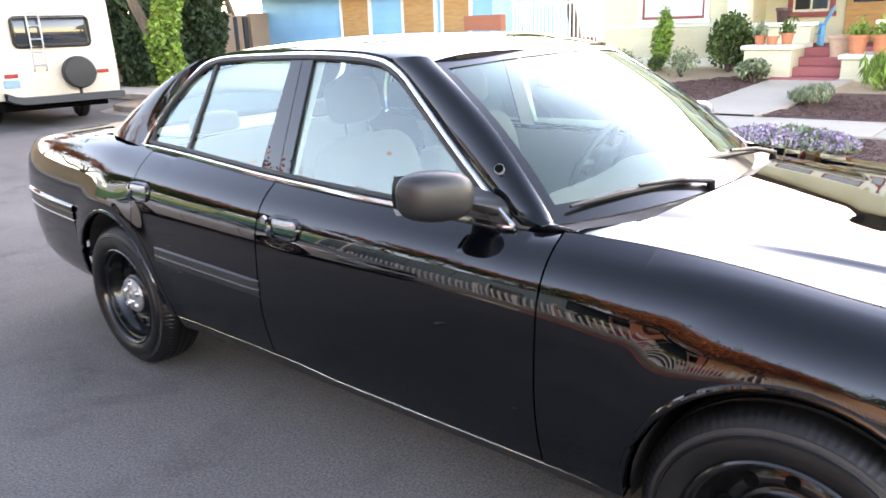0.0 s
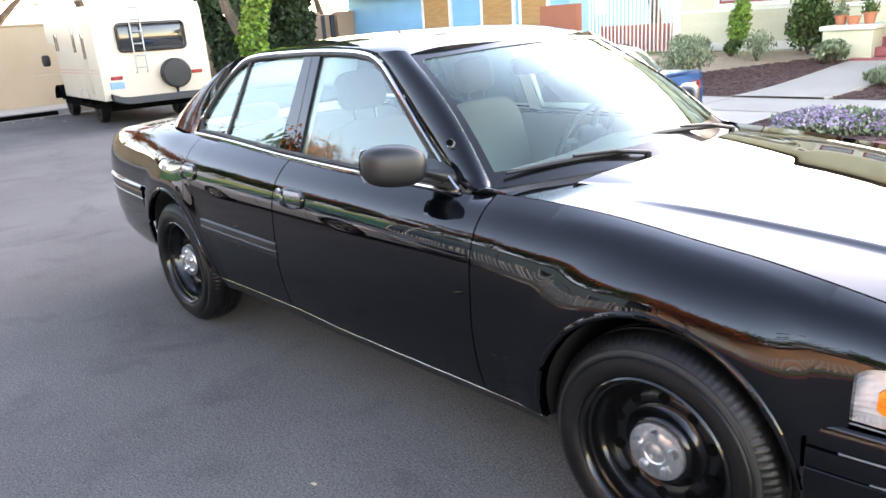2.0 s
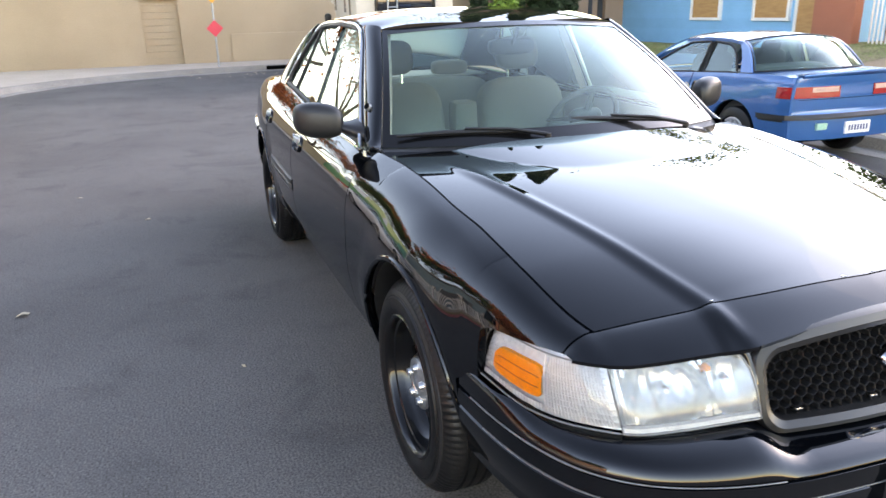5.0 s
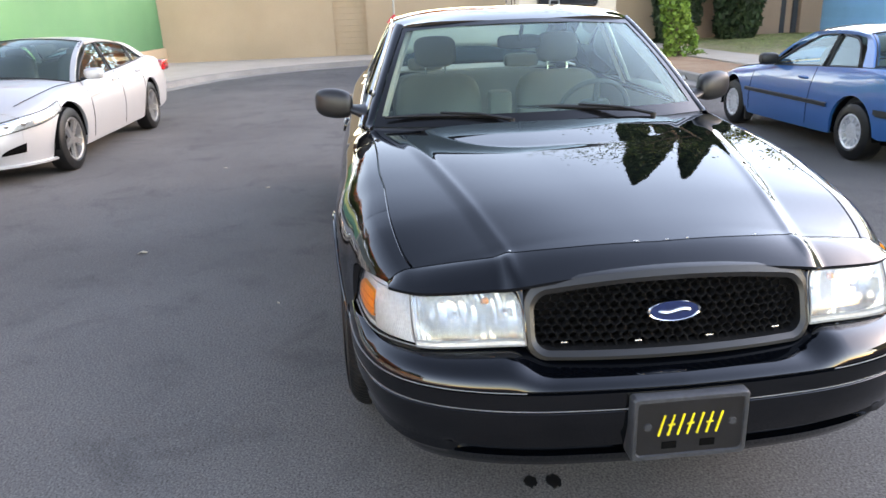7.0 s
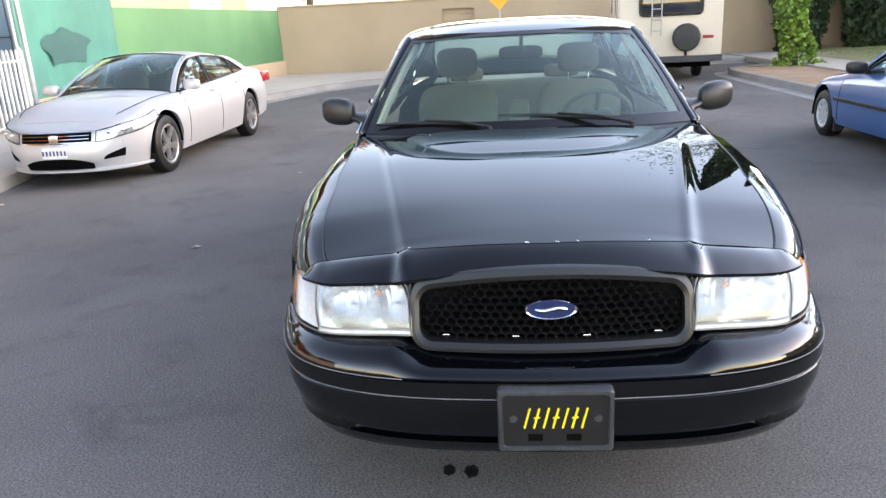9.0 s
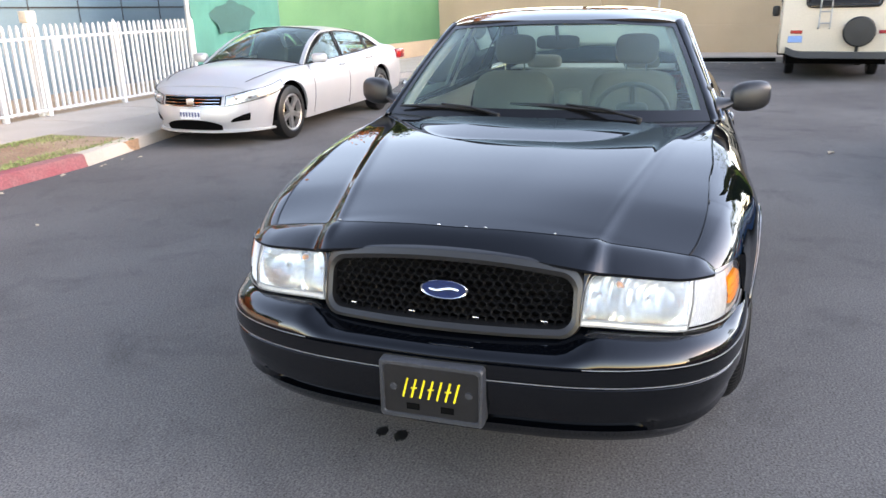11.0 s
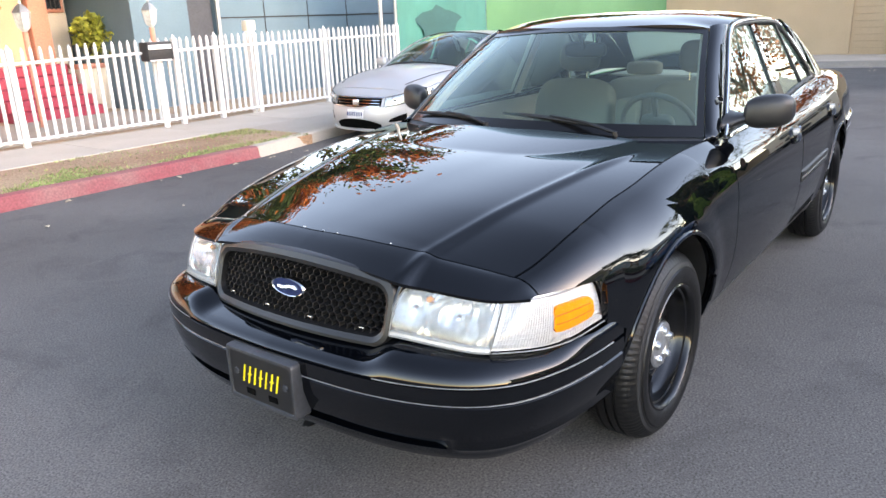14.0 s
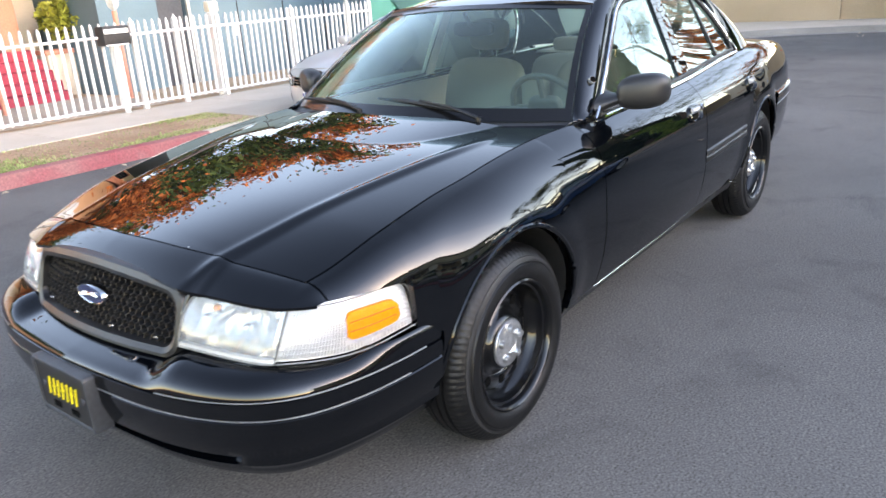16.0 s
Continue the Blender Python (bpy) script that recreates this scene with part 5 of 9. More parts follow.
pot(-2.46, 11.6, 1.015, 0.105, 0.16, "terracotta", "terracotta pot on the porch pier", "leaf_grey")
pot(-2.24, 11.55, 1.015, 0.11, 0.14, "terracotta", "terracotta pot on the porch pier")
pot(-2.02, 11.65, 1.015, 0.11, 0.19, "terracotta", "terracotta pot on the porch pier", "leaf_green")
pot(-0.88, 11.5, 0.855, 0.16, 0.30, "terracotta", "terracotta pot with small plants", "leaf_ivy")
pot(-0.52, 11.5, 0.855, 0.16, 0.30, "terracotta", "terracotta pot with small plants", "leaf_ivy")
pot(-1.22, 11.85, 0.79, 0.19, 0.36, "clay_pale", "tall pale clay pot on the steps")
pot(-2.36, 12.47, 1.375, 0.13, 0.26, "dark_pot", "round dark glazed urn on the porch wall")

chair = thing("adirondack_chair", "turquoise wooden adirondack chair on the porch", "chair", (-2.0, 13.0, 0.935), 200)
chair.matrix_world = chair.matrix_world @ Matrix.Scale(0.72, 4)
bm = B()
for k in range(5):
    y = -0.22 + 0.11 * k
    m = Matrix.Translation((-0.22, y, 0.28)) @ Matrix.Rotation(radians(-24), 4, "Y")
    L = 0.78 - 0.05 * abs(k - 2)
    box(bm, -0.012, 0.012, -0.048, 0.048, 0.0, L, 0.008, 1, m=m)
part("backrest", bm, M["chair_blue"], chair)
for k in range(5):
    bm = B()
    box(bm, -0.22 + 0.11 * k, -0.12 + 0.11 * k, -0.27, 0.27, 0.27 + 0.022 * k, 0.292 + 0.022 * k, 0.005, 1)
    part("seat_slat", bm, M["chair_blue"], chair)
for s in (-1, 1):
    bm = B()
    box(bm, -0.32, 0.40, s * 0.33 - 0.07, s * 0.33 + 0.07, 0.54, 0.565, 0.01, 1)
    part("arm", bm, M["chair_blue"], chair)
    for x in (0.30, -0.28):
        bm = B()
        box(bm, x - 0.05, x + 0.05, s * 0.29 - 0.015, s * 0.29 + 0.015, 0.0, 0.54, 0.006, 1)
        part("leg", bm, M["chair_blue"], chair)

# ---- the black sedan: nose towards +x, its middle between the axles at the origin ----
WB, HUB = 1.4565, 0.335
c_w = curve1([(-2.76, 0.745), (-2.68, 0.785), (-2.58, 0.815), (-2.42, 0.850), (-2.2, 0.882), (-1.9, 0.912), (-1.45, 0.944), (-0.8, 0.950), (0.0, 0.951), (0.9, 0.950), (1.45, 0.945), (1.70, 0.918), (1.83, 0.895), (1.95, 0.869), (2.08, 0.828), (2.2, 0.77)])
c_zb = curve1([(-2.75, 0.965), (-2.3, 1.02), (-1.8, 1.046), (-1.28, 1.037), (-0.35, 0.992), (0.2, 0.975), (0.72, 0.966), (0.86, 0.972), (1.0, 0.968), (1.2, 0.955), (1.6, 0.905), (1.9, 0.850), (2.135, 0.776), (2.30, 0.735)])
c_k = curve1([(-2.75, 0.11), (-2.3, 0.135), (-1.8, 0.155), (-1.28, 0.160), (-0.35, 0.132), (0.2, 0.121), (0.60, 0.123), (0.86, 0.150), (1.08, 0.169), (1.3, 0.176), (1.6, 0.172), (1.9, 0.135), (2.16, 0.10)])
ARCH_A, ARCH_B = 0.378, 0.418


def side_y(x, z):
    zb, k = c_zb(x), c_k(x)
    if z > 0.60:
        u = min(1.0, (z - 0.60) / (zb - 0.60))
        d_door = k * (0.06 * u + 0.94 * u ** 5.0)
        d_round = k * (1 - (1 - u ** 3.1) ** 0.6)
        w = max(smooth(0.70, 1.35, x), smooth(-1.25, -1.9, x))
        d = d_door + (d_round - d_door) * w
    else:
        d = 0.045 * ((0.60 - z) / 0.26) ** 2
    flare = 0.0
    for cx in (-WB, WB):
        r = ((abs(x - cx) / 0.47) ** 2 + (abs(z - HUB) / 0.52) ** 2) ** 0.5
        flare += 0.011 * smooth(1.12, 0.84, r)
    return c_w(x) - d + flare


def arch_z(x, cx, grow=0.0):
    t = abs(x - cx) / (ARCH_A + grow)
    return HUB + (ARCH_B + grow) * max(0.0, 1 - t * t) ** 0.5 if t < 1 else HUB


def rim(bm, d):
    """Turns the free edge of a sheet inwards, as pressed panels are."""
    es = [e for e in bm.edges if len(e.link_faces) == 1]
    r = bmesh.ops.extrude_edge_only(bm, edges=es)
    for v in r["geom"]:
        if isinstance(v, bmesh.types.BMVert):
            v.co += Vector(d(v.co) if callable(d) else d)


def outward(bm, ref):
    bm.normal_update()
    ref = Vector(ref)
    if sum(f.normal.dot(f.calc_center_median() - ref) for f in bm.faces) < 0:
        bmesh.ops.reverse_faces(bm, faces=bm.faces[:])


def side_sheet(bm, s, xs, lo, hi, nz=16, off=0.0):
    rows = []
    for x in xs:
        a, b = lo(x), hi(x)
        rows.append([(x, s * (side_y(x, z) - off), z) for z in lin(a, b, nz)])
    loft(bm, rows, flip=(s > 0))


def arc_xs(cx, a, n=22, x0=None, x1=None):
    xs = [cx - a * math.cos(math.pi * i / n) for i in range(n + 1)]
    return [x for x in xs if (x0 is None or x > x0 + 1e-3) and (x1 is None or x < x1 - 1e-3)]


def plan_line(tab, n):
    """Points and outward normals along a smooth half plan (x by arc), mirrored."""
    f = [Vector(p) for p in tab]
    pts = []
    for i in range(len(f) - 1):
        p0, p1, p2, p3 = f[max(i - 1, 0)], f[i], f[i + 1], f[min(i + 2, len(f) - 1)]
        for k in range(n):
            t = k / n
            pts.append(0.5 * ((2 * p1) + (p2 - p0) * t + (2 * p0 - 5 * p1 + 4 * p2 - p3) * t * t + (3 * p1 - p0 - 3 * p2 + p3) * t ** 3))
    pts.append(f[-1])
    return pts


# the lamps' outline, from the grille to the wheel arch
lamp_half = plan_line([(2.390, 0.404), (2.370, 0.50), (2.343, 0.60), (2.303, 0.698), (2.205, 0.785), (2.075, 0.840), (1.915, 0.870)], 8)


def lamp_pt(i, t, inset=0.0):
    j = min(len(lamp_half) - 2, int(i))
    p = lamp_half[j].lerp(lamp_half[j + 1], i - j)
    d = (lamp_half[min(j + 2, len(lamp_half) - 1)] - lamp_half[max(j - 1, 0)]).normalized()
    nx, ny = d.y, -d.x
    f = i / (len(lamp_half) - 1)
    z0 = 0.613 - 0.018 * smooth(0.0, 0.5, f) - 0.012 * smooth(0.5, 0.8, f) + 0.012 * smooth(0.8, 1.0, f)
    z1 = 0.752 - 0.020 * smooth(0.05, 0.5, f) - 0.003 * smooth(0.5, 1.0, f) - 0.030 * max(0.0, (f - 0.93) / 0.07) ** 2.5
    z = z0 + (z1 - z0) * t
    g = smooth(0.45, 0.9, f)
    o = 0.010 * math.sin(math.pi * t) * (1 - 0.4 * f) - inset
    return (p.x - 0.062 * t * (1 - g) + nx * o, p.y - 0.026 * t * g + ny * o, z)


lamp_top = [lamp_pt(i * 0.5, 1.0) for i in range(2 * len(lamp_half) - 1)]


def lamp_top_at(y):
    for a, b in zip(lamp_top, lamp_top[1:]):
        if a[1] <= y <= b[1]:
            w = (y - a[1]) / (b[1] - a[1])
            return a[0] + (b[0] - a[0]) * w, a[2] + (b[2] - a[2]) * w
    return lamp_top[0][0], lamp_top[0][2]


def lamp_top_z(x):
    """Height of the lamp's upper edge along the wing."""
    for a, b in zip(lamp_top, lamp_top[1:]):
        if b[0] <= x <= a[0]:
            w = (x - a[0]) / (b[0] - a[0])
            return a[2] + (b[2] - a[2]) * w
    return lamp_top[-1][2] if x < lamp_top[-1][0] else lamp_top[0][2]


SILL = 0.318
car = thing("police_sedan", "glossy black four-door police sedan with black steel wheels", "car", (0, 0, LIFT))

# inner shell and floor, dark behind the gaps
for s in (-1, 1):
    for x0, x1, n, lo, nz, off in ((-1.05, 1.05, 24, 0.30, 10, 0.035), (1.05, 2.02, 12, 0.80, 4, 0.03), (-2.6, -1.05, 14, 0.80, 4, 0.03)):
        bm = B()
        side_sheet(bm, s, lin(x0, x1, n), lambda x: lo, lambda x: c_zb(x) - 0.03, nz, off=off)
        part("inner_panel", bm, M["dark_gap"], car, "dull black inner shell")
for nm, box6 in (("floor_pan", (-2.6, 2.2, -0.60, 0.60, 0.27, 0.30)), ("cabin_floor", (-1.05, 1.05, -0.87, 0.87, 0.28, 0.31)), ("bulkhead", (0.95, 1.0, -0.80, 0.80, 0.30, 0.90)), ("radiator_panel", (2.10, 2.14, -0.74, 0.74, 0.30, 0.74))):
    bm = B()
    box(bm, *box6)
    part(nm, bm, M["dark_gap"], car, "dull black")

for s in (-1, 1):
    # front wing
    bm = B()
    gap = 0.004
    xs = lin(0.832, WB - ARCH_A, 10)
    side_sheet(bm, s, xs, lambda x: SILL, c_zb, 26)
    side_sheet(bm, s, [WB - ARCH_A] + arc_xs(WB, ARCH_A, 26) + [], lambda x: arch_z(x, WB), c_zb, 26)
    side_sheet(bm, s, lin(WB + ARCH_A, 1.922, 4), lambda x: 0.548 + (x - 1.8415) * 0.5, c_zb, 26)
    side_sheet(bm, s, lin(1.922, 2.1475, 24), lambda x: lamp_top_z(x) + 0.003, c_zb, 14)
    bmesh.ops.remove_doubles(bm, verts=bm.verts[:], dist=0.0006)
    rim(bm, lambda c: (0, -s * 0.022, -0.010 if c.z > 0.75 else 0.004))
    part("front_wing", bm, M["black_paint"], car)
    # doors
    bm = B()
    side_sheet(bm, s, lin(-0.344, 0.826, 40), lambda x: SILL + 0.006 + 0.012 * smooth(0, -0.3, x), lambda x: c_zb(x) - 0.004, 26)
    rim(bm, (0, -s * 0.022, 0))
    front_door = part("front_door", bm, M["black_paint"], car)
    bm = B()
    dlo = lambda x: max(SILL + 0.018, arch_z(x, -WB, 0.055)) if x < -WB + ARCH_A + 0.055 else SILL + 0.018
    side_sheet(bm, s, lin(-1.215, -0.94, 22) + lin(-0.92, -0.352, 20), dlo, lambda x: c_zb(x) - 0.004, 26)
    rim(bm, (0, -s * 0.022, 0))
    rear_door = part("rear_door", bm, M["black_paint"], car)
    # rear quarter
    bm = B()
    side_sheet(bm, s, lin(-1.215, -1.03, 14)[::1] + [-WB + ARCH_A], lambda x: arch_z(x, -WB), lambda x: arch_z(x, -WB, 0.050), 4)
    side_sheet(bm, s, sorted([-WB - ARCH_A] + arc_xs(-WB, ARCH_A, 26, x1=-1.222) + [-1.2205]), lambda x: arch_z(x, -WB), c_zb, 26)
    side_sheet(bm, s, lin(-2.72, -WB - ARCH_A, 20), lambda x: 0.728 - 0.02 * smooth(-1.9, -2.7, x), c_zb, 20)
    bmesh.ops.remove_doubles(bm, verts=bm.verts[:], dist=0.0006)
    rim(bm, lambda c: (0, -s * 0.022, -0.008 if c.z > 0.9 else 0.004))
    part("rear_quarter", bm, M["black_paint"], car)
    # bright sill edge and rocker underneath
    bm = B()
    side_sheet(bm, s, lin(-1.04, 1.075, 20), lambda x: 0.268, lambda x: SILL - 0.004, 4, off=0.012)
    part("sill", bm, M["black_trim"], car)
    bm = B()
    tube(bm, [(x, s * (side_y(x, SILL) - 0.006), SILL - 0.004 + 0.012 * smooth(0, -0.3, x)) for x in lin(-1.03, 1.075, 16)], 0.0022, 6)
    part("sill_edge", bm, M["brushed"], car)
    # wheel wells
    for cx in (-WB, WB):
        bm = B()
        rows = []
        for i in range(21):
            a = math.pi * i / 20
            ca, sa = math.cos(a), math.sin(a)
            px = cx + (ARCH_A - 0.006) * ca
            pz = HUB - 0.03 + (ARCH_B + 0.025) * abs(sa)
            rows.append([(px, s * (side_y(px, max(pz, 0.3)) - 0.028 if abs(px) < 1.84 or True else 0.9), pz), (px, s * 0.55, pz)])
        loft(bm, rows)
        part("wheel_well", bm, M["black_trim"], car)
    for cx in (-WB, WB):
        bm = B()
        pts = []
        for i in range(31):
            a = math.pi * (0.04 + 0.92 * i / 30)
            ca, sa = math.cos(a), math.sin(a)
            px = cx + ARCH_A * ca
            pz = HUB + ARCH_B * abs(sa)
            pts.append((px, s * (side_y(px, pz) - 0.002), pz + 0.002))
        tube(bm, pts, 0.0095, 10)
        part("arch_lip", bm, M["black_paint"], car)
    # moulding of the rear door
    bm = B()
    rows = []
    for x in lin(-1.055, -0.345, 14):
        e = 1.0 if -1.04 < x < -0.355 else 0.35
        zc = 0.612 + 0.012 * (-0.345 - x) / 0.71
        y0 = side_y(x, zc)
        rows.append([(x, s * (y0 + o * e - 0.001), zc + h) for o, h in ((0, -0.034), (0.010, -0.028), (0.012, -0.006), (0.006, 0.0), (0.012, 0.006), (0.010, 0.028), (0, 0.034))])
    loft(bm, rows, flip=(s > 0))
    part("door_moulding", bm, M["satin_trim"], rear_door, "black rubbing strip with a middle groove")
    # handles
    for door, hx, hz in ((front_door, -0.198, 0.858), (rear_door, -1.165, 0.876)):
        bm = B()
        y0 = side_y(hx, hz)
        n = 28
        ring = []
        for i in range(n):
            a = 2 * math.pi * i / n
            ca, sa = math.cos(a), math.sin(a)
            ring.append((0.078 * math.copysign(abs(ca) ** 0.6, ca), 0.036 * math.copysign(abs(sa) ** 0.6, sa)))
        rows = []
        for sc, o in ((1.12, 0.0), (1.08, 0.010), (0.95, 0.011), (0.88, 0.002), (0.80, -0.022), (0.3, -0.026)):
            rows.append([(hx + px * sc, s * (side_y(hx + px * sc, hz + pz * sc) + o), hz + pz * sc) for px, pz in ring])
        vr = loft(bm, rows, closed_v=True)
        bm.faces.new(vr[-1])
        bezel = part("door_handle", bm, M["black_paint"], door, "black pull handle in an oval recess")
        bm = B()
        rows = []
        for t in lin(-1, 1, 9):
            px = hx + 0.066 * t
            e = (1 - abs(t) ** 4) ** 0.5
            pz = hz + 0.014
            y1 = side_y(px, pz)
            rows.append([(px, s * (y1 + o * e), pz + h) for o, h in ((-0.004, -0.013), (0.014, -0.012), (0.019, 0.0), (0.014, 0.012), (-0.002, 0.015))])
        loft(bm, rows)
        part("paddle", bm, M["line_pale"], bezel)
    bm = B()
    cyl(bm, (-0.308, s * (side_y(-0.308, 0.872) - 0.004), 0.872), (-0.308, s * (side_y(-0.308, 0.872) + 0.006), 0.872), 0.016, 0.014, 18)
    part("key_lock", bm, M["chrome"], front_door)

# ---- glasshouse ----
c_zt = curve1([(-1.315, 1.04), (-1.27, 1.13), (-1.19, 1.25), (-1.10, 1.34), (-1.016, 1.391), (-0.9, 1.410), (-0.65, 1.419), (-0.35, 1.423), (-0.1, 1.416), (0.04, 1.40), (0.13, 1.365), (0.25, 1.283), (0.40, 1.172), (0.55, 1.066), (0.70, 0.966)])


def gs_y(x, z):
    sl = 0.446 + 0.085 * smooth(-0.3, -1.1, x)
    zb = c_zb(x) if x < 0.75 else 0.964
    return side_y(min(x, 0.72), zb) - sl * (z - zb) - 0.03 * (z - zb) * (z - zb)


def belt(x):
    return c_zb(x) + 0.012


def pane_y(x, z):
    """The glass bends evenly: one arc for the front pane, one for the two behind the door post."""
    a, b = (-0.33, 0.66) if x > -0.35 else (-1.30, -0.38)
    m = 0.5 * (a + b)
    q = (x - a) / (b - a)
    ya, ym, yb = gs_y(a, z), gs_y(m, z), gs_y(b, z)
    return ya * (1 - q) * (1 - 2 * q) + 4 * ym * q * (1 - q) + yb * q * (2 * q - 1)


xr0, xr1 = -1.04, 0.20
c_rc = curve1([(-1.06, 1.432), (-0.9, 1.453), (-0.6, 1.476), (-0.3, 1.484), (0.0, 1.473), (0.2, 1.447), (0.34, 1.415)])


def roof_pt(u, v):
    """u from the windscreen (0) to the rear window (1); v across, -1 to 1."""
    xf = 0.335 - 0.125 * abs(v) ** 2.2
    xb = -1.02 - 0.03 * abs(v) ** 2
    x = xf + (xb - xf) * u
    ze = c_zt(min(x, 0.07)) + 0.016 - 0.018 * smooth(0.06, 0.2, x)
    ye = gs_y(min(x, 0.15), ze) - 0.03 * smooth(0.05, 0.22, x)
    zc = c_rc(x)
    return (x, ye * math.copysign(abs(v) ** 0.97, v), ze + (zc - ze) * (1 - abs(v) ** 3.2) ** 0.9 if abs(v) < 1 else ze)


bm = B()
vs = [math.copysign(1 - (1 - abs(t)) ** 1.5, t) for t in lin(-1, 1, 49)]
loft(bm, [[roof_pt(u, v) for v in vs] for u in lin(0, 1, 30)])
rim(bm, (0, 0, -0.014))
outward(bm, (-0.4, 0, 0.5))
part("roof", bm, M["black_paint"], car)
bm = B()
loft(bm, [[(Vector(roof_pt(u, v * 0.97)) - Vector((0, 0, 0.035))) for v in vs[::3]] for u in lin(0.02, 0.98, 14)])
part("headliner", bm, M["headliner"], car, "pale grey cloth headliner")


def ws_edge(t, s):
    """The windscreen's side edge, foot to head."""
    a, b = Vector((0.787, s * 0.775, 0.976)), Vector((0.222, s * 0.588, 1.390))
    p = a.lerp(b, t)
    p.z += 0.018 * math.sin(math.pi * t)
    p.x += 0.02 * math.sin(math.pi * t)
    return p


def ws_pt(t, v):
    e = ws_edge(t, 1)
    y = e.y * v
    bow = (1 - v * v)
    x = e.x + (0.208 - 0.093 * t) * bow
    z = e.z + (0.006 + 0.020 * t) * bow + 0.016 * math.sin(math.pi * t) * bow
    return Vector((x, y, z))


bm = B()
ts = [0, 0.035, 0.09] + lin(0.16, 0.88, 12) + [0.945, 1.0]
wv = [-1, -0.965] + lin(-0.93, 0.93, 21) + [0.965, 1]
loft(bm, [[ws_pt(t, v) for v in wv] for t in ts])
outward(bm, (-0.3, 0, 0.8))
part("windscreen", bm, M["glass"], car, "greenish laminated windscreen glass").visible_shadow = False
bm = B()
band = []
up = Vector((0.0025, 0, 0.0025))
for i in range(len(ts) - 1):
    for j in range(len(wv) - 1):
        if i < 2 or i >= len(ts) - 2 or j < 1 or j >= len(wv) - 2:
            bm.faces.new([bm.verts.new(ws_pt(ts[a], wv[b]) + up) for a, b in ((i, j), (i, j + 1), (i + 1, j + 1), (i + 1, j))])
bmesh.ops.remove_doubles(bm, verts=bm.verts[:], dist=0.0003)
part("windscreen_border", bm, M["steel_black"], car, "black edge band of the windscreen")

for s in (-1, 1):
    # front pillar
    bm = B()
    rows = []
    for t in lin(0.0, 1.025, 22):
        a = ws_edge(t, s)
        xd = 0.735 - 0.66 * t
        zd = c_zt(min(xd, 0.70)) + 0.008
        d = Vector((xd, s * gs_y(xd, zd), zd))
        m1 = a.lerp(d, 0.33) + Vector((0.010, s * 0.016, 0.014))
        m2 = a.lerp(d, 0.7) + Vector((0.010, s * 0.016, 0.010))
        rows.append([a - Vector((0.0, 0, 0.012)), a + Vector((0, s * 0.004, 0.006)), a.lerp(d, 0.12) + Vector((0.006, s * 0.010, 0.012)), m1, m2, a.lerp(d, 0.92) + Vector((0, s * 0.005, 0.002)), d, d - Vector((0, s * 0.015, 0.004))])
    # the foot runs out on to the top of the wing
    foot = []
    for k, p in enumerate(rows[0][1:7]):
        u = 1 - k / 5
        x = 0.725 + 0.136 * u
        q = Vector((x, s * (side_y(x, c_zb(x)) - 0.001 - 0.010 * u), c_zb(x) + 0.0015))
        foot.append([p.lerp(q, t) + Vector((0.0, s * 0.006, 0.004)) * math.sin(math.pi * t) * u for t in lin(0, 1, 7)] + [q - Vector((0, s * 0.012, 0.012))])
    loft(bm, rows)
    loft(bm, foot)
    bmesh.ops.remove_doubles(bm, verts=bm.verts[:], dist=0.0004)
    bmesh.ops.recalc_face_normals(bm, faces=bm.faces[:])
    outward(bm, (0.0, 0, 0.9))
    part("front_pillar", bm, M["black_paint"], car)
    # spotlight hole plug in the pillar
    bm = B()
    hc = Vector((0.60, s * 0.772, 1.113))
    nrm = Vector((0.35, s * 0.75, 0.5)).normalized()
    cyl(bm, hc - nrm * 0.02, hc + nrm * 0.005, 0.016, 0.0145, 20)
    plug = part("pillar_hole_rim", bm, M["line_pale"], car)
    bm = B()
    cyl(bm, hc, hc + nrm * 0.0075, 0.013, 0.013, 16)
    part("pillar_hole", bm, M["dark_gap"], plug)
    # rear pillar
    bm = B()
    rows = []
    for t in lin(0, 1, 18):
        xd = -1.02 - 0.31 * (1 - (1 - t) ** 1.5)
        zd = 1.40 - 0.365 * t ** 1.25
        d = Vector((xd, s * gs_y(xd, zd), zd))
        e = Vector((-1.045 - 0.80 * t, s * (0.565 + 0.085 * t), 1.400 - 0.345 * t ** 1.15))
        e.z += 0.02 * math.sin(math.pi * t)
        rows.append([d - Vector((0, s * 0.02, 0)), d] + [d.lerp(e, q) + Vector((0, s * 0.055, 0.02)) * math.sin(math.pi * q) * (0.55 + 0.45 * t) for q in (0.12, 0.3, 0.5, 0.7, 0.88)] + [e, e - Vector((0, s * 0.01, 0.02))])
    loft(bm, rows)
    part("rear_pillar", bm, M["black_paint"], car)
    # foot of the rear pillar on the quarter
    bm = B()
    rows = []
    for x in lin(-1.84, -1.18, 16):
        y0, z0 = side_y(x, c_zb(x)), c_zb(x)
        rows.append([(x, s * y0, z0 - 0.006), (x, s * (y0 - 0.03), z0 + 0.004), (x, s * (y0 - 0.10), z0 + 0.012), (x, s * 0.60, z0 + 0.012)])
    loft(bm, rows)
    part("pillar_foot", bm, M["black_paint"], car)
    # bright window surround
    loop = [(x, c_zt(x)) for x in lin(-1.312, -1.0, 12)] + [(x, c_zt(x)) for x in lin(-0.95, 0.0, 16)] + [(x, c_zt(x)) for x in lin(0.05, 0.67, 16)]
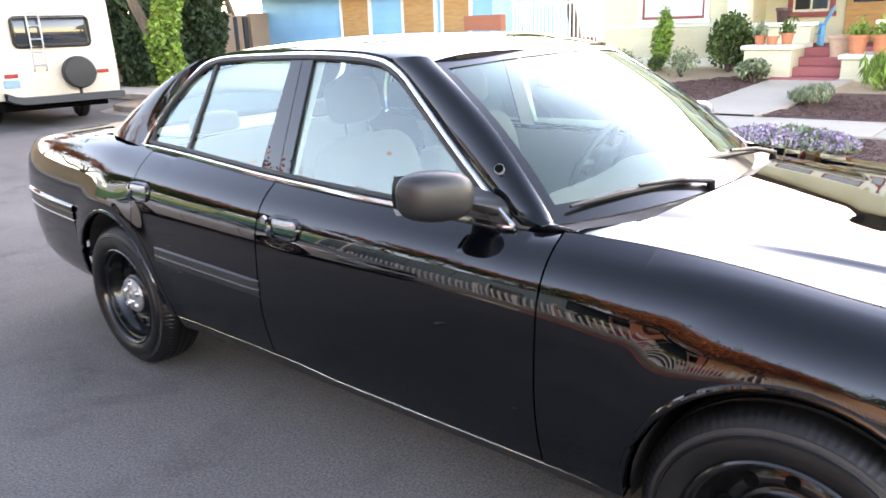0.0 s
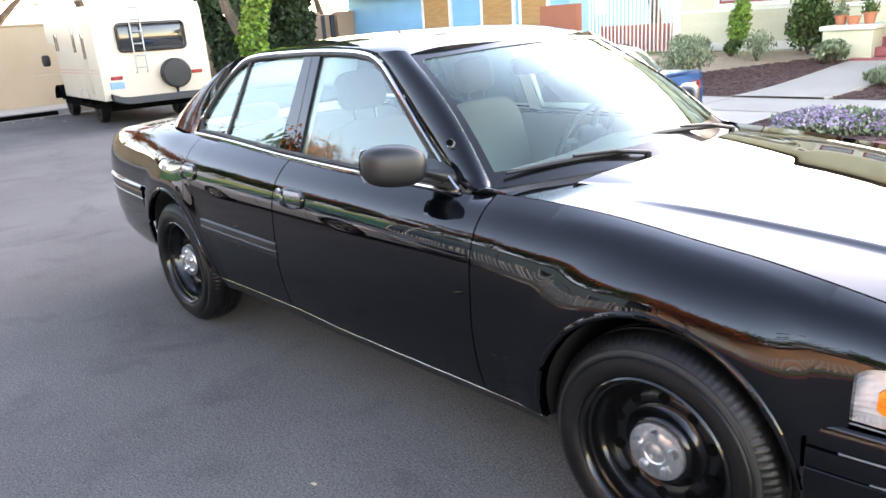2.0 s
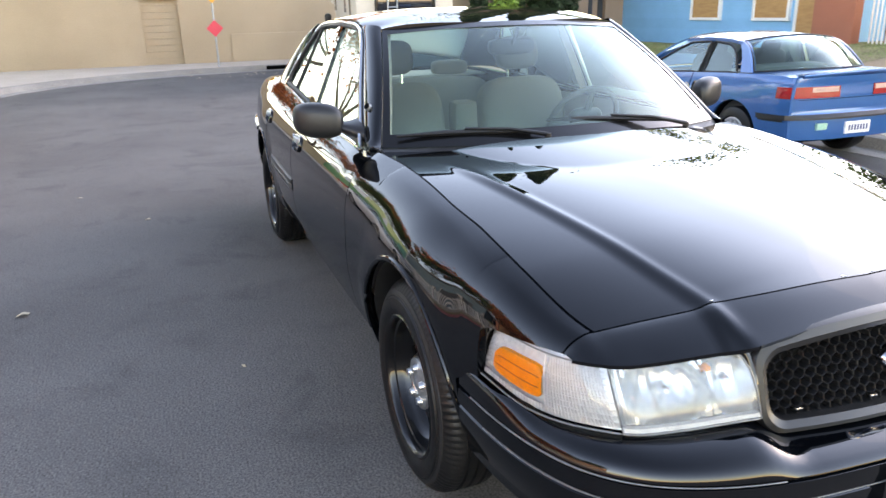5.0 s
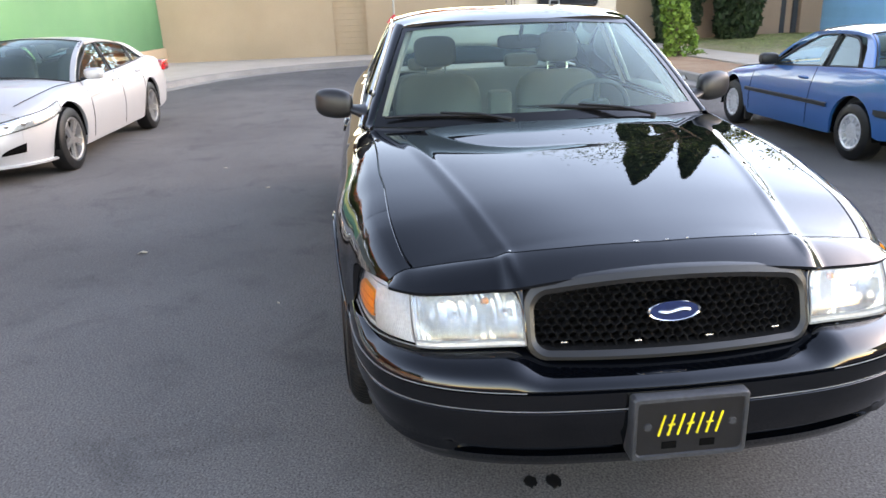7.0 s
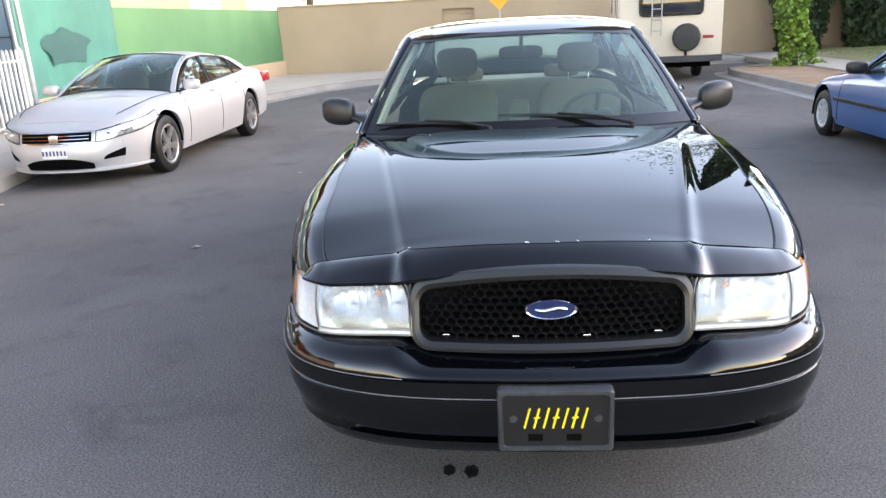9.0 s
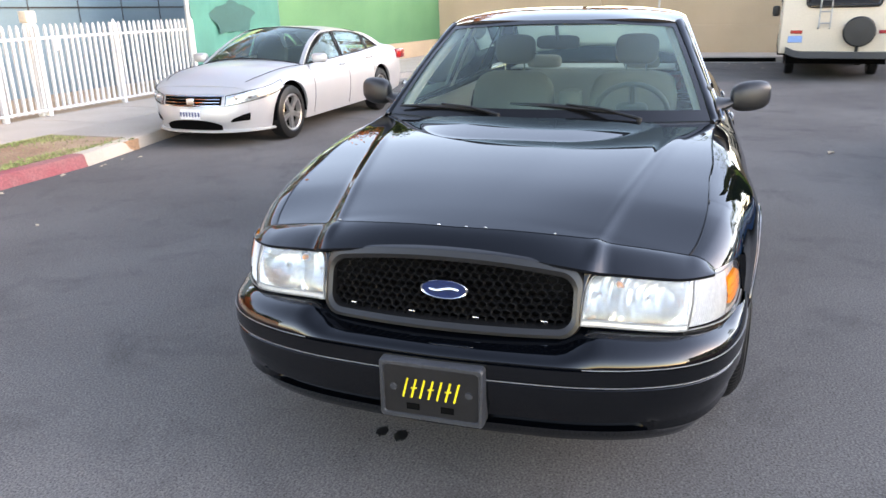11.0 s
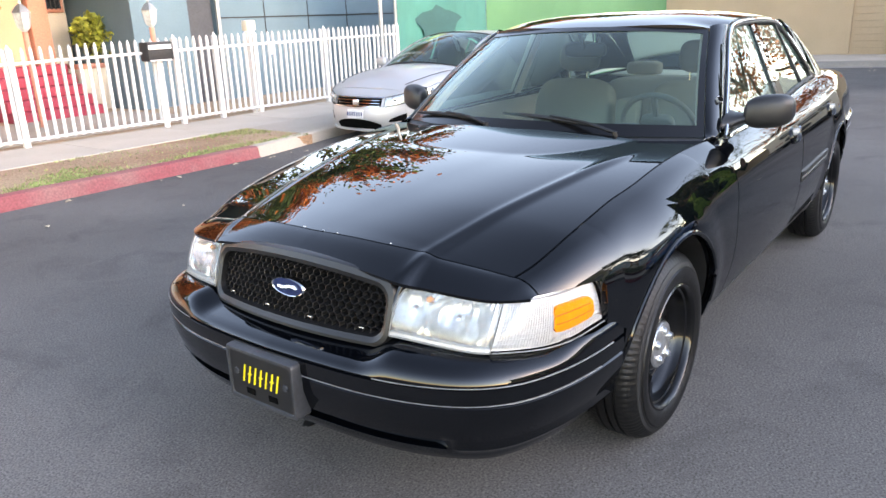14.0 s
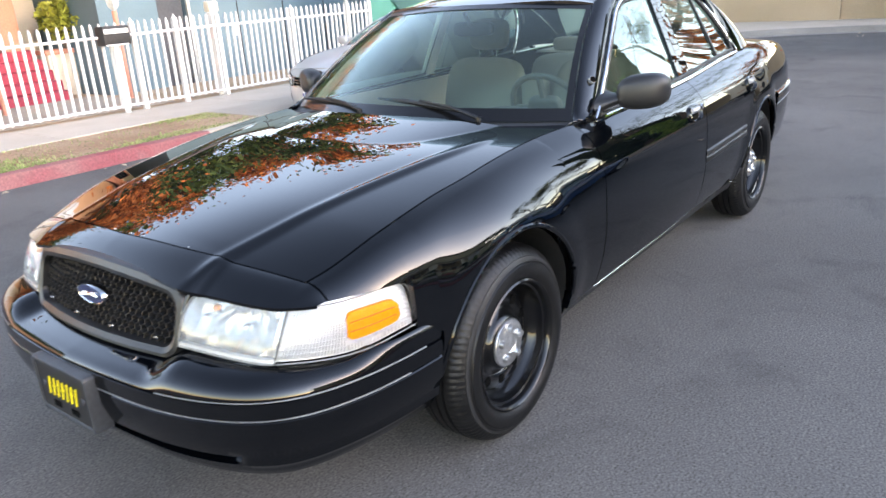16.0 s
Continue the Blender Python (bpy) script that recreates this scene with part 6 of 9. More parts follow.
    loop += [(0.688, 0.975), (0.694, 0.970), (0.695, c_zb(0.69) + 0.007), (0.688, c_zb(0.69) + 0.004)] + [(x, c_zb(x) + 0.003) for x in lin(0.66, -1.29, 30)]
    bm = B()
    tube(bm, [(x, s * (gs_y(x, z) + 0.006 + 0.010 * smooth(0.56, 0.66, x)), z) for x, z in loop], 0.0085, 8, closed=True)
    part("window_surround", bm, M["chrome"], car, "bright metal strip round the side windows")
    # window frames, black, on the doors
    def strip(x0, z0, x1, z1, wa, wb, n=8):
        rows = []
        for t in lin(0, 1, n):
            x, z = x0 + (x1 - x0) * t, z0 + (z1 - z0) * t
            w = wa + (wb - wa) * t
            rows.append([(x - w, s * (gs_y(x - w, z) - 0.012), z), (x - w, s * (gs_y(x - w, z) + 0.002), z), (x + w, s * (gs_y(x + w, z) + 0.002), z), (x + w, s * (gs_y(x + w, z) - 0.012), z)])
        loft(bm, rows)
    bm = B()
    strip(-0.318, belt(-0.318), -0.345, 1.416, 0.028, 0.030)
    part("front_door_post", bm, M["black_paint"], front_door)
    bm = B()
    strip(-0.403, belt(-0.4), -0.410, 1.416, 0.053, 0.031)
    part("rear_door_post", bm, M["black_paint"], rear_door)
    bm = B()
    strip(-0.972, belt(-0.972), -0.962, 1.400, 0.010, 0.010)
    part("quarter_light_bar", bm, M["black_trim"], rear_door)
    # inner black edging
    bm = B()
    inner = [(x, c_zt(x) - 0.016) for x in lin(-1.27, -1.0, 12)] + [(x, c_zt(x) - 0.014) for x in lin(-0.95, 0.0, 16)] + [(x - 0.012, c_zt(x) - 0.012) for x in lin(0.05, 0.63, 16)] + [(x, belt(x) + 0.008) for x in lin(0.60, -1.27, 30)]
    tube(bm, [(x, s * (gs_y(x, z) - 0.002), z) for x, z in inner], 0.0105, 8, closed=True)
    part("window_seal", bm, M["black_trim"], car)
    # panes
    for nm, own, x0, x1 in (("front_window", front_door, -0.33, 0.66), ("rear_window", rear_door, -0.965, -0.38), ("quarter_window", rear_door, -1.30, -0.968)):
        bm = B()
        rows = []
        for x in lin(x0, x1, 22):
            rows.append([(x, s * (pane_y(x, z) - 0.010), z) for z in lin(belt(x) - 0.02, max(belt(x), c_zt(x) - 0.004), 9)])
        loft(bm, rows)
        outward(bm, (-0.3, 0, 1.1))
        part(nm, bm, M["side_glass"], own, "tinted greenish side glass").visible_shadow = False
    # mirror
    bm = B()
    cx, cy, cz = 0.512, s * 0.958, 1.062
    rows = []
    for i in range(15):
        a = math.pi * (i / 14 - 0.5)
        ca, sa = max(1e-3, math.cos(a)) ** 0.55, math.copysign(abs(math.sin(a)) ** 0.85, math.sin(a))
        row = []
        for j in range(24):
            b = 2 * math.pi * j / 24
            cb, sb = math.cos(b), math.sin(b)
            px = 0.068 * ca * math.copysign(abs(cb) ** 0.75, cb)
            pz = 0.071 * ca * math.copysign(abs(sb) ** 0.65, sb)
            if cb < 0:
                px *= 0.72
            row.append((cx + px - 0.035 * sa, cy + s * 0.092 * sa, cz + pz + 0.006 * sa))
        rows.append(row)
    loft(bm, rows, closed_v=True)
    mir = part("door_mirror", bm, M["satin_trim"], front_door, "satin black plastic door mirror housing")
    bm = B()
    rows = []
    for t in lin(0, 1, 6):
        w = 1 - 0.5 * t ** 0.7
        px, py, pz = 0.580 - 0.04 * t, s * (0.800 + 0.09 * t), 1.019 + 0.018 * t
        rows.append([(px + 0.086 * w * math.copysign(abs(math.cos(2 * math.pi * j / 16)) ** 0.8, math.cos(2 * math.pi * j / 16)), py, pz + 0.036 * w * math.sin(2 * math.pi * j / 16) - 0.25 * 0.098 * w * math.cos(2 * math.pi * j / 16) * (1 - t)) for j in range(16)])
    loft(bm, rows, closed_v=True)
    part("mirror_foot", bm, M["satin_trim"], mir)
    bm = B()
    rows = [[(x, s * (gs_y(x, z) + 0.004), z) for z in lin(belt(x) - 0.006, max(belt(x) + 0.002, min(c_zt(x) - 0.008, 1.12 - 0.0 * x)), 5)] for x in lin(0.50, 0.675, 8)]
    loft(bm, rows)
    part("mirror_sail", bm, M["black_trim"], mir)
    bm = B()
    rows = [[(cx - 0.052 - 0.035 * a, cy + s * 0.080 * a * math.sqrt(max(0, 1 - 0.4 * b * b)), cz + 0.058 * b) for a in (-0.95, -0.5, 0, 0.5, 0.95)] for b in lin(-0.95, 0.95, 6)]
    loft(bm, rows)
    part("mirror_glass", bm, M["mirror"], mir, "silvered mirror glass")

# rear window
bm = B()
rows = []
for t in lin(0, 1, 10):
    rows.append([(-1.035 - 0.80 * t - 0.06 * (1 - v * v), (0.562 + 0.085 * t) * v, 1.402 - 0.345 * t ** 1.15 + 0.02 * math.sin(math.pi * t) + (0.028 - 0.012 * t) * (1 - v * v)) for v in lin(-1, 1, 15)])
loft(bm, rows)
outward(bm, (-0.5, 0, 0.9))
part("rear_screen", bm, M["side_glass"], car, "tinted rear screen glass").visible_shadow = False

# bonnet
c_hr = curve1([(0.0, 1.060), (0.3, 1.035), (0.55, 0.98), (0.70, 0.905), (0.78, 0.845)])
c_hf = curve1([(0.0, 2.262), (0.25, 2.248), (0.43, 2.216), (0.60, 2.174), (0.70, 2.148), (0.735, 2.138)])


c_hc = curve1([(0.8, 0.997), (1.06, 0.986), (1.2, 0.978), (1.45, 0.958), (1.8, 0.917), (2.1, 0.872), (2.3, 0.838)])


def bonnet_z(x, y):
    hw = side_y(x, c_zb(x))
    ze = c_zb(x)
    q = min(1.0, abs(y) / hw)
    rise = c_hc(x) - ze
    z = ze + rise * (1 - q ** 2.2)
    cr = 0.435 + 0.195 * (2.25 - x)
    fade = smooth(1.05, 1.45, x)
    dd = abs(y) - cr
    z += fade * (0.0055 * smooth(0.026, -0.026, dd) * smooth(-0.42, -0.05, dd) + 0.0034 * math.exp(-((dd + 0.016) / 0.018) ** 2))
    xk = 1.38 - 0.33 * (abs(y) / 0.54) ** 4
    t = xk - x
    if t > -0.016:
        z += 0.075 * ((t + 0.016) ** 2 / 0.064 if t < 0.016 else t)
    return z


def bonnet_pt(u, v, lift=0.0):
    ax = abs(v)
    y = v * 0.776
    for _ in range(3):
        xa, xb = c_hr(min(abs(y), 0.775)), c_hf(min(abs(y), 0.735))
        x = xa + (xb - xa) * u
        y = v * (side_y(x, c_zb(x)) - 0.007)
    return Vector((x, y, bonnet_z(x, y) + lift))


bm = B()
hv = lin(-1, 1, 161)
loft(bm, [[bonnet_pt(u, v) for v in hv] for u in lin(0, 1, 110)])
rim(bm, (0, 0, -0.022))
outward(bm, (1.5, 0, 0))
part("bonnet", bm, M["black_paint"], car, "glossy black bonnet with two long creases")

# chipped paint along the bonnet's front edge
for y, w in ((-0.415, 0.004), (-0.06, 0.0055), (0.03, 0.004), (0.09, 0.0035), (0.30, 0.003)):
    bm = B()
    x = c_hf(abs(y)) - 0.006
    chip_z = bonnet_z(x, y) + 0.0004
    prism(bm, [(x + w * 0.7 * math.cos(a), y + w * 1.3 * math.sin(a + 0.4)) for a in (0.0, 1.1, 2.0, 3.3, 4.4, 5.4)], chip_z - 0.002, chip_z + 0.0006)
    part("paint_chip", bm, M["chip"], car)

# cowl under the windscreen
bm = B()
rows = []
for v in lin(-1, 1, 31):
    a = ws_pt(0, v)
    y = v * 0.775
    b = Vector((c_hr(min(abs(y), 0.775)) - 0.004, y, 0))
    b.z = bonnet_z(b.x, y) - 0.012
    rows.append([a + Vector((-0.03, 0, 0.006)), a + Vector((0.012, 0, -0.004)), a.lerp(b, 0.5) + Vector((0, 0, -0.008)), b, b + Vector((0.05, 0, -0.03))])
loft(bm, rows)
part("cowl", bm, M["black_trim"], car, "black plastic cowl below the windscreen")

# boot lid and tail
bm = B()
rows = []
for x in lin(-1.86, -2.71, 18):
    hw = side_y(x, c_zb(x)) - 0.004
    ze = c_zb(x)
    rows.append([(x, v * hw, ze + 0.03 * (1 - abs(v) ** 2.4) - 0.25 * max(0, -2.62 - x) ** 1.5) for v in lin(-1, 1, 31)])
x = -2.745
rows.append([(-2.765, v * 0.72, 0.86) for v in lin(-1, 1, 31)])
rows.append([(-2.775, v * 0.72, 0.72) for v in lin(-1, 1, 31)])
loft(bm, rows)
rim(bm, (0, 0, -0.02))
part("boot_lid", bm, M["black_paint"], car)
bm = B()
rows = []
for x in lin(-1.88, -1.78, 4):
    rows.append([(x, v * 0.70, c_zb(x) + 0.022) for v in lin(-1, 1, 9)])
loft(bm, rows)
part("rear_deck", bm, M["black_paint"], car)
for s in (-1, 1):
    bm = B()
    box(bm, -2.782, -2.70, s * 0.58 - 0.10, s * 0.58 + 0.08, 0.75, 0.89, 0.02)
    part("tail_lamp", bm, M["rear_red"], car, "red tail lamp")


def bumper(plan, prof, n=90):
    rows = []
    for y, x, nx, ny in plan:
        rows.append([(x + nx * o, y + ny * o, z) for o, z in prof(y)])
    return rows


half = plan_line([(2.522, 0.0), (2.515, 0.2), (2.497, 0.40), (2.455, 0.57), (2.387, 0.705), (2.290, 0.796), (2.155, 0.853), (2.0, 0.884), (1.845, 0.897)], 8)
line = [Vector((p.x, -p.y)) for p in half[:0:-1]] + half
front_plan = []
for i, p in enumerate(line):
    a, b = line[max(i - 1, 0)], line[min(i + 1, len(line) - 1)]
    t = (b - a).normalized()
    front_plan.append((p.y, p.x, t.y, -t.x))


def front_prof(y):
    """Offsets and heights down the front bumper; hollowed below the grille, full below the lamps."""
    q = smooth(0.47, 0.35, abs(y))
    w = smooth(0.72, 0.88, abs(y))
    drop = 0.012 * smooth(0.42, 0.72, abs(y)) + 0.008 * w
    lamp_side = ((-0.140, 0.606, 1.0), (-0.105, 0.604, 1.0), (-0.078, 0.600, 1.0), (-0.052, 0.593, 0.9), (-0.030, 0.581, 0.7), (-0.013, 0.565, 0.45), (-0.003, 0.548, 0.2), (0.0, 0.532, 0.0))
    middle = ((-0.140, 0.576), (-0.115, 0.572), (-0.090, 0.565), (-0.064, 0.559), (-0.040, 0.554), (-0.019, 0.548), (-0.005, 0.540), (0.0, 0.532))
    flat = 1 - 0.9 * smooth(0.84, 0.885, abs(y))      # upright where it meets the wing
    upper = [(a[0] * flat + (b[0] - a[0]) * q, a[1] - drop * a[2] + (b[1] - a[1] + drop * a[2]) * q) for a, b in zip(lamp_side, middle)]
    g = smooth(0.66, 0.58, abs(y))     # lower air slot
    return upper + [
            (-0.006, 0.529), (-0.006, 0.524), (0.002, 0.521), (0.004, 0.50), (0.003, 0.478), (-0.005, 0.474), (-0.005, 0.469), (0.001, 0.464), (0.0, 0.42 + 0.006 * w), (-0.014, 0.372 + 0.008 * w), (-0.022, 0.350 + 0.009 * w), (-0.023 - 0.035 * g, 0.346 + 0.010 * w), (-0.026 - 0.035 * g, 0.318 + 0.010 * w), (-0.036, 0.313 + 0.010 * w), (-0.048, 0.292 + 0.010 * w), (-0.062, 0.268 + 0.010 * w), (-0.087, 0.252 + 0.010 * w), (-0.16, 0.246 + 0.010 * w)]


bm = B()
loft(bm, bumper(front_plan, front_prof))
outward(bm, (1.8, 0, 0.4))
part("front_bumper", bm, M["black_paint"], car, "black front bumper cover with two grooves", sharp=50)
# bright lines in the grooves
for s in (-1, 1):
    for nm, z, y0, y1, o in (("upper_line", 0.5265, 0.42, 0.893, 0.001), ("lower_line", 0.4715, 0.0, 0.888, 0.0)):
        pts = [(x + nx * o, y + ny * o, z) for y, x, nx, ny in front_plan if y0 <= s * y <= y1]
        bm = B()
        tube(bm, pts, [0.0016 + 0.0010 * smooth(0.70, 0.85, abs(p[1])) for p in pts], 6)
        part("bumper_line", bm, M["line_grey"], car)
def wing_front_z(ay):
    """Height at which the wing's front edge stands at half width ay."""
    a, b = 0.62, c_zb(2.148)
    for _ in range(24):
        m = 0.5 * (a + b)
        a, b = (m, b) if side_y(2.148, m) > ay else (a, m)
    return a


# nose panel between bonnet, grille and lamps
bm = B()
rows = []
y_end = side_y(2.148, lamp_top_z(2.148) + 0.003) - 0.001
for y in lin(-y_end, y_end, 121):
    ay = abs(y)
    xh = c_hf(min(ay, 0.70))
    zh = min(bonnet_z(xh, min(ay, 0.70)), wing_front_z(ay) if ay > 0.70 else 9.0)
    q = smooth(0.47, 0.40, ay)
    xl, zl = lamp_top_at(max(ay, 0.42))
    xe = 2.352 * q + (1 - q) * max(xl + 0.001, xh + 0.001)
    ze = (0.752 + 0.045 * (1 - (ay / 0.55) ** 2)) * q + (zl + 0.004) * (1 - q)
    cr = 0.007 * math.exp(-((ay - 0.432) / 0.018) ** 2)
    bow = 0.004 * (1 - q) * smooth(0.74, 0.6, ay)
    rows.append([(xh + 0.006, y, zh - 0.02), (xh + 0.005, y, zh - 0.001)] + [(xh + 0.005 + (xe - xh) * t, y, zh - 0.001 + (ze - zh) * (0.55 * t + 0.45 * t * t) + (cr + bow) * math.sin(math.pi * min(t, 0.98)) ** 0.5) for t in (0.12, 0.25, 0.4, 0.55, 0.7, 0.85, 1.0)] + [(xe + 0.003, y, ze - 0.010), (xe - 0.03, y, ze - 0.02)])
loft(bm, rows)
outward(bm, (1.9, 0, 0.4))
part("nose_panel", bm, M["black_paint"], car)


# painted cheeks between the grille and the lamps
for s in (-1, 1):
    bm = B()
    rows = []
    for t in lin(0, 1.0, 12):
        i0 = 1.0 * t + 2.4 * t ** 7
        q = Vector(lamp_pt(i0 + 0.25, t, 0.006))
        a = Vector((2.372 - 0.30 * (q.z - 0.60), 0.392, q.z))
        rows.append([(p.x, s * p.y, p.z) for p in [a.lerp(q, k) + Vector((0.012 * math.sin(math.pi * k), 0, 0)) for k in lin(0, 1, 7)]])
    loft(bm, rows)
    outward(bm, (1.9, 0, 0.6))
    part("lamp_cheek", bm, M["black_paint"], car)


# grille: surround, honeycomb, badge
def rrect(w, z0, z1, r, crown, n=9):
    pts = []
    for cxn, czn, a0 in ((w - r, z1 - r, 0), (-w + r, z1 - r, 90), (-w + r, z0 + r, 180), (w - r, z0 + r, 270)):
        for i in range(n):
            a = radians(a0 + 90 * i / (n - 1))
            pts.append((cxn + r * math.cos(a), czn + r * math.sin(a)))
    out = []
    for i, p in enumerate(pts):
        q = pts[(i + 1) % len(pts)]
        m = 1 if i % n != n - 1 else (16 if (i // n) % 2 == 0 else 4)
        for k in range(m):
            out.append((p[0] + (q[0] - p[0]) * k / m, p[1] + (q[1] - p[1]) * k / m))
    return [(y, z + crown * (1 - (y / w) ** 2) * (z - z0) / (z1 - z0)) for y, z in out]


def grille_x(y, z):
    return 2.418 - 0.30 * (z - 0.60) - 0.26 * y * y


bm = B()
rows = []
for w, z0, z1, r, o in ((0.407, 0.570, 0.772, 0.055, -0.03), (0.407, 0.570, 0.772, 0.055, 0.004), (0.402, 0.574, 0.768, 0.052, 0.013), (0.390, 0.584, 0.752, 0.047, 0.017), (0.378, 0.598, 0.738, 0.040, 0.010), (0.373, 0.602, 0.734, 0.037, -0.03)):
    rows.append([(grille_x(y, z) + o, y, z) for y, z in rrect(w, z0, z1, r, 0.034)])
loft(bm, rows, closed_v=True)
grille = part("grille", bm, M["grille_trim"], car, "satin black grille surround")
bm = B()
p = 0.0285
hr = p / math.sqrt(3)
for iz in range(10):
    for iy in range(-16, 17):
        hy = iy * p + (p / 2 if iz % 2 else 0)
        hz = 0.608 + iz * hr * 1.5 * 0.80
        top = 0.734 + 0.034 * (1 - (hy / 0.373) ** 2)
        if abs(hy) > 0.376 or hz > top + 0.006 or hz < 0.600 or (abs(hy) > 0.35 and not 0.625 < hz < 0.72):
            continue
        o, i_, bk = [], [], []
        for k in range(6):
            a = radians(60 * k + 30)
            yy, zz = math.cos(a), math.sin(a) * 0.80
            for lst, rr, dx in ((o, hr * 1.0, -0.003), (i_, hr * 0.88, 0.0), (bk, hr * 0.84, -0.022)):
                y1, z1 = hy + yy * rr, hz + zz * rr
                lst.append(bm.verts.new((grille_x(y1, z1) - 0.008 + dx, y1, z1)))
        for k in range(6):
            j = (k + 1) % 6
            bm.faces.new((o[k], o[j], i_[j], i_[k]))
            bm.faces.new((i_[k], i_[j], bk[j], bk[k]))
part("honeycomb", bm, M["grille_trim"], grille, "black honeycomb mesh")
bm = B()
box(bm, 2.30, 2.34, -0.39, 0.39, 0.58, 0.77)
part("grille_backing", bm, M["dark_gap"], grille)
for y in (-0.30, -0.10, 0.10, 0.30):
    bm = B()
    box(bm, 2.402 - 0.26 * y * y, 2.416 - 0.26 * y * y, y - 0.010, y + 0.010, 0.612, 0.618, 0.002)
    part("grille_clip", bm, M["brushed"], grille)
bm = B()
n = 40
rows = []
for sc, o in ((1.0, -0.012), (1.0, 0.006), (0.95, 0.011), (0.88, 0.009)):
    rows.append([(grille_x(0, 0.692) + 0.004 + o - 0.0 * k, 0.076 * sc * math.cos(2 * math.pi * k / n), 0.692 + 0.031 * sc * math.sin(2 * math.pi * k / n)) for k in range(n)])
loft(bm, rows, closed_v=True)
badge = part("badge", bm, M["chrome"], grille, "blue oval badge with a bright rim")
bm = B()
vs_ = [bm.verts.new((grille_x(0, 0.692) + 0.0135, 0.0672 * math.cos(2 * math.pi * k / n), 0.692 + 0.0275 * math.sin(2 * math.pi * k / n))) for k in range(n)]
bm.faces.new(vs_)
part("badge_field", bm, M["badge_blue"], badge)
bm = B()
tube(bm, [(grille_x(0, 0.692) + 0.0142, y, 0.692 + 0.004 * math.sin(y * 70)) for y in lin(-0.046, 0.046, 12)], [0.002] + [0.0062] * 10 + [0.002], 8)
part("badge_mark", bm, M["chrome"], badge)

# number plate holder, blank plate with plain marks
bm = B()
rows = []
for w, h, o in ((0.158, 0.094, -0.04), (0.158, 0.094, 0.012), (0.154, 0.090, 0.018), (0.146, 0.080, 0.018), (0.143, 0.077, 0.012)):
    rows.append([(2.535 + o, y, 0.423 + z) for y, z in rrect(w, -h, h, 0.012, 0.0, 5)])
vr = loft(bm, rows, closed_v=True)
holder = part("plate_holder", bm, M["plate_frame"], car, "faded grey plastic plate holder")
bm = B()
box(bm, 2.525, 2.548, -0.144, 0.144, 0.345, 0.501)
part("plate", bm, M["plate_black"], holder, "black plate with yellow hand-drawn marks")
for y in (-0.115, 0.115):
    bm = B()
    cyl(bm, (2.546, y, 0.43), (2.552, y, 0.43), 0.012, 0.010, 14)
    part("plate_boss", bm, M["plate_frame"], holder)
for y in (-0.055, 0.05):
    bm = B()
    box(bm, 2.546, 2.5505, y - 0.02, y + 0.02, 0.362, 0.382)
    part("plate_slot", bm, M["dark_gap"], holder)
for k, y in enumerate(lin(-0.078, 0.078, 7)):
    bm = B()
    sl = 0.014
    tube(bm, [(2.5495, y - sl * 0.5, 0.402), (2.5495, y, 0.43), (2.5495, y + sl * 0.6, 0.462)], 0.0032, 6)
    if k % 2:
        tube(bm, [(2.5495, y - 0.008, 0.432), (2.5495, y + 0.010, 0.434)], 0.0024, 6)
    part("plate_mark", bm, M["yellow_ink"], holder)

# lamps
NL = len(lamp_half)


def split(t):
    return 24.0 + 0.8 * t


def lamp_uv(nm, u, t, inset=0.0):
    m = split(t)
    i0 = 1.0 * t + 2.4 * t ** 7      # the inner edge leans and rounds off at the top
    i = i0 + u * (m - i0) if nm == "headlamp" else m + (NL - 1 - m) * u
    return lamp_pt(min(i, NL - 1.0), t, inset)


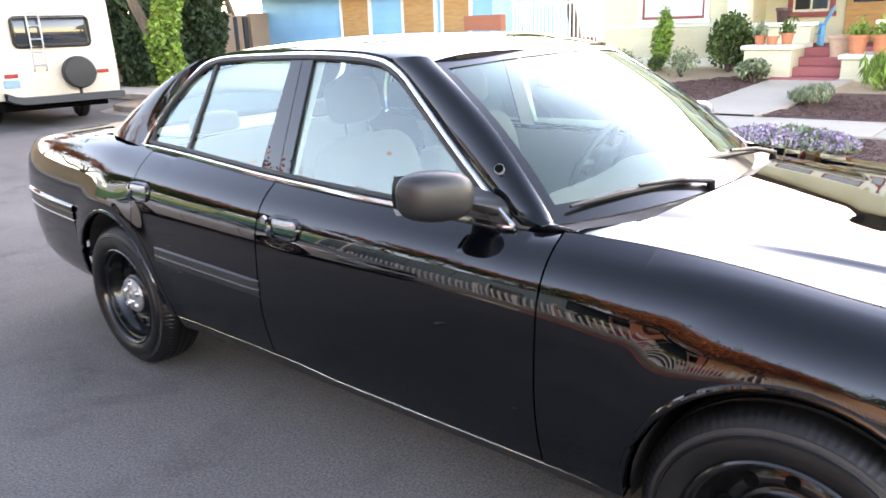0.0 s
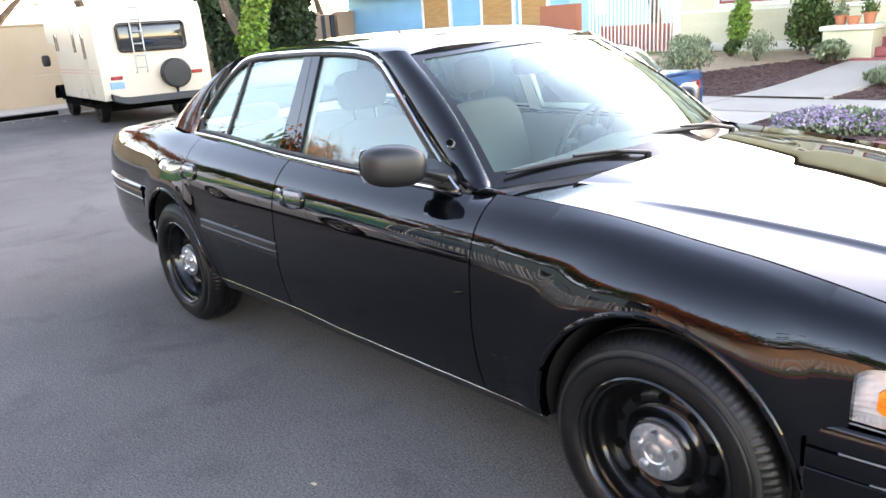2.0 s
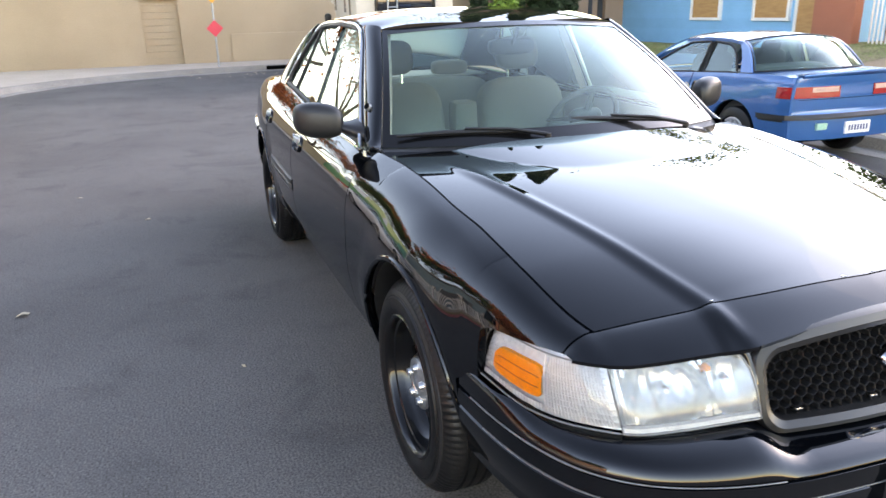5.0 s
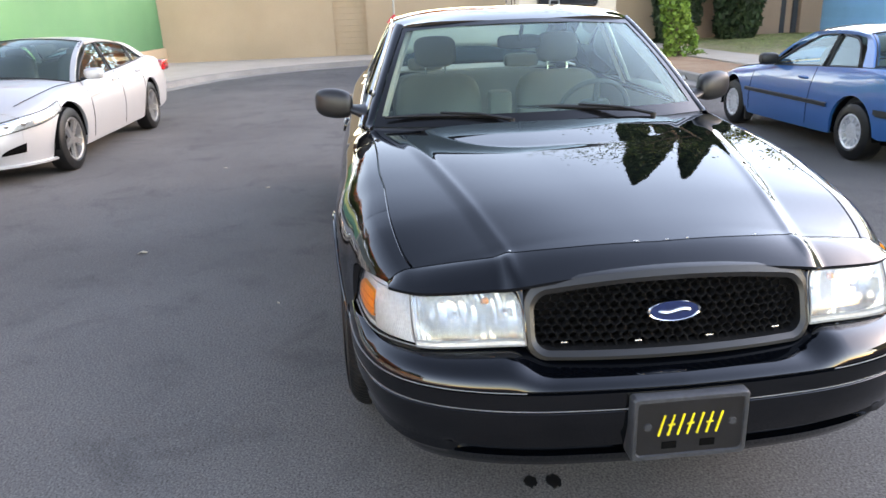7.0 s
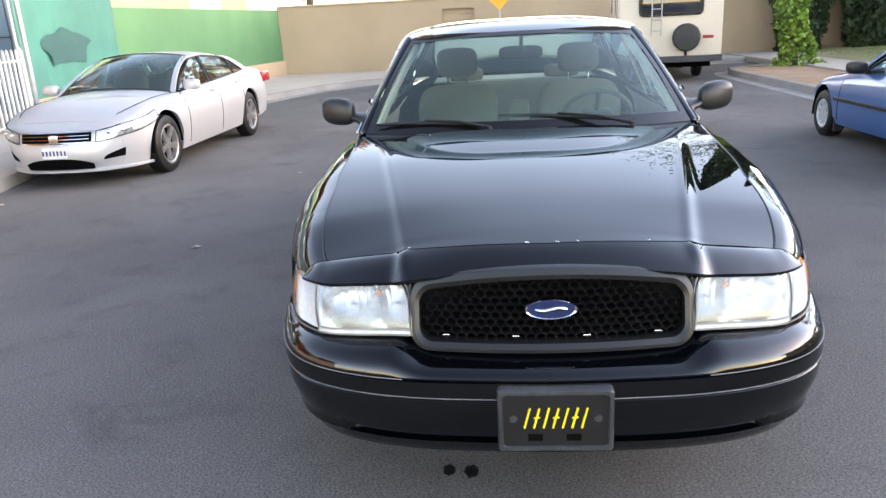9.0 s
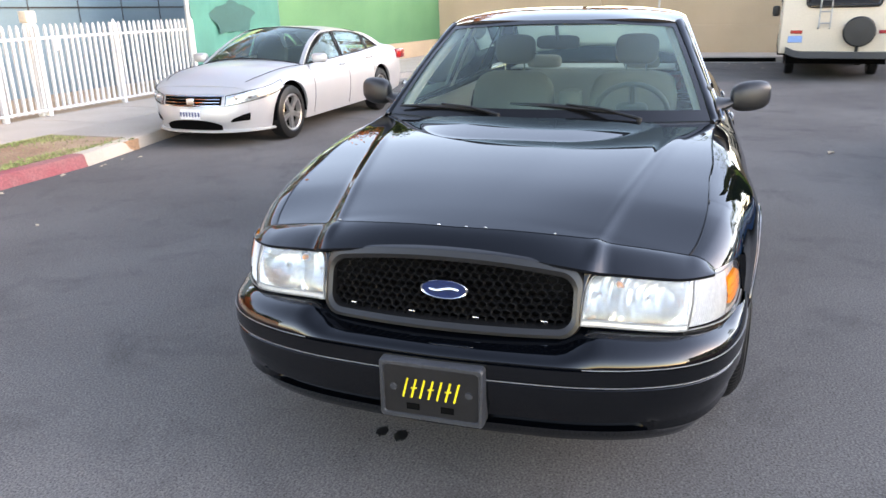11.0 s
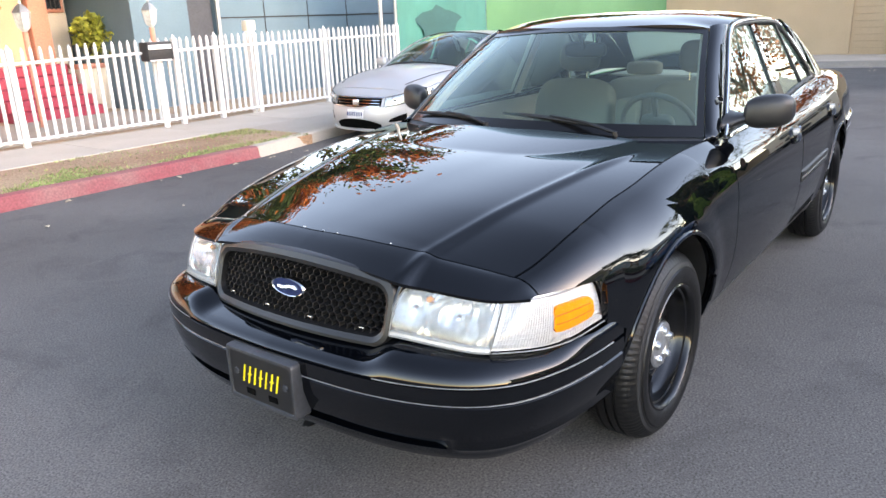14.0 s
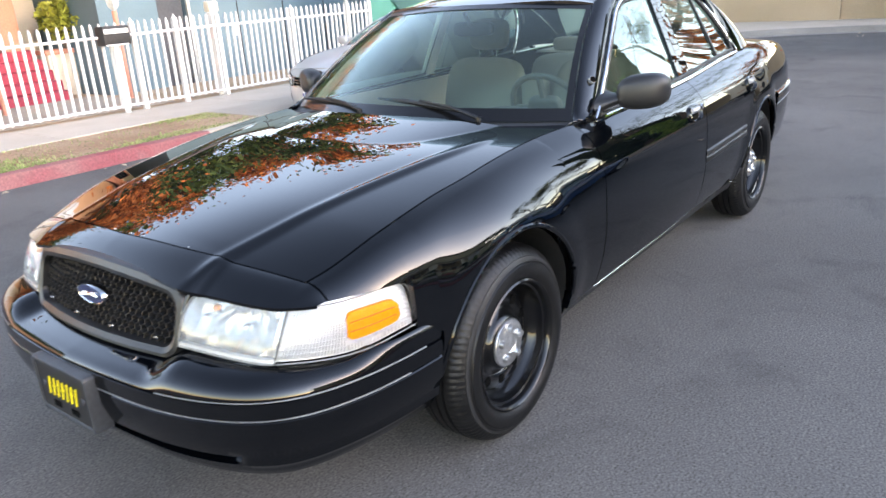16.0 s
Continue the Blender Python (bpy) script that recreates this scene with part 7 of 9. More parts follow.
for s in (-1, 1):
    for nm, lab in (("headlamp", "hazed clear headlamp"), ("corner_lamp", "clear corner lamp with an amber block")):
        bm = B()
        us = lin(0, 1, 41)
        rows = [[(q[0], s * q[1], q[2]) for q in [lamp_uv(nm, u, t, 0.003 * (abs(2 * t - 1) ** 6 + abs(2 * u - 1) ** 10)) for t in lin(0, 1, 12)]] for u in us]
        loft(bm, rows, flip=(s < 0))
        outward(bm, (2.0, s * 0.5, 0.68))
        lamp = part(nm, bm, M["lens"] if nm == "headlamp" else M["lens_clear"], car, lab)
        bm = B()
        rows = []
        for k, u in enumerate(us):
            row = []
            for j, t in enumerate(lin(0, 1, 20)):
                if nm == "headlamp":
                    # a small bowl by the grille and a large one outside it, fluted walls, a flat shelf below
                    b1 = 1 - ((u - 0.17) / 0.15) ** 2 - ((t - 0.52) / 0.50) ** 2
                    b2 = 1 - ((u - 0.63) / 0.31) ** 2 - ((t - 0.52) / 0.46) ** 2
                    dep = 0.014 + 0.060 * max(0.0, 0.7 * b1, b2) ** 0.5 + 0.005 * abs(math.sin(26 * u)) + 0.003 * (k % 2) * (b2 < 0)
                    dep = 0.012 if t in (0, 1) or u in (0, 1) else dep
                else:
                    dep = 0.018 + 0.002 * (j % 2)
                q = lamp_uv(nm, u, t, dep)
                row.append((q[0], s * q[1], q[2]))
            rows.append(row)
        loft(bm, rows)
        part("reflector", bm, M["reflector"] if nm == "headlamp" else M["rib_clear"], lamp, sharp=30)
        bm = B()
        edge = [lamp_uv(nm, u, 0, 0.002) for u in us] + [lamp_uv(nm, 1, t, 0.002) for t in lin(0.1, 0.9, 7)] + [lamp_uv(nm, u, 1, 0.002) for u in us[::-1]] + [lamp_uv(nm, 0, t, 0.002) for t in lin(0.9, 0.1, 7)]
        tube(bm, [(q[0], s * q[1], q[2]) for q in edge], 0.0022, 6, closed=True)
        part("lamp_rim", bm, M["lamp_grey"], lamp)
        if nm == "headlamp":
            # bulb shields and a small amber side bulb
            for bulb, u, t, rr, dep, m_ in (("bulb_shield", 0.63, 0.50, 0.012, 0.045, "chrome"), ("bulb_shield", 0.17, 0.50, 0.010, 0.050, "chrome"), ("amber_bulb", 0.30, 0.80, 0.009, 0.016, "amber")):
                q = Vector(lamp_uv(nm, u, t, dep))
                bm = B()
                cushion_rows = []
                for a in lin(-0.5, 0.5, 9):
                    ca, sa = math.cos(math.pi * a), math.sin(math.pi * a)
                    cushion_rows.append([(q.x + 1.5 * rr * sa, s * q.y + rr * ca * math.cos(b), q.z + rr * ca * math.sin(b)) for b in [2 * math.pi * e / 16 for e in range(16)]])
                loft(bm, cushion_rows, closed_v=True)
                part(bulb, bm, M[m_], lamp)
            # pale strip along the foot of the lens
            bm = B()
            loft(bm, [[(q[0], s * q[1], q[2]) for q in (lamp_uv(nm, u, 0.015, 0.004), lamp_uv(nm, u, 0.085, 0.004), lamp_uv(nm, u, 0.095, 0.014))] for u in us])
            part("lens_foot", bm, M["rib_clear"], lamp)
        else:
            for k in range(20):
                bm = B()
                tube(bm, [(q[0], s * q[1], q[2]) for q in [lamp_uv(nm, 0.05 + 0.0225 * k + 0.03 * t, t, 0.010) for t in lin(0.06, 0.94, 6)]], 0.0022, 6)
                part("rib", bm, M["rib_white"], lamp)
            for k in range(9):
                bm = B()
                t = 0.14 + 0.09 * k
                tube(bm, [(q[0], s * q[1], q[2]) for q in [lamp_uv(nm, u, t, 0.0125) for u in lin(0.04, 0.50, 10)]], 0.0016, 6)
                part("cross_rib", bm, M["rib_white"], lamp)
            # beaded reflecting strip under the amber block
            bm = B()
            loft(bm, [[(q[0], s * q[1], q[2]) for q in [lamp_uv(nm, u, t, 0.009 - 0.003 * (k % 2)) for t in (0.07, 0.17)]] for k, u in enumerate(lin(0.50, 0.95, 40))])
            part("beaded_strip", bm, M["rib_white"], lamp)
            bm = B()
            rows = []
            for u in lin(0, 1, 15):
                e = 0.07 * (1 - (1 - min(u, 0.15) / 0.15) ** 2) ** 0.5 + (1 - 0.07)
                hi = 0.48 + 0.26 * (0.55 + 0.45 * (1 - abs(2 * u - 1) ** 7) ** 0.5) * e + 0.02 - 0.05 * u ** 3
                lo = 0.54 - 0.30 * (0.7 + 0.3 * (1 - abs(2 * u - 1) ** 9) ** 0.5)
                rows.append([(q[0], s * q[1], q[2]) for q in [lamp_uv(nm, 0.50 + 0.37 * u, lo + (hi - lo) * t, dd) for t, dd in ((0, 0.016), (0.02, 0.006), (0.31, 0.005), (0.335, 0.0085), (0.36, 0.005), (0.64, 0.005), (0.665, 0.0085), (0.69, 0.005), (0.98, 0.006), (1, 0.016))]])
            loft(bm, rows)
            amb = part("amber_block", bm, M["amber"], lamp, "orange side reflector", sharp=30)
            for k in (3, 6):
                bm = B()
                tube(bm, [row[k] for row in rows[1:-1]], 0.0036, 6)
                part("amber_groove", bm, M["amber_dark"], amb)

# rear bumper
half = plan_line([(-2.80, 0.0), (-2.795, 0.30), (-2.78, 0.55), (-2.725, 0.71), (-2.62, 0.798), (-2.44, 0.853), (-2.2, 0.890), (-1.845, 0.922)], 6)
line = half[:0:-1] + [Vector((p.x, -p.y)) for p in half]
rows = []
for i, p in enumerate(line):
    a, b = line[max(i - 1, 0)], line[min(i + 1, len(line) - 1)]
    t = (b - a).normalized()
    nx, ny = t.y, -t.x
    if nx * (p.x + 1.8) + ny * p.y < 0:
        nx, ny = -nx, -ny
    rows.append([(p.x + nx * o, p.y + ny * o, z) for o, z in ((-0.06, 0.735), (-0.01, 0.730), (0.006, 0.722), (0.008, 0.70), (0.0, 0.694), (0.004, 0.685), (0.006, 0.66), (0.0, 0.653), (0.002, 0.645), (-0.002, 0.52), (-0.02, 0.40), (-0.06, 0.33), (-0.12, 0.32))])
bm = B()
loft(bm, rows)
rear_bumper = part("rear_bumper", bm, M["black_paint"], car, "black rear bumper with bright lines", sharp=50)
for z, o in ((0.7205, 0.005), (0.652, 0.002)):
    for s in (-1, 1):
        bm = B()
        pts = []
        for i, p in enumerate(line):
            if s * p.y > 0.5:
                pts.append((p.x - 0.0, p.y + s * (o + 0.001), z))
        tube(bm, pts, 0.0028, 6)
        part("bumper_line", bm, M["line_pale"], rear_bumper)

# wipers
for nm, foot, mid, tip in (("wiper", (0.985, -0.17, 1.012), (0.93, -0.33, 1.035), (0.80, -0.72, 1.020)), ("wiper", (0.985, 0.47, 1.008), (0.965, 0.36, 1.040), (0.895, -0.13, 1.052))):
    bm = B()
    f_, t_ = Vector(foot), Vector(tip)
    pts = [f_, f_.lerp(t_, 0.25) + Vector((0.0, 0, 0.022)), f_.lerp(t_, 0.55) + Vector((0, 0, 0.026))]
    tube(bm, pts, [0.009, 0.007, 0.005], 8)
    cyl(bm, f_ - Vector((0, 0, 0.03)), f_ + Vector((0, 0, 0.004)), 0.014, 0.012, 14)
    wip = part(nm, bm, M["rubber"], car, "black windscreen wiper")
    bm = B()
    b0 = f_.lerp(t_, 0.10) + Vector((-0.012, 0, 0.010))
    tube(bm, [b0, b0.lerp(t_, 0.33) + Vector((0, 0, 0.006)), b0.lerp(t_, 0.66) + Vector((0, 0, 0.006)), t_], [0.006, 0.011, 0.011, 0.005], 8)
    part("wiper_blade", bm, M["rubber"], wip)

# wheels
def tyre_profile():
    half = [(0.040, 0.3462), (0.058, 0.3440), (0.074, 0.3375), (0.087, 0.3270), (0.097, 0.3140), (0.1045, 0.3000), (0.1085, 0.2935), (0.1075, 0.2900), (0.1135, 0.2860), (0.1165, 0.2720), (0.1165, 0.2580), (0.113, 0.246), (0.107, 0.236), (0.100, 0.228), (0.092, 0.222), (0.085, 0.219)]
    mid = [(0.3390, -0.036), (0.3390, -0.029), (0.3470, -0.027), (0.3470, -0.004), (0.3390, -0.002), (0.3390, 0.004), (0.3470, 0.006), (0.3470, 0.027), (0.3390, 0.029), (0.3390, 0.036)]
    return [(r, -o) for o, r in half[::-1]] + mid + [(r, o) for o, r in half]


def wheel(cx, s):
    yc = s * 0.817
    bm = B()
    vr = lathe(bm, tyre_profile(), 288, "y", (cx, yc, HUB), s)
    c = Vector((cx, yc, HUB))
    for i, col in enumerate(vr):
        if i % 3 == 0:
            for j in (11, 12, 13, 14, 26 + 1, 26 + 2, 26 + 3, 26 + 4):
                d = col[j].co - c
                col[j].co -= Vector((d.x, d.y * 0.6, d.z)).normalized() * 0.0032
    ty = part("tyre", bm, M["rubber"], car, "black road tyre with worn sidewall", sharp=40)
    # dusty raised band on the sidewall
    bm = B()
    lathe(bm, [(0.2990, 0.1030), (0.2985, 0.1062), (0.3035, 0.1050), (0.3090, 0.1018), (0.3095, 0.0985)], 96, "y", (cx, yc, HUB), s)
    part("sidewall_band", bm, M["rubber_dust"], ty, "grey scuffed band on the tyre wall")
    # rim with round-cornered vents
    bm = B()
    prof = [(0.232, 0.096), (0.232, 0.106), (0.227, 0.110), (0.221, 0.107), (0.216, 0.094), (0.214, 0.082), (0.207, 0.078), (0.204, 0.062), (0.199, 0.046), (0.193, 0.040), (0.189, 0.024), (0.182, 0.012), (0.170, 0.017), (0.158, 0.026), (0.146, 0.030), (0.136, 0.028), (0.124, 0.020), (0.112, 0.024), (0.100, 0.044), (0.092, 0.056), (0.080, 0.060), (0.06, 0.060)]
    n = 100
    vr = lathe(bm, prof, n, "y", (cx, yc, HUB), s)
    rm = part("rim", bm, M["steel_black"], car, "glossy black steel wheel with vents", sharp=45)
    bm = B()
    lathe(bm, [(0.215, -0.09), (0.2, -0.004), (0.1, -0.003), (0.001, -0.003)], 40, "y", (cx, yc, HUB), s)
    part("brake_disc", bm, M["dark_gap"], rm)
    # ten round vents
    for k in range(10):
        ang = 2 * math.pi * (k + 0.5) / 10
        p = Vector((cx + 0.149 * math.cos(ang), yc + s * 0.0235, HUB + 0.149 * math.sin(ang)))
        bm = B()
        cyl(bm, p, p + Vector((0, s * 0.0072, 0)), 0.0175, 0.0175, 18)
        part("vent", bm, M["dark_gap"], rm)
    # dull cap with lug bumps and a pressed star
    bm = B()
    lathe(bm, [(0.086, 0.050), (0.086, 0.062), (0.083, 0.067), (0.072, 0.0695), (0.064, 0.0695), (0.058, 0.0735), (0.034, 0.0745), (0.030, 0.0715), (0.022, 0.0715), (0.016, 0.0755), (0.001, 0.076)], 40, "y", (cx, yc, HUB), s)
    cap = part("hub_cap", bm, M["cap_metal"], rm, "dull silver hub cap with five lug bumps")
    for k in range(5):
        ang = 2 * math.pi * (k + 0.25) / 5
        p = Vector((cx + 0.056 * math.cos(ang), yc + s * 0.067, HUB + 0.056 * math.sin(ang)))
        bm = B()
        cyl(bm, p, p + Vector((0, s * 0.018, 0)), 0.0175, 0.0115, 14)
        part("lug_bump", bm, M["cap_metal"], cap)


for cx in (-WB, WB):
    for s in (-1, 1):
        wheel(cx, s)

# ---- cabin ----
def cushion(bm, m, sx, sy, sz, e=0.45, n=14):
    """A soft block: a rounded superellipsoid."""
    rows = []
    for i in range(n + 1):
        a = math.pi * (i / n - 0.5)
        ca, sa = max(0.0, math.cos(a)) ** e, math.copysign(abs(math.sin(a)) ** e, math.sin(a))
        row = []
        for j in range(2 * n):
            b = math.pi * j / n
            cb, sb = math.cos(b), math.sin(b)
            row.append(m @ Vector((sx * ca * math.copysign(abs(cb) ** e, cb), sy * ca * math.copysign(abs(sb) ** e, sb), sz * sa)))
        rows.append(row)
    loft(bm, rows, closed_v=True)


for s in (-1, 1):
    bm = B()
    cushion(bm, pose(-0.02, s * 0.36, 0.60), 0.27, 0.26, 0.09)
    seat = part("front_seat", bm, M["seat_cloth"], car, "grey-beige cloth front seat")
    bm = B()
    cushion(bm, pose(-0.29, s * 0.37, 0.81, 0, -14, 0), 0.080, 0.26, 0.30)
    part("backrest", bm, M["seat_cloth"], seat)
    bm = B()
    cushion(bm, pose(-0.395, s * 0.375, 1.232, 0, -10, 0), 0.050, 0.128, 0.090, 0.55)
    part("headrest", bm, M["dash"], seat, "dark grey headrest")
    for o in (-0.06, 0.06):
        bm = B()
        tube(bm, [(-0.37, s * 0.375 + o, 1.06), (-0.385, s * 0.375 + o, 1.18)], 0.006, 8)
        part("headrest_post", bm, M["chrome"], seat)
    bm = B()
    rows = [[(x, s * (side_y(x, z) - 0.075 - 0.02 * smooth(0.75, 0.6, z)), z) for z in lin(0.35, 0.985, 8)] for x in lin(-1.1, 0.72, 12)]
    loft(bm, rows)
    part("door_lining", bm, M["inner_plastic"], car, "grey plastic door lining")
    bm = B()
    rows = [[(x, s * (gs_y(x, z) - 0.03), z) for z in lin(belt(x), 1.40, 6)] for x in (-0.36, -0.28)]
    loft(bm, rows)
    part("pillar_lining", bm, M["headliner"], car)
    bm = B()
    tube(bm, [ws_edge(t, s) + Vector((-0.05, -s * 0.03, -0.02)) for t in lin(0, 1, 8)], 0.022, 8)
    part("front_pillar_lining", bm, M["headliner"], car)
bm = B()
cushion(bm, pose(-1.02, 0, 0.60), 0.26, 0.62, 0.10)
bench = part("rear_bench", bm, M["seat_cloth"], car, "grey-beige cloth rear bench")
bm = B()
cushion(bm, pose(-1.30, 0, 0.82, 0, -18, 0), 0.08, 0.62, 0.22, 0.35)
part("backrest", bm, M["seat_cloth"], bench)
bm = B()
box(bm, -1.80, -1.36, -0.62, 0.62, 1.035, 1.05, 0.008)
part("parcel_shelf", bm, M["inner_plastic"], car)
for s in (-1, 1):
    bm = B()
    cushion(bm, pose(-1.40, s * 0.36, 1.09), 0.05, 0.13, 0.05, 0.5)
    part("rear_headrest", bm, M["seat_cloth"], bench)
bm = B()
box(bm, -0.12, 0.55, -0.11, 0.11, 0.32, 0.60, 0.04)
part("centre_console", bm, M["inner_plastic"], car)
bm = B()
box(bm, -0.34, -0.22, -0.07, 0.07, 0.62, 1.0, 0.03)
part("centre_armrest", bm, M["seat_cloth"], car)
bm = B()
rows = []
for y in lin(-0.74, 0.74, 21):
    f = 1 - (y / 0.80) ** 2
    hump = 0.035 * math.exp(-((y - 0.36) / 0.2) ** 2)
    rows.append([(0.80 + 0.13 * f, y, 0.955 + 0.015 * f), (0.70, y, 0.965 + 0.01 * f), (0.55, y, 0.950 + hump), (0.46, y, 0.93 + hump), (0.43, y, 0.89), (0.47, y, 0.70), (0.52, y, 0.45)])
loft(bm, rows)
part("dashboard", bm, M["dash"], car, "dark dashboard")
bm = B()
box(bm, -1.3, 0.9, -0.84, 0.84, 0.31, 0.33)
part("cabin_carpet", bm, M["carpet"], car)
bm = B()
R = Matrix.Translation((0.30, 0.40, 0.935)) @ Matrix.Rotation(radians(-62), 4, "Y")
tube(bm, [R @ Vector((0.185 * math.cos(a), 0.185 * math.sin(a), 0)) for a in [2 * math.pi * i / 36 for i in range(36)]], 0.014, 10, closed=True)
sw = part("steering_wheel", bm, M["dash"], car, "dark grey steering wheel")
bm = B()
cushion(bm, R @ pose(0, 0, -0.01), 0.075, 0.085, 0.028)
for a in (0, 180, 270):
    tube(bm, [R @ Vector((0.05 * math.cos(radians(a + 90)), 0.05 * math.sin(radians(a + 90)), -0.01)), R @ Vector((0.18 * math.cos(radians(a + 90)), 0.18 * math.sin(radians(a + 90)), 0))], 0.016, 8)
part("wheel_hub", bm, M["dash"], sw)
bm = B()
cushion(bm, pose(0.31, 0.0, 1.305, 0, 0, 0), 0.022, 0.115, 0.036, 0.5)
im = part("inside_mirror", bm, M["black_trim"], car, "black inside mirror")
bm = B()
tube(bm, [(0.32, 0, 1.31), (0.38, 0, 1.385)], 0.01, 8)
part("mirror_stem", bm, M["black_trim"], im)

# ---- parked cars ----
import collections
Shape = collections.namedtuple("Shape", "wb arch r nose tail hood_x boot_x zm crown roof roof_h low c_pillar bulge w zb k sill zr dlo panes cuts cut_lean handles strip bow_r nose_prof tail_prof")


def body_y(S, x, z):
    """Half width of a parked car's side; x forward, the middle between the axles at 0."""
    zb = S.zb(x)
    u = max(0.0, min(1.0, (z - S.zm) / (zb - S.zm)))
    lo = max(0.0, (S.zm - z) / 0.35)
    round_ = 1 - (1 - u ** 2.2) ** 0.55
    w = max(smooth(S.hood_x - 0.2, S.hood_x + 0.3, x), smooth(S.boot_x + 0.2, S.boot_x - 0.3, x))
    return S.w(x) - S.k(x) * (u ** 2.3 + (round_ - u ** 2.3) * w) - 0.05 * lo * lo


def car_sheet(bm, S, s, xs, lo, hi, n=14, off=0.0):
    loft(bm, [[(x, s * (body_y(S, x, z) - off), z) for z in lin(lo(x), hi(x), n)] for x in xs], flip=(s > 0))


def parked_car(S, name, label, at, rz, paint, rim_m, spokes, doors):
    c = thing(name, label, "car", at, rz)
    a, b, hub, r = S.arch, S.arch + 0.015, S.r, S.r

    def arch(x, cx):
        t = abs(x - cx) / a
        return hub + b * math.sqrt(max(0.0, 1 - t * t)) if t < 1 else S.sill(x)
    hw = S.wb / 2
    for s in (-1, 1):
        cuts = sorted(S.cuts)
        bm = B()
        xs = [S.tail + 0.02 + (S.nose - S.tail - 0.04) * i / 40 for i in range(41)]
        for cx in (-hw, hw):
            xs = [x for x in xs if abs(x - cx) > a] + [cx - a * math.cos(math.pi * i / 18) for i in range(19)]
        xs = sorted(xs)
        low = lambda x: max(S.sill(x), arch(x, -hw) if abs(x + hw) < a else 0, arch(x, hw) if abs(x - hw) < a else 0)
        car_sheet(bm, S, s, xs, low, S.zb, 18)
        rim(bm, (0, -s * 0.03, 0))
        part("side_panel", bm, M[paint], c)
        for q in S.cuts:
            bm = B()
            tube(bm, [(q + S.cut_lean * (z - 0.6), s * (body_y(S, q, z) + 0.0005), z) for z in lin(S.sill(q) + 0.05, S.zb(q) - 0.005, 8)], 0.004, 5)
            part("door_gap", bm, M["dark_gap"], c)
        for q, z in S.handles:
            bm = B()
            cushion(bm, pose(q, s * body_y(S, q, z), z), 0.09, 0.022, 0.016, 0.6, 6)
            part("door_handle", bm, M[paint], c)
        if S.strip:
            bm = B()
            rows = [[(x, s * (body_y(S, x, z_) + o), z_) for o, z_ in ((0, S.strip), (0.014, S.strip + 0.005), (0.016, S.strip + 0.037), (0, S.strip + 0.045))] for x in lin(-hw + a + 0.05, hw - a - 0.04, 12)]
            loft(bm, rows)
            part("side_strip", bm, M["black_trim"], c)
            bm = B()
            rows = [[(x, s * (body_y(S, x, z_) + o), z_) for o, z_ in ((0, S.strip), (0.014, S.strip + 0.005), (0.016, S.strip + 0.037), (0, S.strip + 0.045))] for x in lin(S.tail + 0.06, -hw - a - 0.03, 8)]
            loft(bm, rows)
            part("side_strip", bm, M["black_trim"], c)
        for cx in (-hw, hw):
            bm = B()
            rows = [[(cx + (a + 0.0) * math.cos(math.pi * i / 12), s * (S.w(cx) - 0.03), hub - 0.05 + (b + 0.05) * math.sin(math.pi * i / 12)), (cx + a * math.cos(math.pi * i / 12), s * 0.5, hub - 0.05 + (b + 0.05) * math.sin(math.pi * i / 12))] for i in range(13)]
            loft(bm, rows)
            part("wheel_well", bm, M["dark_gap"], c)
            bm = B()
            wy = s * (S.w(cx) - 0.115)
            q = r - 0.205
            lathe(bm, [(0.19, -0.09), (r - 0.05, -0.10), (r - 0.01, -0.08), (r, -0.05), (r, 0.05), (r - 0.01, 0.08), (r - 0.04, 0.096), (r - 0.09, 0.10), (r - 0.105, 0.09), (r - 0.12, 0.06)], 40, "y", (cx, wy, hub), s)
            ty = part("tyre", bm, M["rubber"], c)
            bm = B()
            lathe(bm, [(r - 0.10, 0.088), (r - 0.11, 0.092), (r - 0.125, 0.086), (r - 0.14, 0.03)], 40, "y", (cx, wy, hub), s)
            rl = part("rim", bm, M[rim_m], c)
            bm = B()
            lathe(bm, [(r - 0.115, -0.03), (0.001, -0.03)], 24, "y", (cx, wy, hub), s)
            part("brake", bm, M["dark_gap"], rl)
            for k in range(spokes):
                bm = B()
                m = Matrix.Translation((cx, wy, hub)) @ Matrix.Rotation(2 * math.pi * k / spokes + 0.3, 4, "Y")
                wd = 0.030 if spokes < 8 else 0.021
                for e in ((0,) if spokes >= 8 else (-0.022, 0.022)):
                    rows = [[(x_, s * (h_), z_ + (e * (0.3 + x_ / 0.3) if spokes < 8 else 0.22 * (x_ - 0.09))) for h_, z_ in ((0.045 + dz, -w_), (0.075 + dz, -w_ * 0.7), (0.075 + dz, w_ * 0.7), (0.045 + dz, w_))] for x_, w_, dz in ((0.03, wd, 0.0), (0.12, wd * 0.6, 0.004), (r - 0.118, wd * 0.75, 0.010))]
                    loft(bm, [[m @ Vector(p) for p in row] for row in rows])
                part("spoke", bm, M[rim_m], rl)
            bm = B()
            hr = 0.055 if spokes < 8 else 0.085
            lathe(bm, [(hr, 0.05), (hr - 0.005, 0.078), (0.001, 0.082)], 20, "y", (cx, wy, hub), s)
            part("hub_cap", bm, M[rim_m], rl)
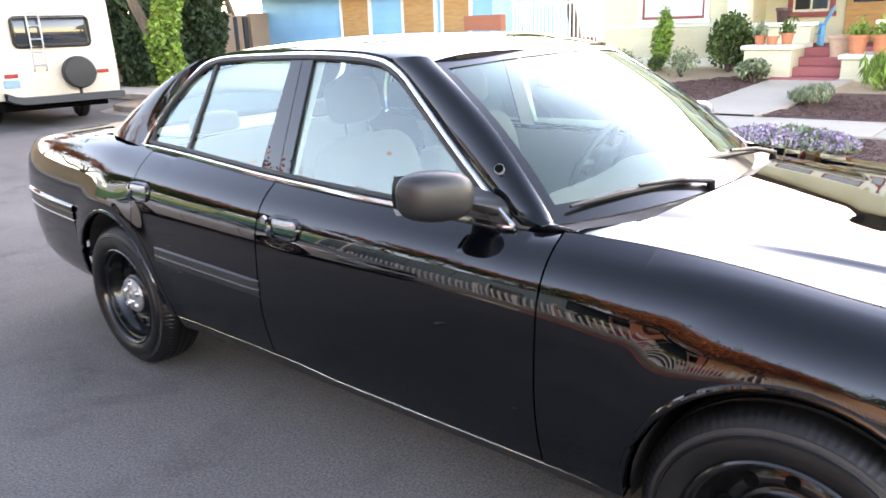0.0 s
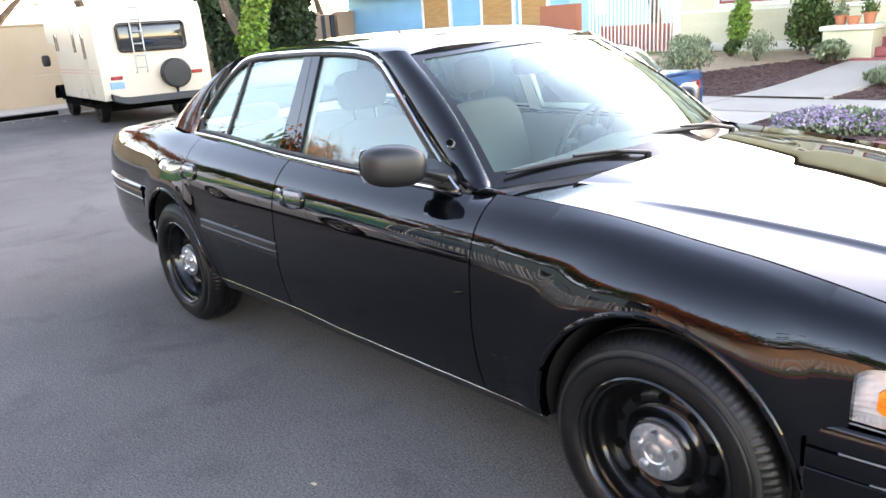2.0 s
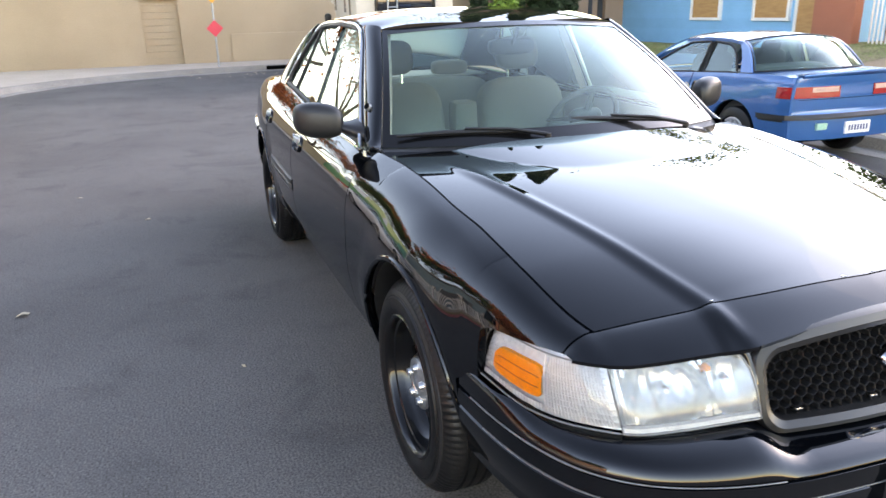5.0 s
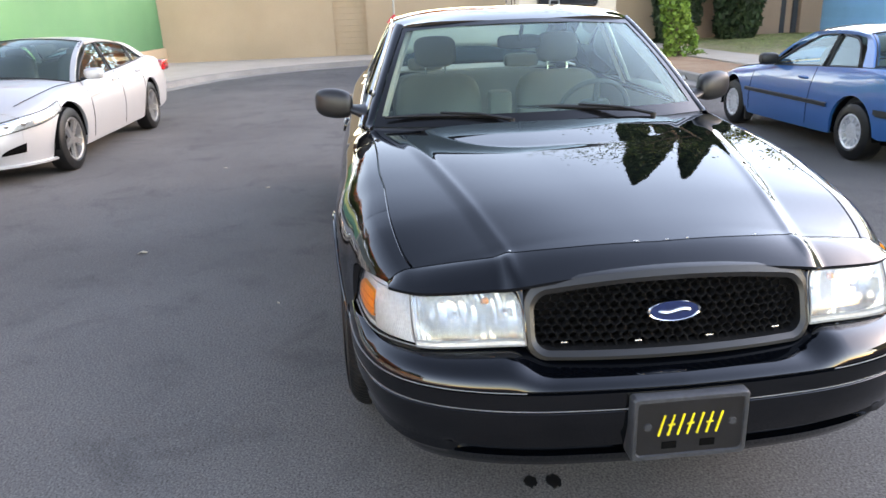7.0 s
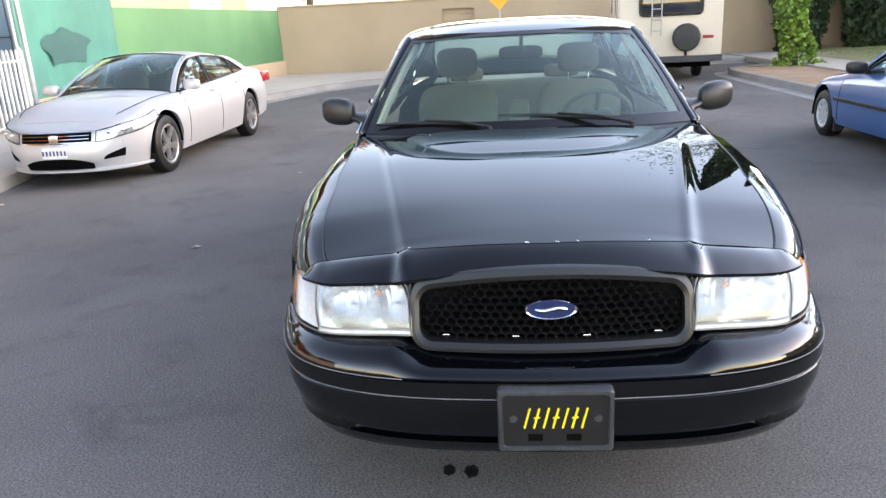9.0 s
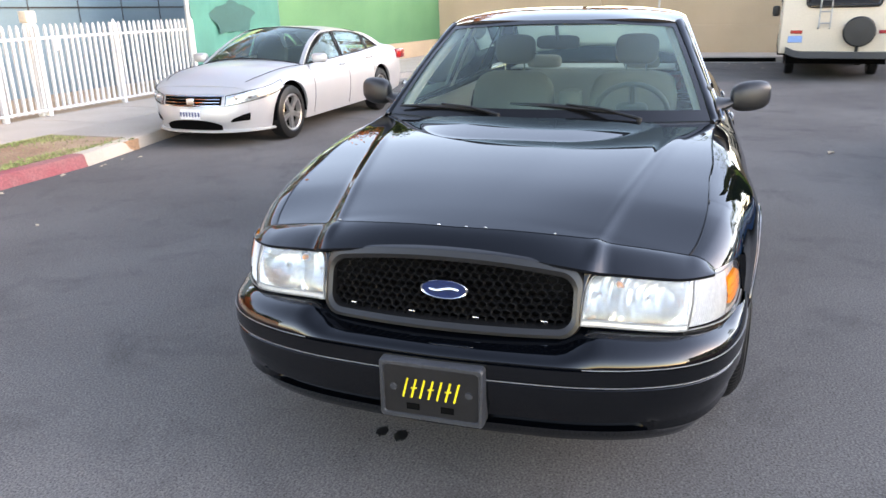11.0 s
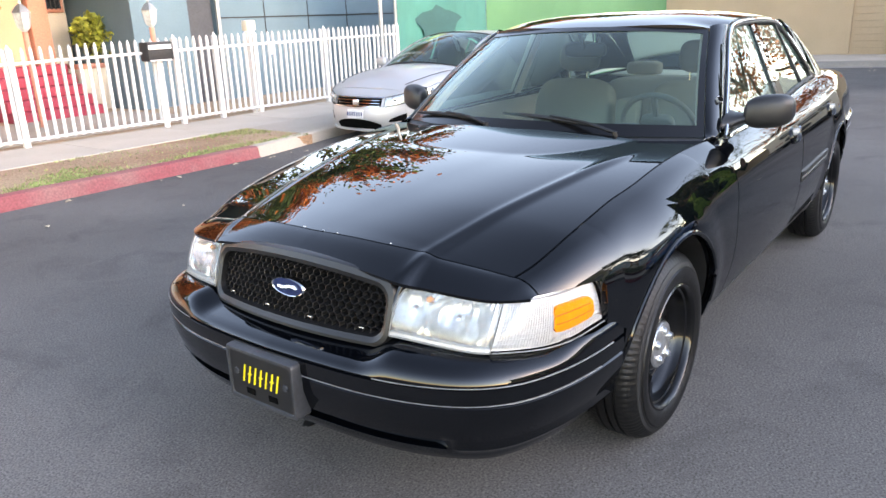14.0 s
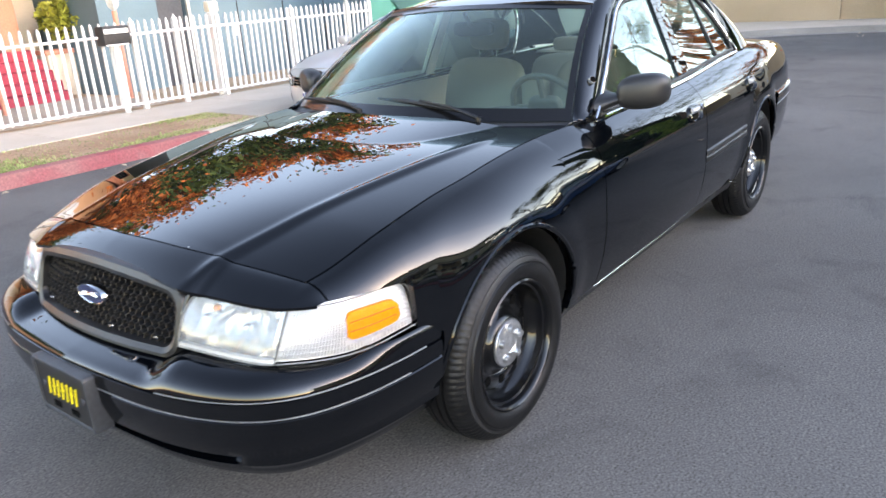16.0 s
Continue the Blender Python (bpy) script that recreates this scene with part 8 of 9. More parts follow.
    # bonnet and boot decks
    for nm, x0, x1 in (("bonnet", S.hood_x, S.nose - 0.022), ("boot_lid", S.tail + 0.05, S.boot_x)):
        bm = B()
        rows = []
        for x in lin(x0, x1, 20):
            hy = body_y(S, x, S.zb(x))
            cf = min(1.0, max(0.0, S.nose - x) / 0.5) ** 0.6 if nm == "bonnet" else 1.0
            rows.append([(x, hy * v, S.zb(x) + S.crown * cf * (1 - abs(v) ** 2.4)) for v in lin(-1, 1, 25)])
        loft(bm, rows)
        rim(bm, (0, 0, -0.02))
        part(nm, bm, M[paint], c)
        if nm == "bonnet":
            for s in (-1, 1):
                bm = B()
                tube(bm, [(x, s * (body_y(S, x, S.zb(x)) - 0.03), S.zb(x) + 0.006 + S.crown * (1 - 0.93)) for x in lin(x0 + 0.05, x1 - 0.12, 10)], 0.0035, 5)
                part("bonnet_gap", bm, M["dark_gap"], c)
    # nose and tail skins
    for nm, sg, xe in (("front_bumper", 1, S.nose), ("rear_bumper", -1, S.tail)):
        bm = B()
        rows = []
        x_in = xe - sg * 0.04
        for v in lin(-1, 1, 31):
            row = []
            for z in lin(S.sill(xe) + 0.02, S.zb(xe - sg * 0.02), 26):
                hy = body_y(S, x_in, z)
                u = (z - 0.2) / (S.zb(xe) - 0.2)
                bul = S.bulge * (1 - abs(v) ** 3.0) * (S.nose_prof(u) if sg > 0 else S.tail_prof(u))
                row.append((x_in + sg * bul, hy * v, z))
            rows.append(row)
        loft(bm, rows)
        part(nm, bm, M[paint], c)
    # glasshouse
    zr, dl = S.zr, S.dlo
    gy = lambda x, z: body_y(S, min(max(x, S.boot_x + 0.05), S.hood_x - 0.05), S.zb(min(max(x, S.boot_x + 0.05), S.hood_x - 0.05))) - 0.02 - 0.46 * (z - S.zb(x))
    bm = B()
    rows = []
    x0, x1 = S.roof
    for x in lin(x0, x1, 22):
        ye = gy(x, zr(x)) - 0.0
        rows.append([(x + 0.0, ye * v, zr(x) + S.roof_h * (1 - abs(v) ** 2.6)) for v in lin(-1, 1, 25)])
    loft(bm, rows)
    rim(bm, (0, 0, -0.03))
    part("roof", bm, M[paint], c)
    for s in (-1, 1):
        # pillars as strips along the outline
        for nm, pts, wd in (("front_pillar", [(S.hood_x + 0.02, S.zb(S.hood_x) + 0.005), (x1, zr(x1))], 0.035), ("rear_pillar", [(x0, zr(x0)), (S.boot_x, S.zb(S.boot_x))], S.c_pillar)):
            bm = B()
            rows = []
            for t in lin(0, 1, 12):
                (xa, za), (xb, zb_) = pts
                x, z = xa + (xb - xa) * t, za + (zb_ - za) * t + 0.05 * math.sin(math.pi * t)
                wv_ = wd * (1 if nm == "front_pillar" else (0.35 + 0.65 * t))
                sg = -1 if nm == "front_pillar" else 1
                xi = x + sg * wv_
                rows.append([(xi, s * (gy(xi, z)), z), (x, s * (gy(x, z) + 0.004), z + 0.008), (x, s * (gy(x, z) - 0.05), z + 0.012)])
            loft(bm, rows)
            part(nm, bm, M[paint], c)
        for x_a, x_b in S.panes:
            bm = B()
            rows = []
            for x in lin(x_a, x_b, 16):
                zt = min(dl(x), 9)
                z0 = S.zb(x) + 0.005
                rows.append([(x, s * (gy(x, z) - 0.006), z) for z in lin(z0, max(z0 + 0.004, zt), 6)])
            loft(bm, rows)
            outward(bm, (0, 0, 1.0))
            part("side_window", bm, M["side_glass"], c, "tinted side glass")
            bm = B()
            edge = [(x, S.zb(x) + 0.005) for x in lin(x_a, x_b, 8)] + [(x, max(S.zb(x) + 0.01, dl(x))) for x in lin(x_b, x_a, 14)]
            tube(bm, [(x, s * (gy(x, z) + 0.001), z) for x, z in edge], 0.011, 6, closed=True)
            part("window_seal", bm, M["black_trim"], c)
        bm = B()
        mx_ = S.hood_x - 0.16
        cushion(bm, pose(mx_, s * (S.w(mx_) + 0.03), S.zb(mx_) + 0.075), 0.06, 0.10, 0.062, 0.55, 8)
        mr = part("door_mirror", bm, M[paint] if doors == 4 else M["satin_trim"], c)
        bm = B()
        tube(bm, [(mx_, s * (S.w(mx_) - 0.12), S.zb(mx_) + 0.02), (mx_, s * (S.w(mx_)), S.zb(mx_) + 0.05)], 0.018, 8)
        part("mirror_foot", bm, M["black_trim"], mr)
    for nm, xa, xb, bow in (("windscreen", S.hood_x, x1, 0.10), ("rear_screen", S.boot_x, x0, -S.bow_r)):
        bm = B()
        rows = []
        for t in lin(0, 1, 10):
            za, zb_ = S.zb(xa) + 0.012, zr(xb) + 0.004
            x, z = xa + (xb - xa) * t, za + (zb_ - za) * t + 0.045 * math.sin(math.pi * t)
            ye = gy(x, z) - 0.02
            bq = bow if bow > -0.1 else bow * (1 - 0.75 * t)
            rows.append([(x + bq * (1 - v * v), ye * v, z + (S.crown * (1 - t) + S.roof_h * t) * (1 - v * v)) for v in lin(-1, 1, 17)])
        loft(bm, rows)
        outward(bm, (0, 0, 0.9))
        part(nm, bm, M["glass"], c, "tinted screen glass")
        bm = B()
        for row in (rows[0], [r_[0] for r_ in rows], [r_[-1] for r_ in rows], rows[-1]):
            tube(bm, [Vector(p) + Vector((0.002 * (1 if bow > 0 else -1), 0, 0.003)) for p in row], 0.007, 6)
        part("screen_seal", bm, M["black_trim"], c)
    # cabin
    bm = B()
    box(bm, -1.2, S.hood_x, -0.68, 0.68, 0.35, 0.78 - S.low)
    part("cabin_floor", bm, M["carpet"], c)
    bm = B()
    box(bm, S.hood_x - 0.55, S.hood_x - 0.02, -0.66, 0.66, 0.6, S.zb(S.hood_x) - 0.03, 0.05)
    part("dashboard", bm, M["dash"], c)
    for s in (-1, 1):
        bm = B()
        cushion(bm, pose(-0.15 - S.low, s * 0.36, 0.89 - S.low, 0, -14, 0), 0.08, 0.24, 0.28, 0.5, 8)
        st = part("front_seat", bm, M["dash"], c)
        bm = B()
        cushion(bm, pose(-0.23 - S.low, s * 0.36, 1.17 - S.low, 0, -8, 0), 0.045, 0.12, 0.08, 0.6, 8)
        part("headrest", bm, M["dash"], st)
    bm = B()
    cushion(bm, pose(-0.95, 0, 0.82 - S.low, 0, -18, 0), 0.08, 0.58, 0.24, 0.4, 8)
    part("rear_bench", bm, M["dash"], c)
    bm = B()
    box(bm, S.tail + 0.35, S.nose - 0.35, -0.62, 0.62, 0.18, 0.3)
    part("underbody", bm, M["dark_gap"], c)
    return c


# silver sedan: 4.86 long, nose towards +x
SV = Shape(wb=2.776, arch=0.37, r=0.325, nose=2.06, tail=-2.46, hood_x=0.88, boot_x=-1.75, zm=0.58, crown=0.075, roof=(-0.98, 0.02), roof_h=0.05, low=0.06, c_pillar=0.16, bulge=0.25,
           w=curve1([(-2.5, 0.72), (-2.3, 0.80), (-1.8, 0.855), (-0.5, 0.872), (0.6, 0.872), (1.4, 0.862), (1.70, 0.825), (1.90, 0.755), (2.06, 0.63)]),
           zb=curve1([(-2.5, 0.87), (-2.2, 0.94), (-1.75, 0.975), (-1.2, 0.945), (0, 0.885), (0.85, 0.85), (1.3, 0.83), (1.75, 0.768), (2.06, 0.675)]),
           k=curve1([(-2.5, 0.10), (-1.75, 0.13), (-0.5, 0.10), (0.85, 0.10), (1.2, 0.17), (1.8, 0.17), (2.16, 0.14)]),
           sill=curve1([(-2.5, 0.30), (-1.9, 0.26), (-1.0, 0.22), (1.0, 0.20), (1.8, 0.18), (2.33, 0.16)]),
           zr=curve1([(-1.0, 1.20), (-0.6, 1.25), (-0.2, 1.262), (0.15, 1.235)]), dlo=curve1([(-1.62, 0.94), (-1.4, 1.045), (-1.1, 1.155), (-0.8, 1.205), (-0.3, 1.232), (0.0, 1.212), (0.25, 1.115), (0.55, 1.0), (0.8, 0.86)]),
           panes=((-0.20, 0.78), (-1.10, -0.26), (-1.58, -1.15)), cuts=(0.82, -0.23, -1.12), cut_lean=0.0, handles=((-0.08, 0.80), (-1.0, 0.83)), strip=0, bow_r=0.08,
           nose_prof=curve1([(0, 0.80), (0.2, 0.98), (0.35, 1.0), (0.55, 0.93), (0.8, 0.74), (0.92, 0.50), (1.0, 0.16)]), tail_prof=curve1([(0, 0.5), (0.4, 0.9), (0.6, 0.8), (1.0, 0.3)]))
HX, HY = -5.22, -4.69
hc = parked_car(SV, "silver_sedan", "silver four-door sedan parked at the kerb", (HX, HY, 0), -1.2, "silver", "alloy", 5, 4)


def nose_x(v, z):
    u = (z - 0.2) / (SV.zb(SV.nose) - 0.2)
    return SV.nose - 0.04 + SV.bulge * (1 - abs(v) ** 3) * SV.nose_prof(u)


def on_skin(a, z, o, s=1):
    """A point on the nose: a from 0 at the middle to 1 at the corner, then back along the wing at 1 a metre."""
    if a <= 1:
        hy = body_y(SV, SV.nose - 0.04, z)
        return Vector((nose_x(a, z) + o * (1 - 0.5 * a ** 3), s * (hy * a + o * a ** 3), z))
    x = SV.nose - 0.04 - (a - 1)
    return Vector((x, s * (body_y(SV, x, z) + o), z))


def skin_patch(bm, s, a0, a1, lo, hi, o, na=12, nz=5):
    rows = []
    for t in lin(0, 1, na):
        a = a0 + (a1 - a0) * t
        rows.append([on_skin(abs(a), z, o, s if a >= 0 else -s) for z in lin(lo(t), hi(t), nz)])
    loft(bm, rows)
    outward(bm, (0, 0, 0.4))


bm = B()
skin_patch(bm, 1, -0.58, 0.58, lambda t: 0.493 - 0.03 * (1 - abs(2 * t - 1)), lambda t: 0.588, 0.006, 20)
gr = part("grille", bm, M["dark_gap"], hc, "dark grille with bright bars")
for z in (0.490, 0.524, 0.558):
    bm = B()
    loft(bm, [[on_skin(abs(a), z + dz, o, 1 if a >= 0 else -1) for o, dz in ((0.006, -0.009), (0.020, -0.003), (0.020, 0.004), (0.006, 0.009))] for a in lin(-0.55, 0.55, 18)])
    part("grille_bar", bm, M["chrome"], gr)
for z, h in ((0.592, 0.010), (0.471, 0.007)):
    bm = B()
    loft(bm, [[on_skin(abs(a), z + dz - (0 if z > 0.55 else -0.02 * abs(a)), o, 1 if a >= 0 else -1) for o, dz in ((0.002, -h), (0.016, -h * 0.4), (0.016, h * 0.4), (0.002, h))] for a in lin(-0.62, 0.62, 18)])
    part("grille_trim", bm, M["brushed"], gr)
bm = B()
cushion(bm, pose(nose_x(0, 0.528) + 0.016, 0, 0.528), 0.010, 0.052, 0.044, 0.4, 8)
part("badge", bm, M["chrome"], gr)
bm = B()
skin_patch(bm, 1, -0.60, 0.60, lambda t: 0.205, lambda t: 0.325 - 0.06 * abs(2 * t - 1) ** 3, 0.006, 20)
part("lower_intake", bm, M["dark_gap"], hc)
bm = B()
skin_patch(bm, 1, -0.205, 0.205, lambda t: 0.335, lambda t: 0.445, 0.018, 6, 3)
rim(bm, (-0.012, 0, 0))
pl = part("number_plate", bm, M["plate_white"], hc, "white plate with dark bars")
for k in range(7):
    bm = B()
    y = -0.12 + 0.04 * k
    x = nose_x(y / 0.72, 0.390) + 0.017
    box(bm, x, x + 0.005, y - 0.010, y + 0.010, 0.365, 0.415)
    part("plate_bar", bm, M["plate_ink"], pl)
for s in (-1, 1):
    top = lambda t: 0.596 + 0.085 * t + 0.055 * t * t
    bot = lambda t: 0.482 + 0.070 * t + 0.100 * t * t
    bm = B()
    skin_patch(bm, s, 0.64, 1.46, bot, top, 0.008, 20, 6)
    hl = part("headlamp", bm, M["lens"], hc, "clear swept-back headlamp")
    bm = B()
    skin_patch(bm, s, 0.64, 1.46, bot, top, 0.003, 20, 6)
    part("reflector", bm, M["reflector"], hl)
    for a in (0.80, 0.98):
        bm = B()
        q = on_skin(a, 0.563 + 0.06 * (a - 0.64), 0.004, s)
        cushion(bm, pose(q.x, q.y, q.z), 0.014, 0.030, 0.024, 0.8, 8)
        part("bulb_bowl", bm, M["chrome"], hl)
    bm = B()
    skin_patch(bm, s, 1.06, 1.30, lambda t: 0.568 + 0.05 * t, lambda t: 0.613 + 0.05 * t, 0.011, 8, 3)
    part("turn_lamp", bm, M["amber_pale"], hl)
    bm = B()
    edge = [on_skin(0.64 + 0.82 * t, bot(t), 0.008, s) for t in lin(0, 1, 16)] + [on_skin(0.64 + 0.82 * t, top(t), 0.008, s) for t in lin(1, 0, 16)]
    tube(bm, edge, 0.005, 6, closed=True)
    part("lamp_edge", bm, M["dark_gap"], hl)
    bm = B()
    skin_patch(bm, s, 0.74, 0.995, lambda t: 0.295 + 0.015 * t, lambda t: 0.315 + 0.085 * t ** 0.7, 0.006, 8, 4)
    part("fog_recess", bm, M["dark_gap"], hc)
    bm = B()
    loft(bm, [[on_skin(a, z, o, s) for o, z in ((0.002, 0.205), (0.03, 0.195), (0.03, 0.175), (0.0, 0.17))] for a in lin(0, 1.30, 22)])
    part("chin_lip", bm, M["silver"], hc)
    # pressed line along the doors
    bm = B()
    loft(bm, [[(x, s * (body_y(SV, x, z + dz) + o), z + dz) for dz, o in ((0.022, 0.0), (0.004, 0.007), (-0.006, 0.007), (-0.03, 0.0))] for x, z in [(q, 0.70 + 0.045 * (0.9 - q)) for q in lin(0.86, -1.9, 20)]])
    part("door_crease", bm, M["silver"], hc)
    bm = B()
    box(bm, SV.tail - 0.02, SV.tail + 0.30, s * 0.80 - 0.09, s * 0.80 + 0.03, 0.74, 0.89, 0.03)
    part("tail_lamp", bm, M["rear_red"], hc)
bm = B()
cushion(bm, pose(SV.hood_x - 0.62, 0.12, 1.14, 0, 30, 0), 0.004, 0.03, 0.12, 0.4, 6)
part("hanging_tag", bm, M["plate_white"], hc, "white tag hanging inside the windscreen")

# blue hatchback coupe, nose towards -x
BV = Shape(wb=2.34, arch=0.315, r=0.266, nose=1.78, tail=-1.83, hood_x=0.46, boot_x=-1.30, zm=0.47, crown=0.028, roof=(-1.0, -0.16), roof_h=0.045, low=0.16, c_pillar=0.15, bulge=0.15,
           w=curve1([(-1.9, 0.66), (-1.83, 0.70), (-1.7, 0.745), (-1.4, 0.775), (-0.8, 0.785), (0.6, 0.785), (1.2, 0.775), (1.45, 0.74), (1.65, 0.66), (1.8, 0.56)]),
           zb=curve1([(-1.9, 0.835), (-1.5, 0.85), (-1.2, 0.84), (-0.6, 0.812), (0, 0.778), (0.4, 0.758), (0.85, 0.725), (1.2, 0.675), (1.41, 0.625), (1.6, 0.56), (1.8, 0.48)]),
           k=curve1([(-1.9, 0.05), (-1.2, 0.055), (0, 0.05), (0.46, 0.055), (0.9, 0.10), (1.8, 0.07)]),
           sill=curve1([(-1.9, 0.27), (-1.5, 0.245), (-0.85, 0.20), (0.85, 0.19), (1.8, 0.20)]),
           zr=curve1([(-1.0, 1.118), (-0.8, 1.14), (-0.5, 1.147), (-0.3, 1.138), (-0.16, 1.118)]),
           dlo=curve1([(-1.10, 0.85), (-1.03, 0.95), (-0.95, 1.04), (-0.85, 1.088), (-0.6, 1.108), (-0.3, 1.095), (-0.15, 1.045), (0.1, 0.925), (0.36, 0.775)]),
           panes=((-0.56, 0.35), (-1.09, -0.63)), cuts=(0.70, -0.485), cut_lean=-0.14, handles=((-0.33, 0.69),), strip=0.448, bow_r=0.30,
           nose_prof=curve1([(0, 0.6), (0.5, 1.0), (1.0, 0.4)]), tail_prof=curve1([(0, 0.62), (0.08, 0.80), (0.25, 0.84), (0.44, 0.82), (0.49, 0.55), (0.52, 0.50), (0.70, 0.50), (0.88, 0.46), (0.95, 0.50), (1.0, 0.52)]))
bc = parked_car(BV, "blue_coupe", "bright blue two-door hatchback parked at the kerb", (-3.37, 4.39, 0), 180 - 0.6, "car_blue", "alloy_white", 13, 2)


def tail_x(y, z):
    u = (z - 0.2) / (BV.zb(BV.tail) - 0.2)
    v = min(1.0, abs(y) / body_y(BV, BV.tail + 0.04, z))
    return BV.tail + 0.04 - BV.bulge * (1 - v ** 3) * BV.tail_prof(u)


def tail_band(name, s, y0, y1, wrap, z0, z1, o, m, parent, label=""):
    """A strip on the tail from y0 to y1, carried forward along the side by wrap."""
    bm = B()
    rows = [[(tail_x(y, z) - o, s * y, z) for z in lin(z0, z1, 4)] for y in lin(y0, y1, 14)]
    if wrap:
        rows += [[(BV.tail + 0.02 + wrap * t, s * (body_y(BV, BV.tail + 0.02 + wrap * t, z) + o), z) for z in lin(z0, z1, 4)] for t in lin(0.05, 1, 6)]
    loft(bm, rows)
    rim(bm, (0.012, 0, 0))
    return part(name, bm, m, parent, label)


for s in (-1, 1):
    tl = tail_band("tail_lamp", s, 0.20, 0.690, 0.13, 0.655, 0.755, 0.006, M["rear_red"], bc, "red tail lamp with a pale reversing strip")
    tail_band("turn_lamp", s, 0.22, 0.50, 0.0, 0.706, 0.748, 0.009, M["stripe_pink"], tl, "pale amber and white upper strip")
    tail_band("bumper_strip", s, 0.0, 0.690, 0.30, 0.468, 0.512, 0.024, M["black_trim"], bc, "black rubbing strip round the rear bumper")
    tail_band("boot_gap", s, 0.0, 0.62, 0.0, 0.640, 0.645, 0.002, M["dark_gap"], bc)
    bm = B()
    loft(bm, [[(tail_x(y, 0.83) + dx, s * y, BV.zb(BV.tail) + BV.crown * (1 - (y / 0.7) ** 2) + dz) for dx, dz in ((0.16, 0.0), (0.06, 0.012), (-0.012, 0.014), (-0.016, 0.002), (0.0, -0.02))] for y in lin(0, 0.60, 10)])
    part("boot_lip", bm, M["car_blue"], bc)
    bm = B()
    box(bm, 0.80, 0.83, s * 0.745 - 0.07, s * 0.745 + 0.02, 0.10, 0.30, 0.006, 1)
    part("mud_flap", bm, M["black_trim"], bc, "black mud flap behind the front wheel")
bm = B()
px_ = tail_x(0.15, 0.37)
box(bm, px_ - 0.016, px_ + 0.01, -0.15, 0.15, 0.325, 0.435, 0.004, 1)
bp_ = part("number_plate", bm, M["plate_white"], bc, "white plate with dark bars")
for k in range(7):
    bm = B()
    y = -0.105 + 0.035 * k
    box(bm, px_ - 0.019, px_ - 0.0165, y - 0.009, y + 0.009, 0.355, 0.405)
    part("plate_bar", bm, M["plate_ink"], bp_)
bm = B()
sx_ = tail_x(0.42, 0.41)
box(bm, sx_ - 0.012, sx_ + 0.03, 0.33, 0.46, 0.375, 0.435, 0.003, 1)
part("sticker", bm, M["pale_green"], bc, "pale green sticker")

# ---- motorhome ----
rv = thing("motorhome", "cream mini motorhome with a ladder and spare wheel behind", "motorhome", (-12.25, 3.62, 0), 180 - 6)
# its own x runs forward; the tail is at x = 0
bm = B()
W_ = 1.07
prof = [(0.0, 0.52), (0.0, 1.1), (0.06, 2.12), (0.14, 2.27), (3.9, 2.33), (4.3, 2.25), (4.45, 1.95), (4.35, 1.72), (3.55, 1.62), (3.5, 0.52)]
cx = sum(p[0] for p in prof) / len(prof)
rows = []
for y, sc in ((-W_ + 0.0, 0.985), (-W_ + 0.015, 1.0), (W_ - 0.015, 1.0), (W_, 0.985)):
    rows.append([(cx + (x - cx) * sc, y, 1.4 + (z - 1.4) * sc) for x, z in prof])
vr = loft(bm, rows, closed_v=True)
bm.faces.new(vr[0])
bm.faces.new(vr[-1][::-1])
part("coach_body", bm, M["rv_cream"], rv)
bm = B()
box(bm, 3.45, 5.15, -0.80, 0.80, 0.45, 0.98, 0.08)
part("cab", bm, M["rv_cream"], rv)
bm = B()
rows = [[(3.5, y, 0.95), (4.35, y, 0.98), (3.95, y, 1.64), (3.5, y, 1.64)] for y in (-0.76, 0.76)]
vr = loft(bm, rows, closed_v=True)
bm.faces.new(vr[0])
bm.faces.new(vr[-1][::-1])
part("cab_glass", bm, M["window_dark"], rv)
bm = B()
box(bm, -0.012, 0.012, -0.63, 0.63, 1.42, 1.90, 0.06, 3)
rw = part("rear_window", bm, M["window_dark"], rv, "wide dark rear window")
bm = B()
tube(bm, [(-0.012, y, z) for y, z in rrect(0.65, 1.40, 1.92, 0.09, 0.0, 5)], 0.015, 6, closed=True)
part("window_rim", bm, M["black_trim"], rw)
lad = None
bm = B()
for y in (0.20, 0.40):
    tube(bm, [(-0.03, y, 1.00), (-0.10, y, 1.02), (-0.10, y, 2.2), (-0.02, y, 2.42), (0.25, y, 2.42)], 0.014, 8)
lad = part("ladder", bm, M["galv"], rv, "light metal roof ladder")
for k in range(6):
    bm = B()
    tube(bm, [(-0.10, 0.20, 1.1 + 0.22 * k), (-0.10, 0.40, 1.1 + 0.22 * k)], 0.013, 8)
    part("rung", bm, M["galv"], lad)
bm = B()
lathe(bm, [(0.001, 0.0), (0.26, 0.0), (0.285, 0.03), (0.285, 0.16), (0.26, 0.185), (0.16, 0.19), (0.001, 0.195)], 30, "z")
bmesh.ops.transform(bm, matrix=Matrix.Translation((-0.02, -0.32, 0.94)) @ Matrix.Rotation(radians(-90), 4, "Y"), verts=bm.verts[:])
part("spare_wheel", bm, M["black_trim"], rv, "spare wheel in a black cover")
bm = B()
tube(bm, [(-0.06, -0.32, 0.68), (-0.06, -0.32, 0.52)], 0.03, 8)
part("spare_bracket", bm, M["iron"], rv)
for s in (-1, 1):
    bm = B()
    box(bm, -0.02, 0.02, s * 0.78 - 0.11, s * 0.78 + 0.11, 0.90, 0.965, 0.01, 1)
    part("tail_lamp", bm, M["rear_red"], rv)
bm = B()
box(bm, -0.015, 0.015, 0.66, 0.92, 0.73, 0.86, 0.006, 1)
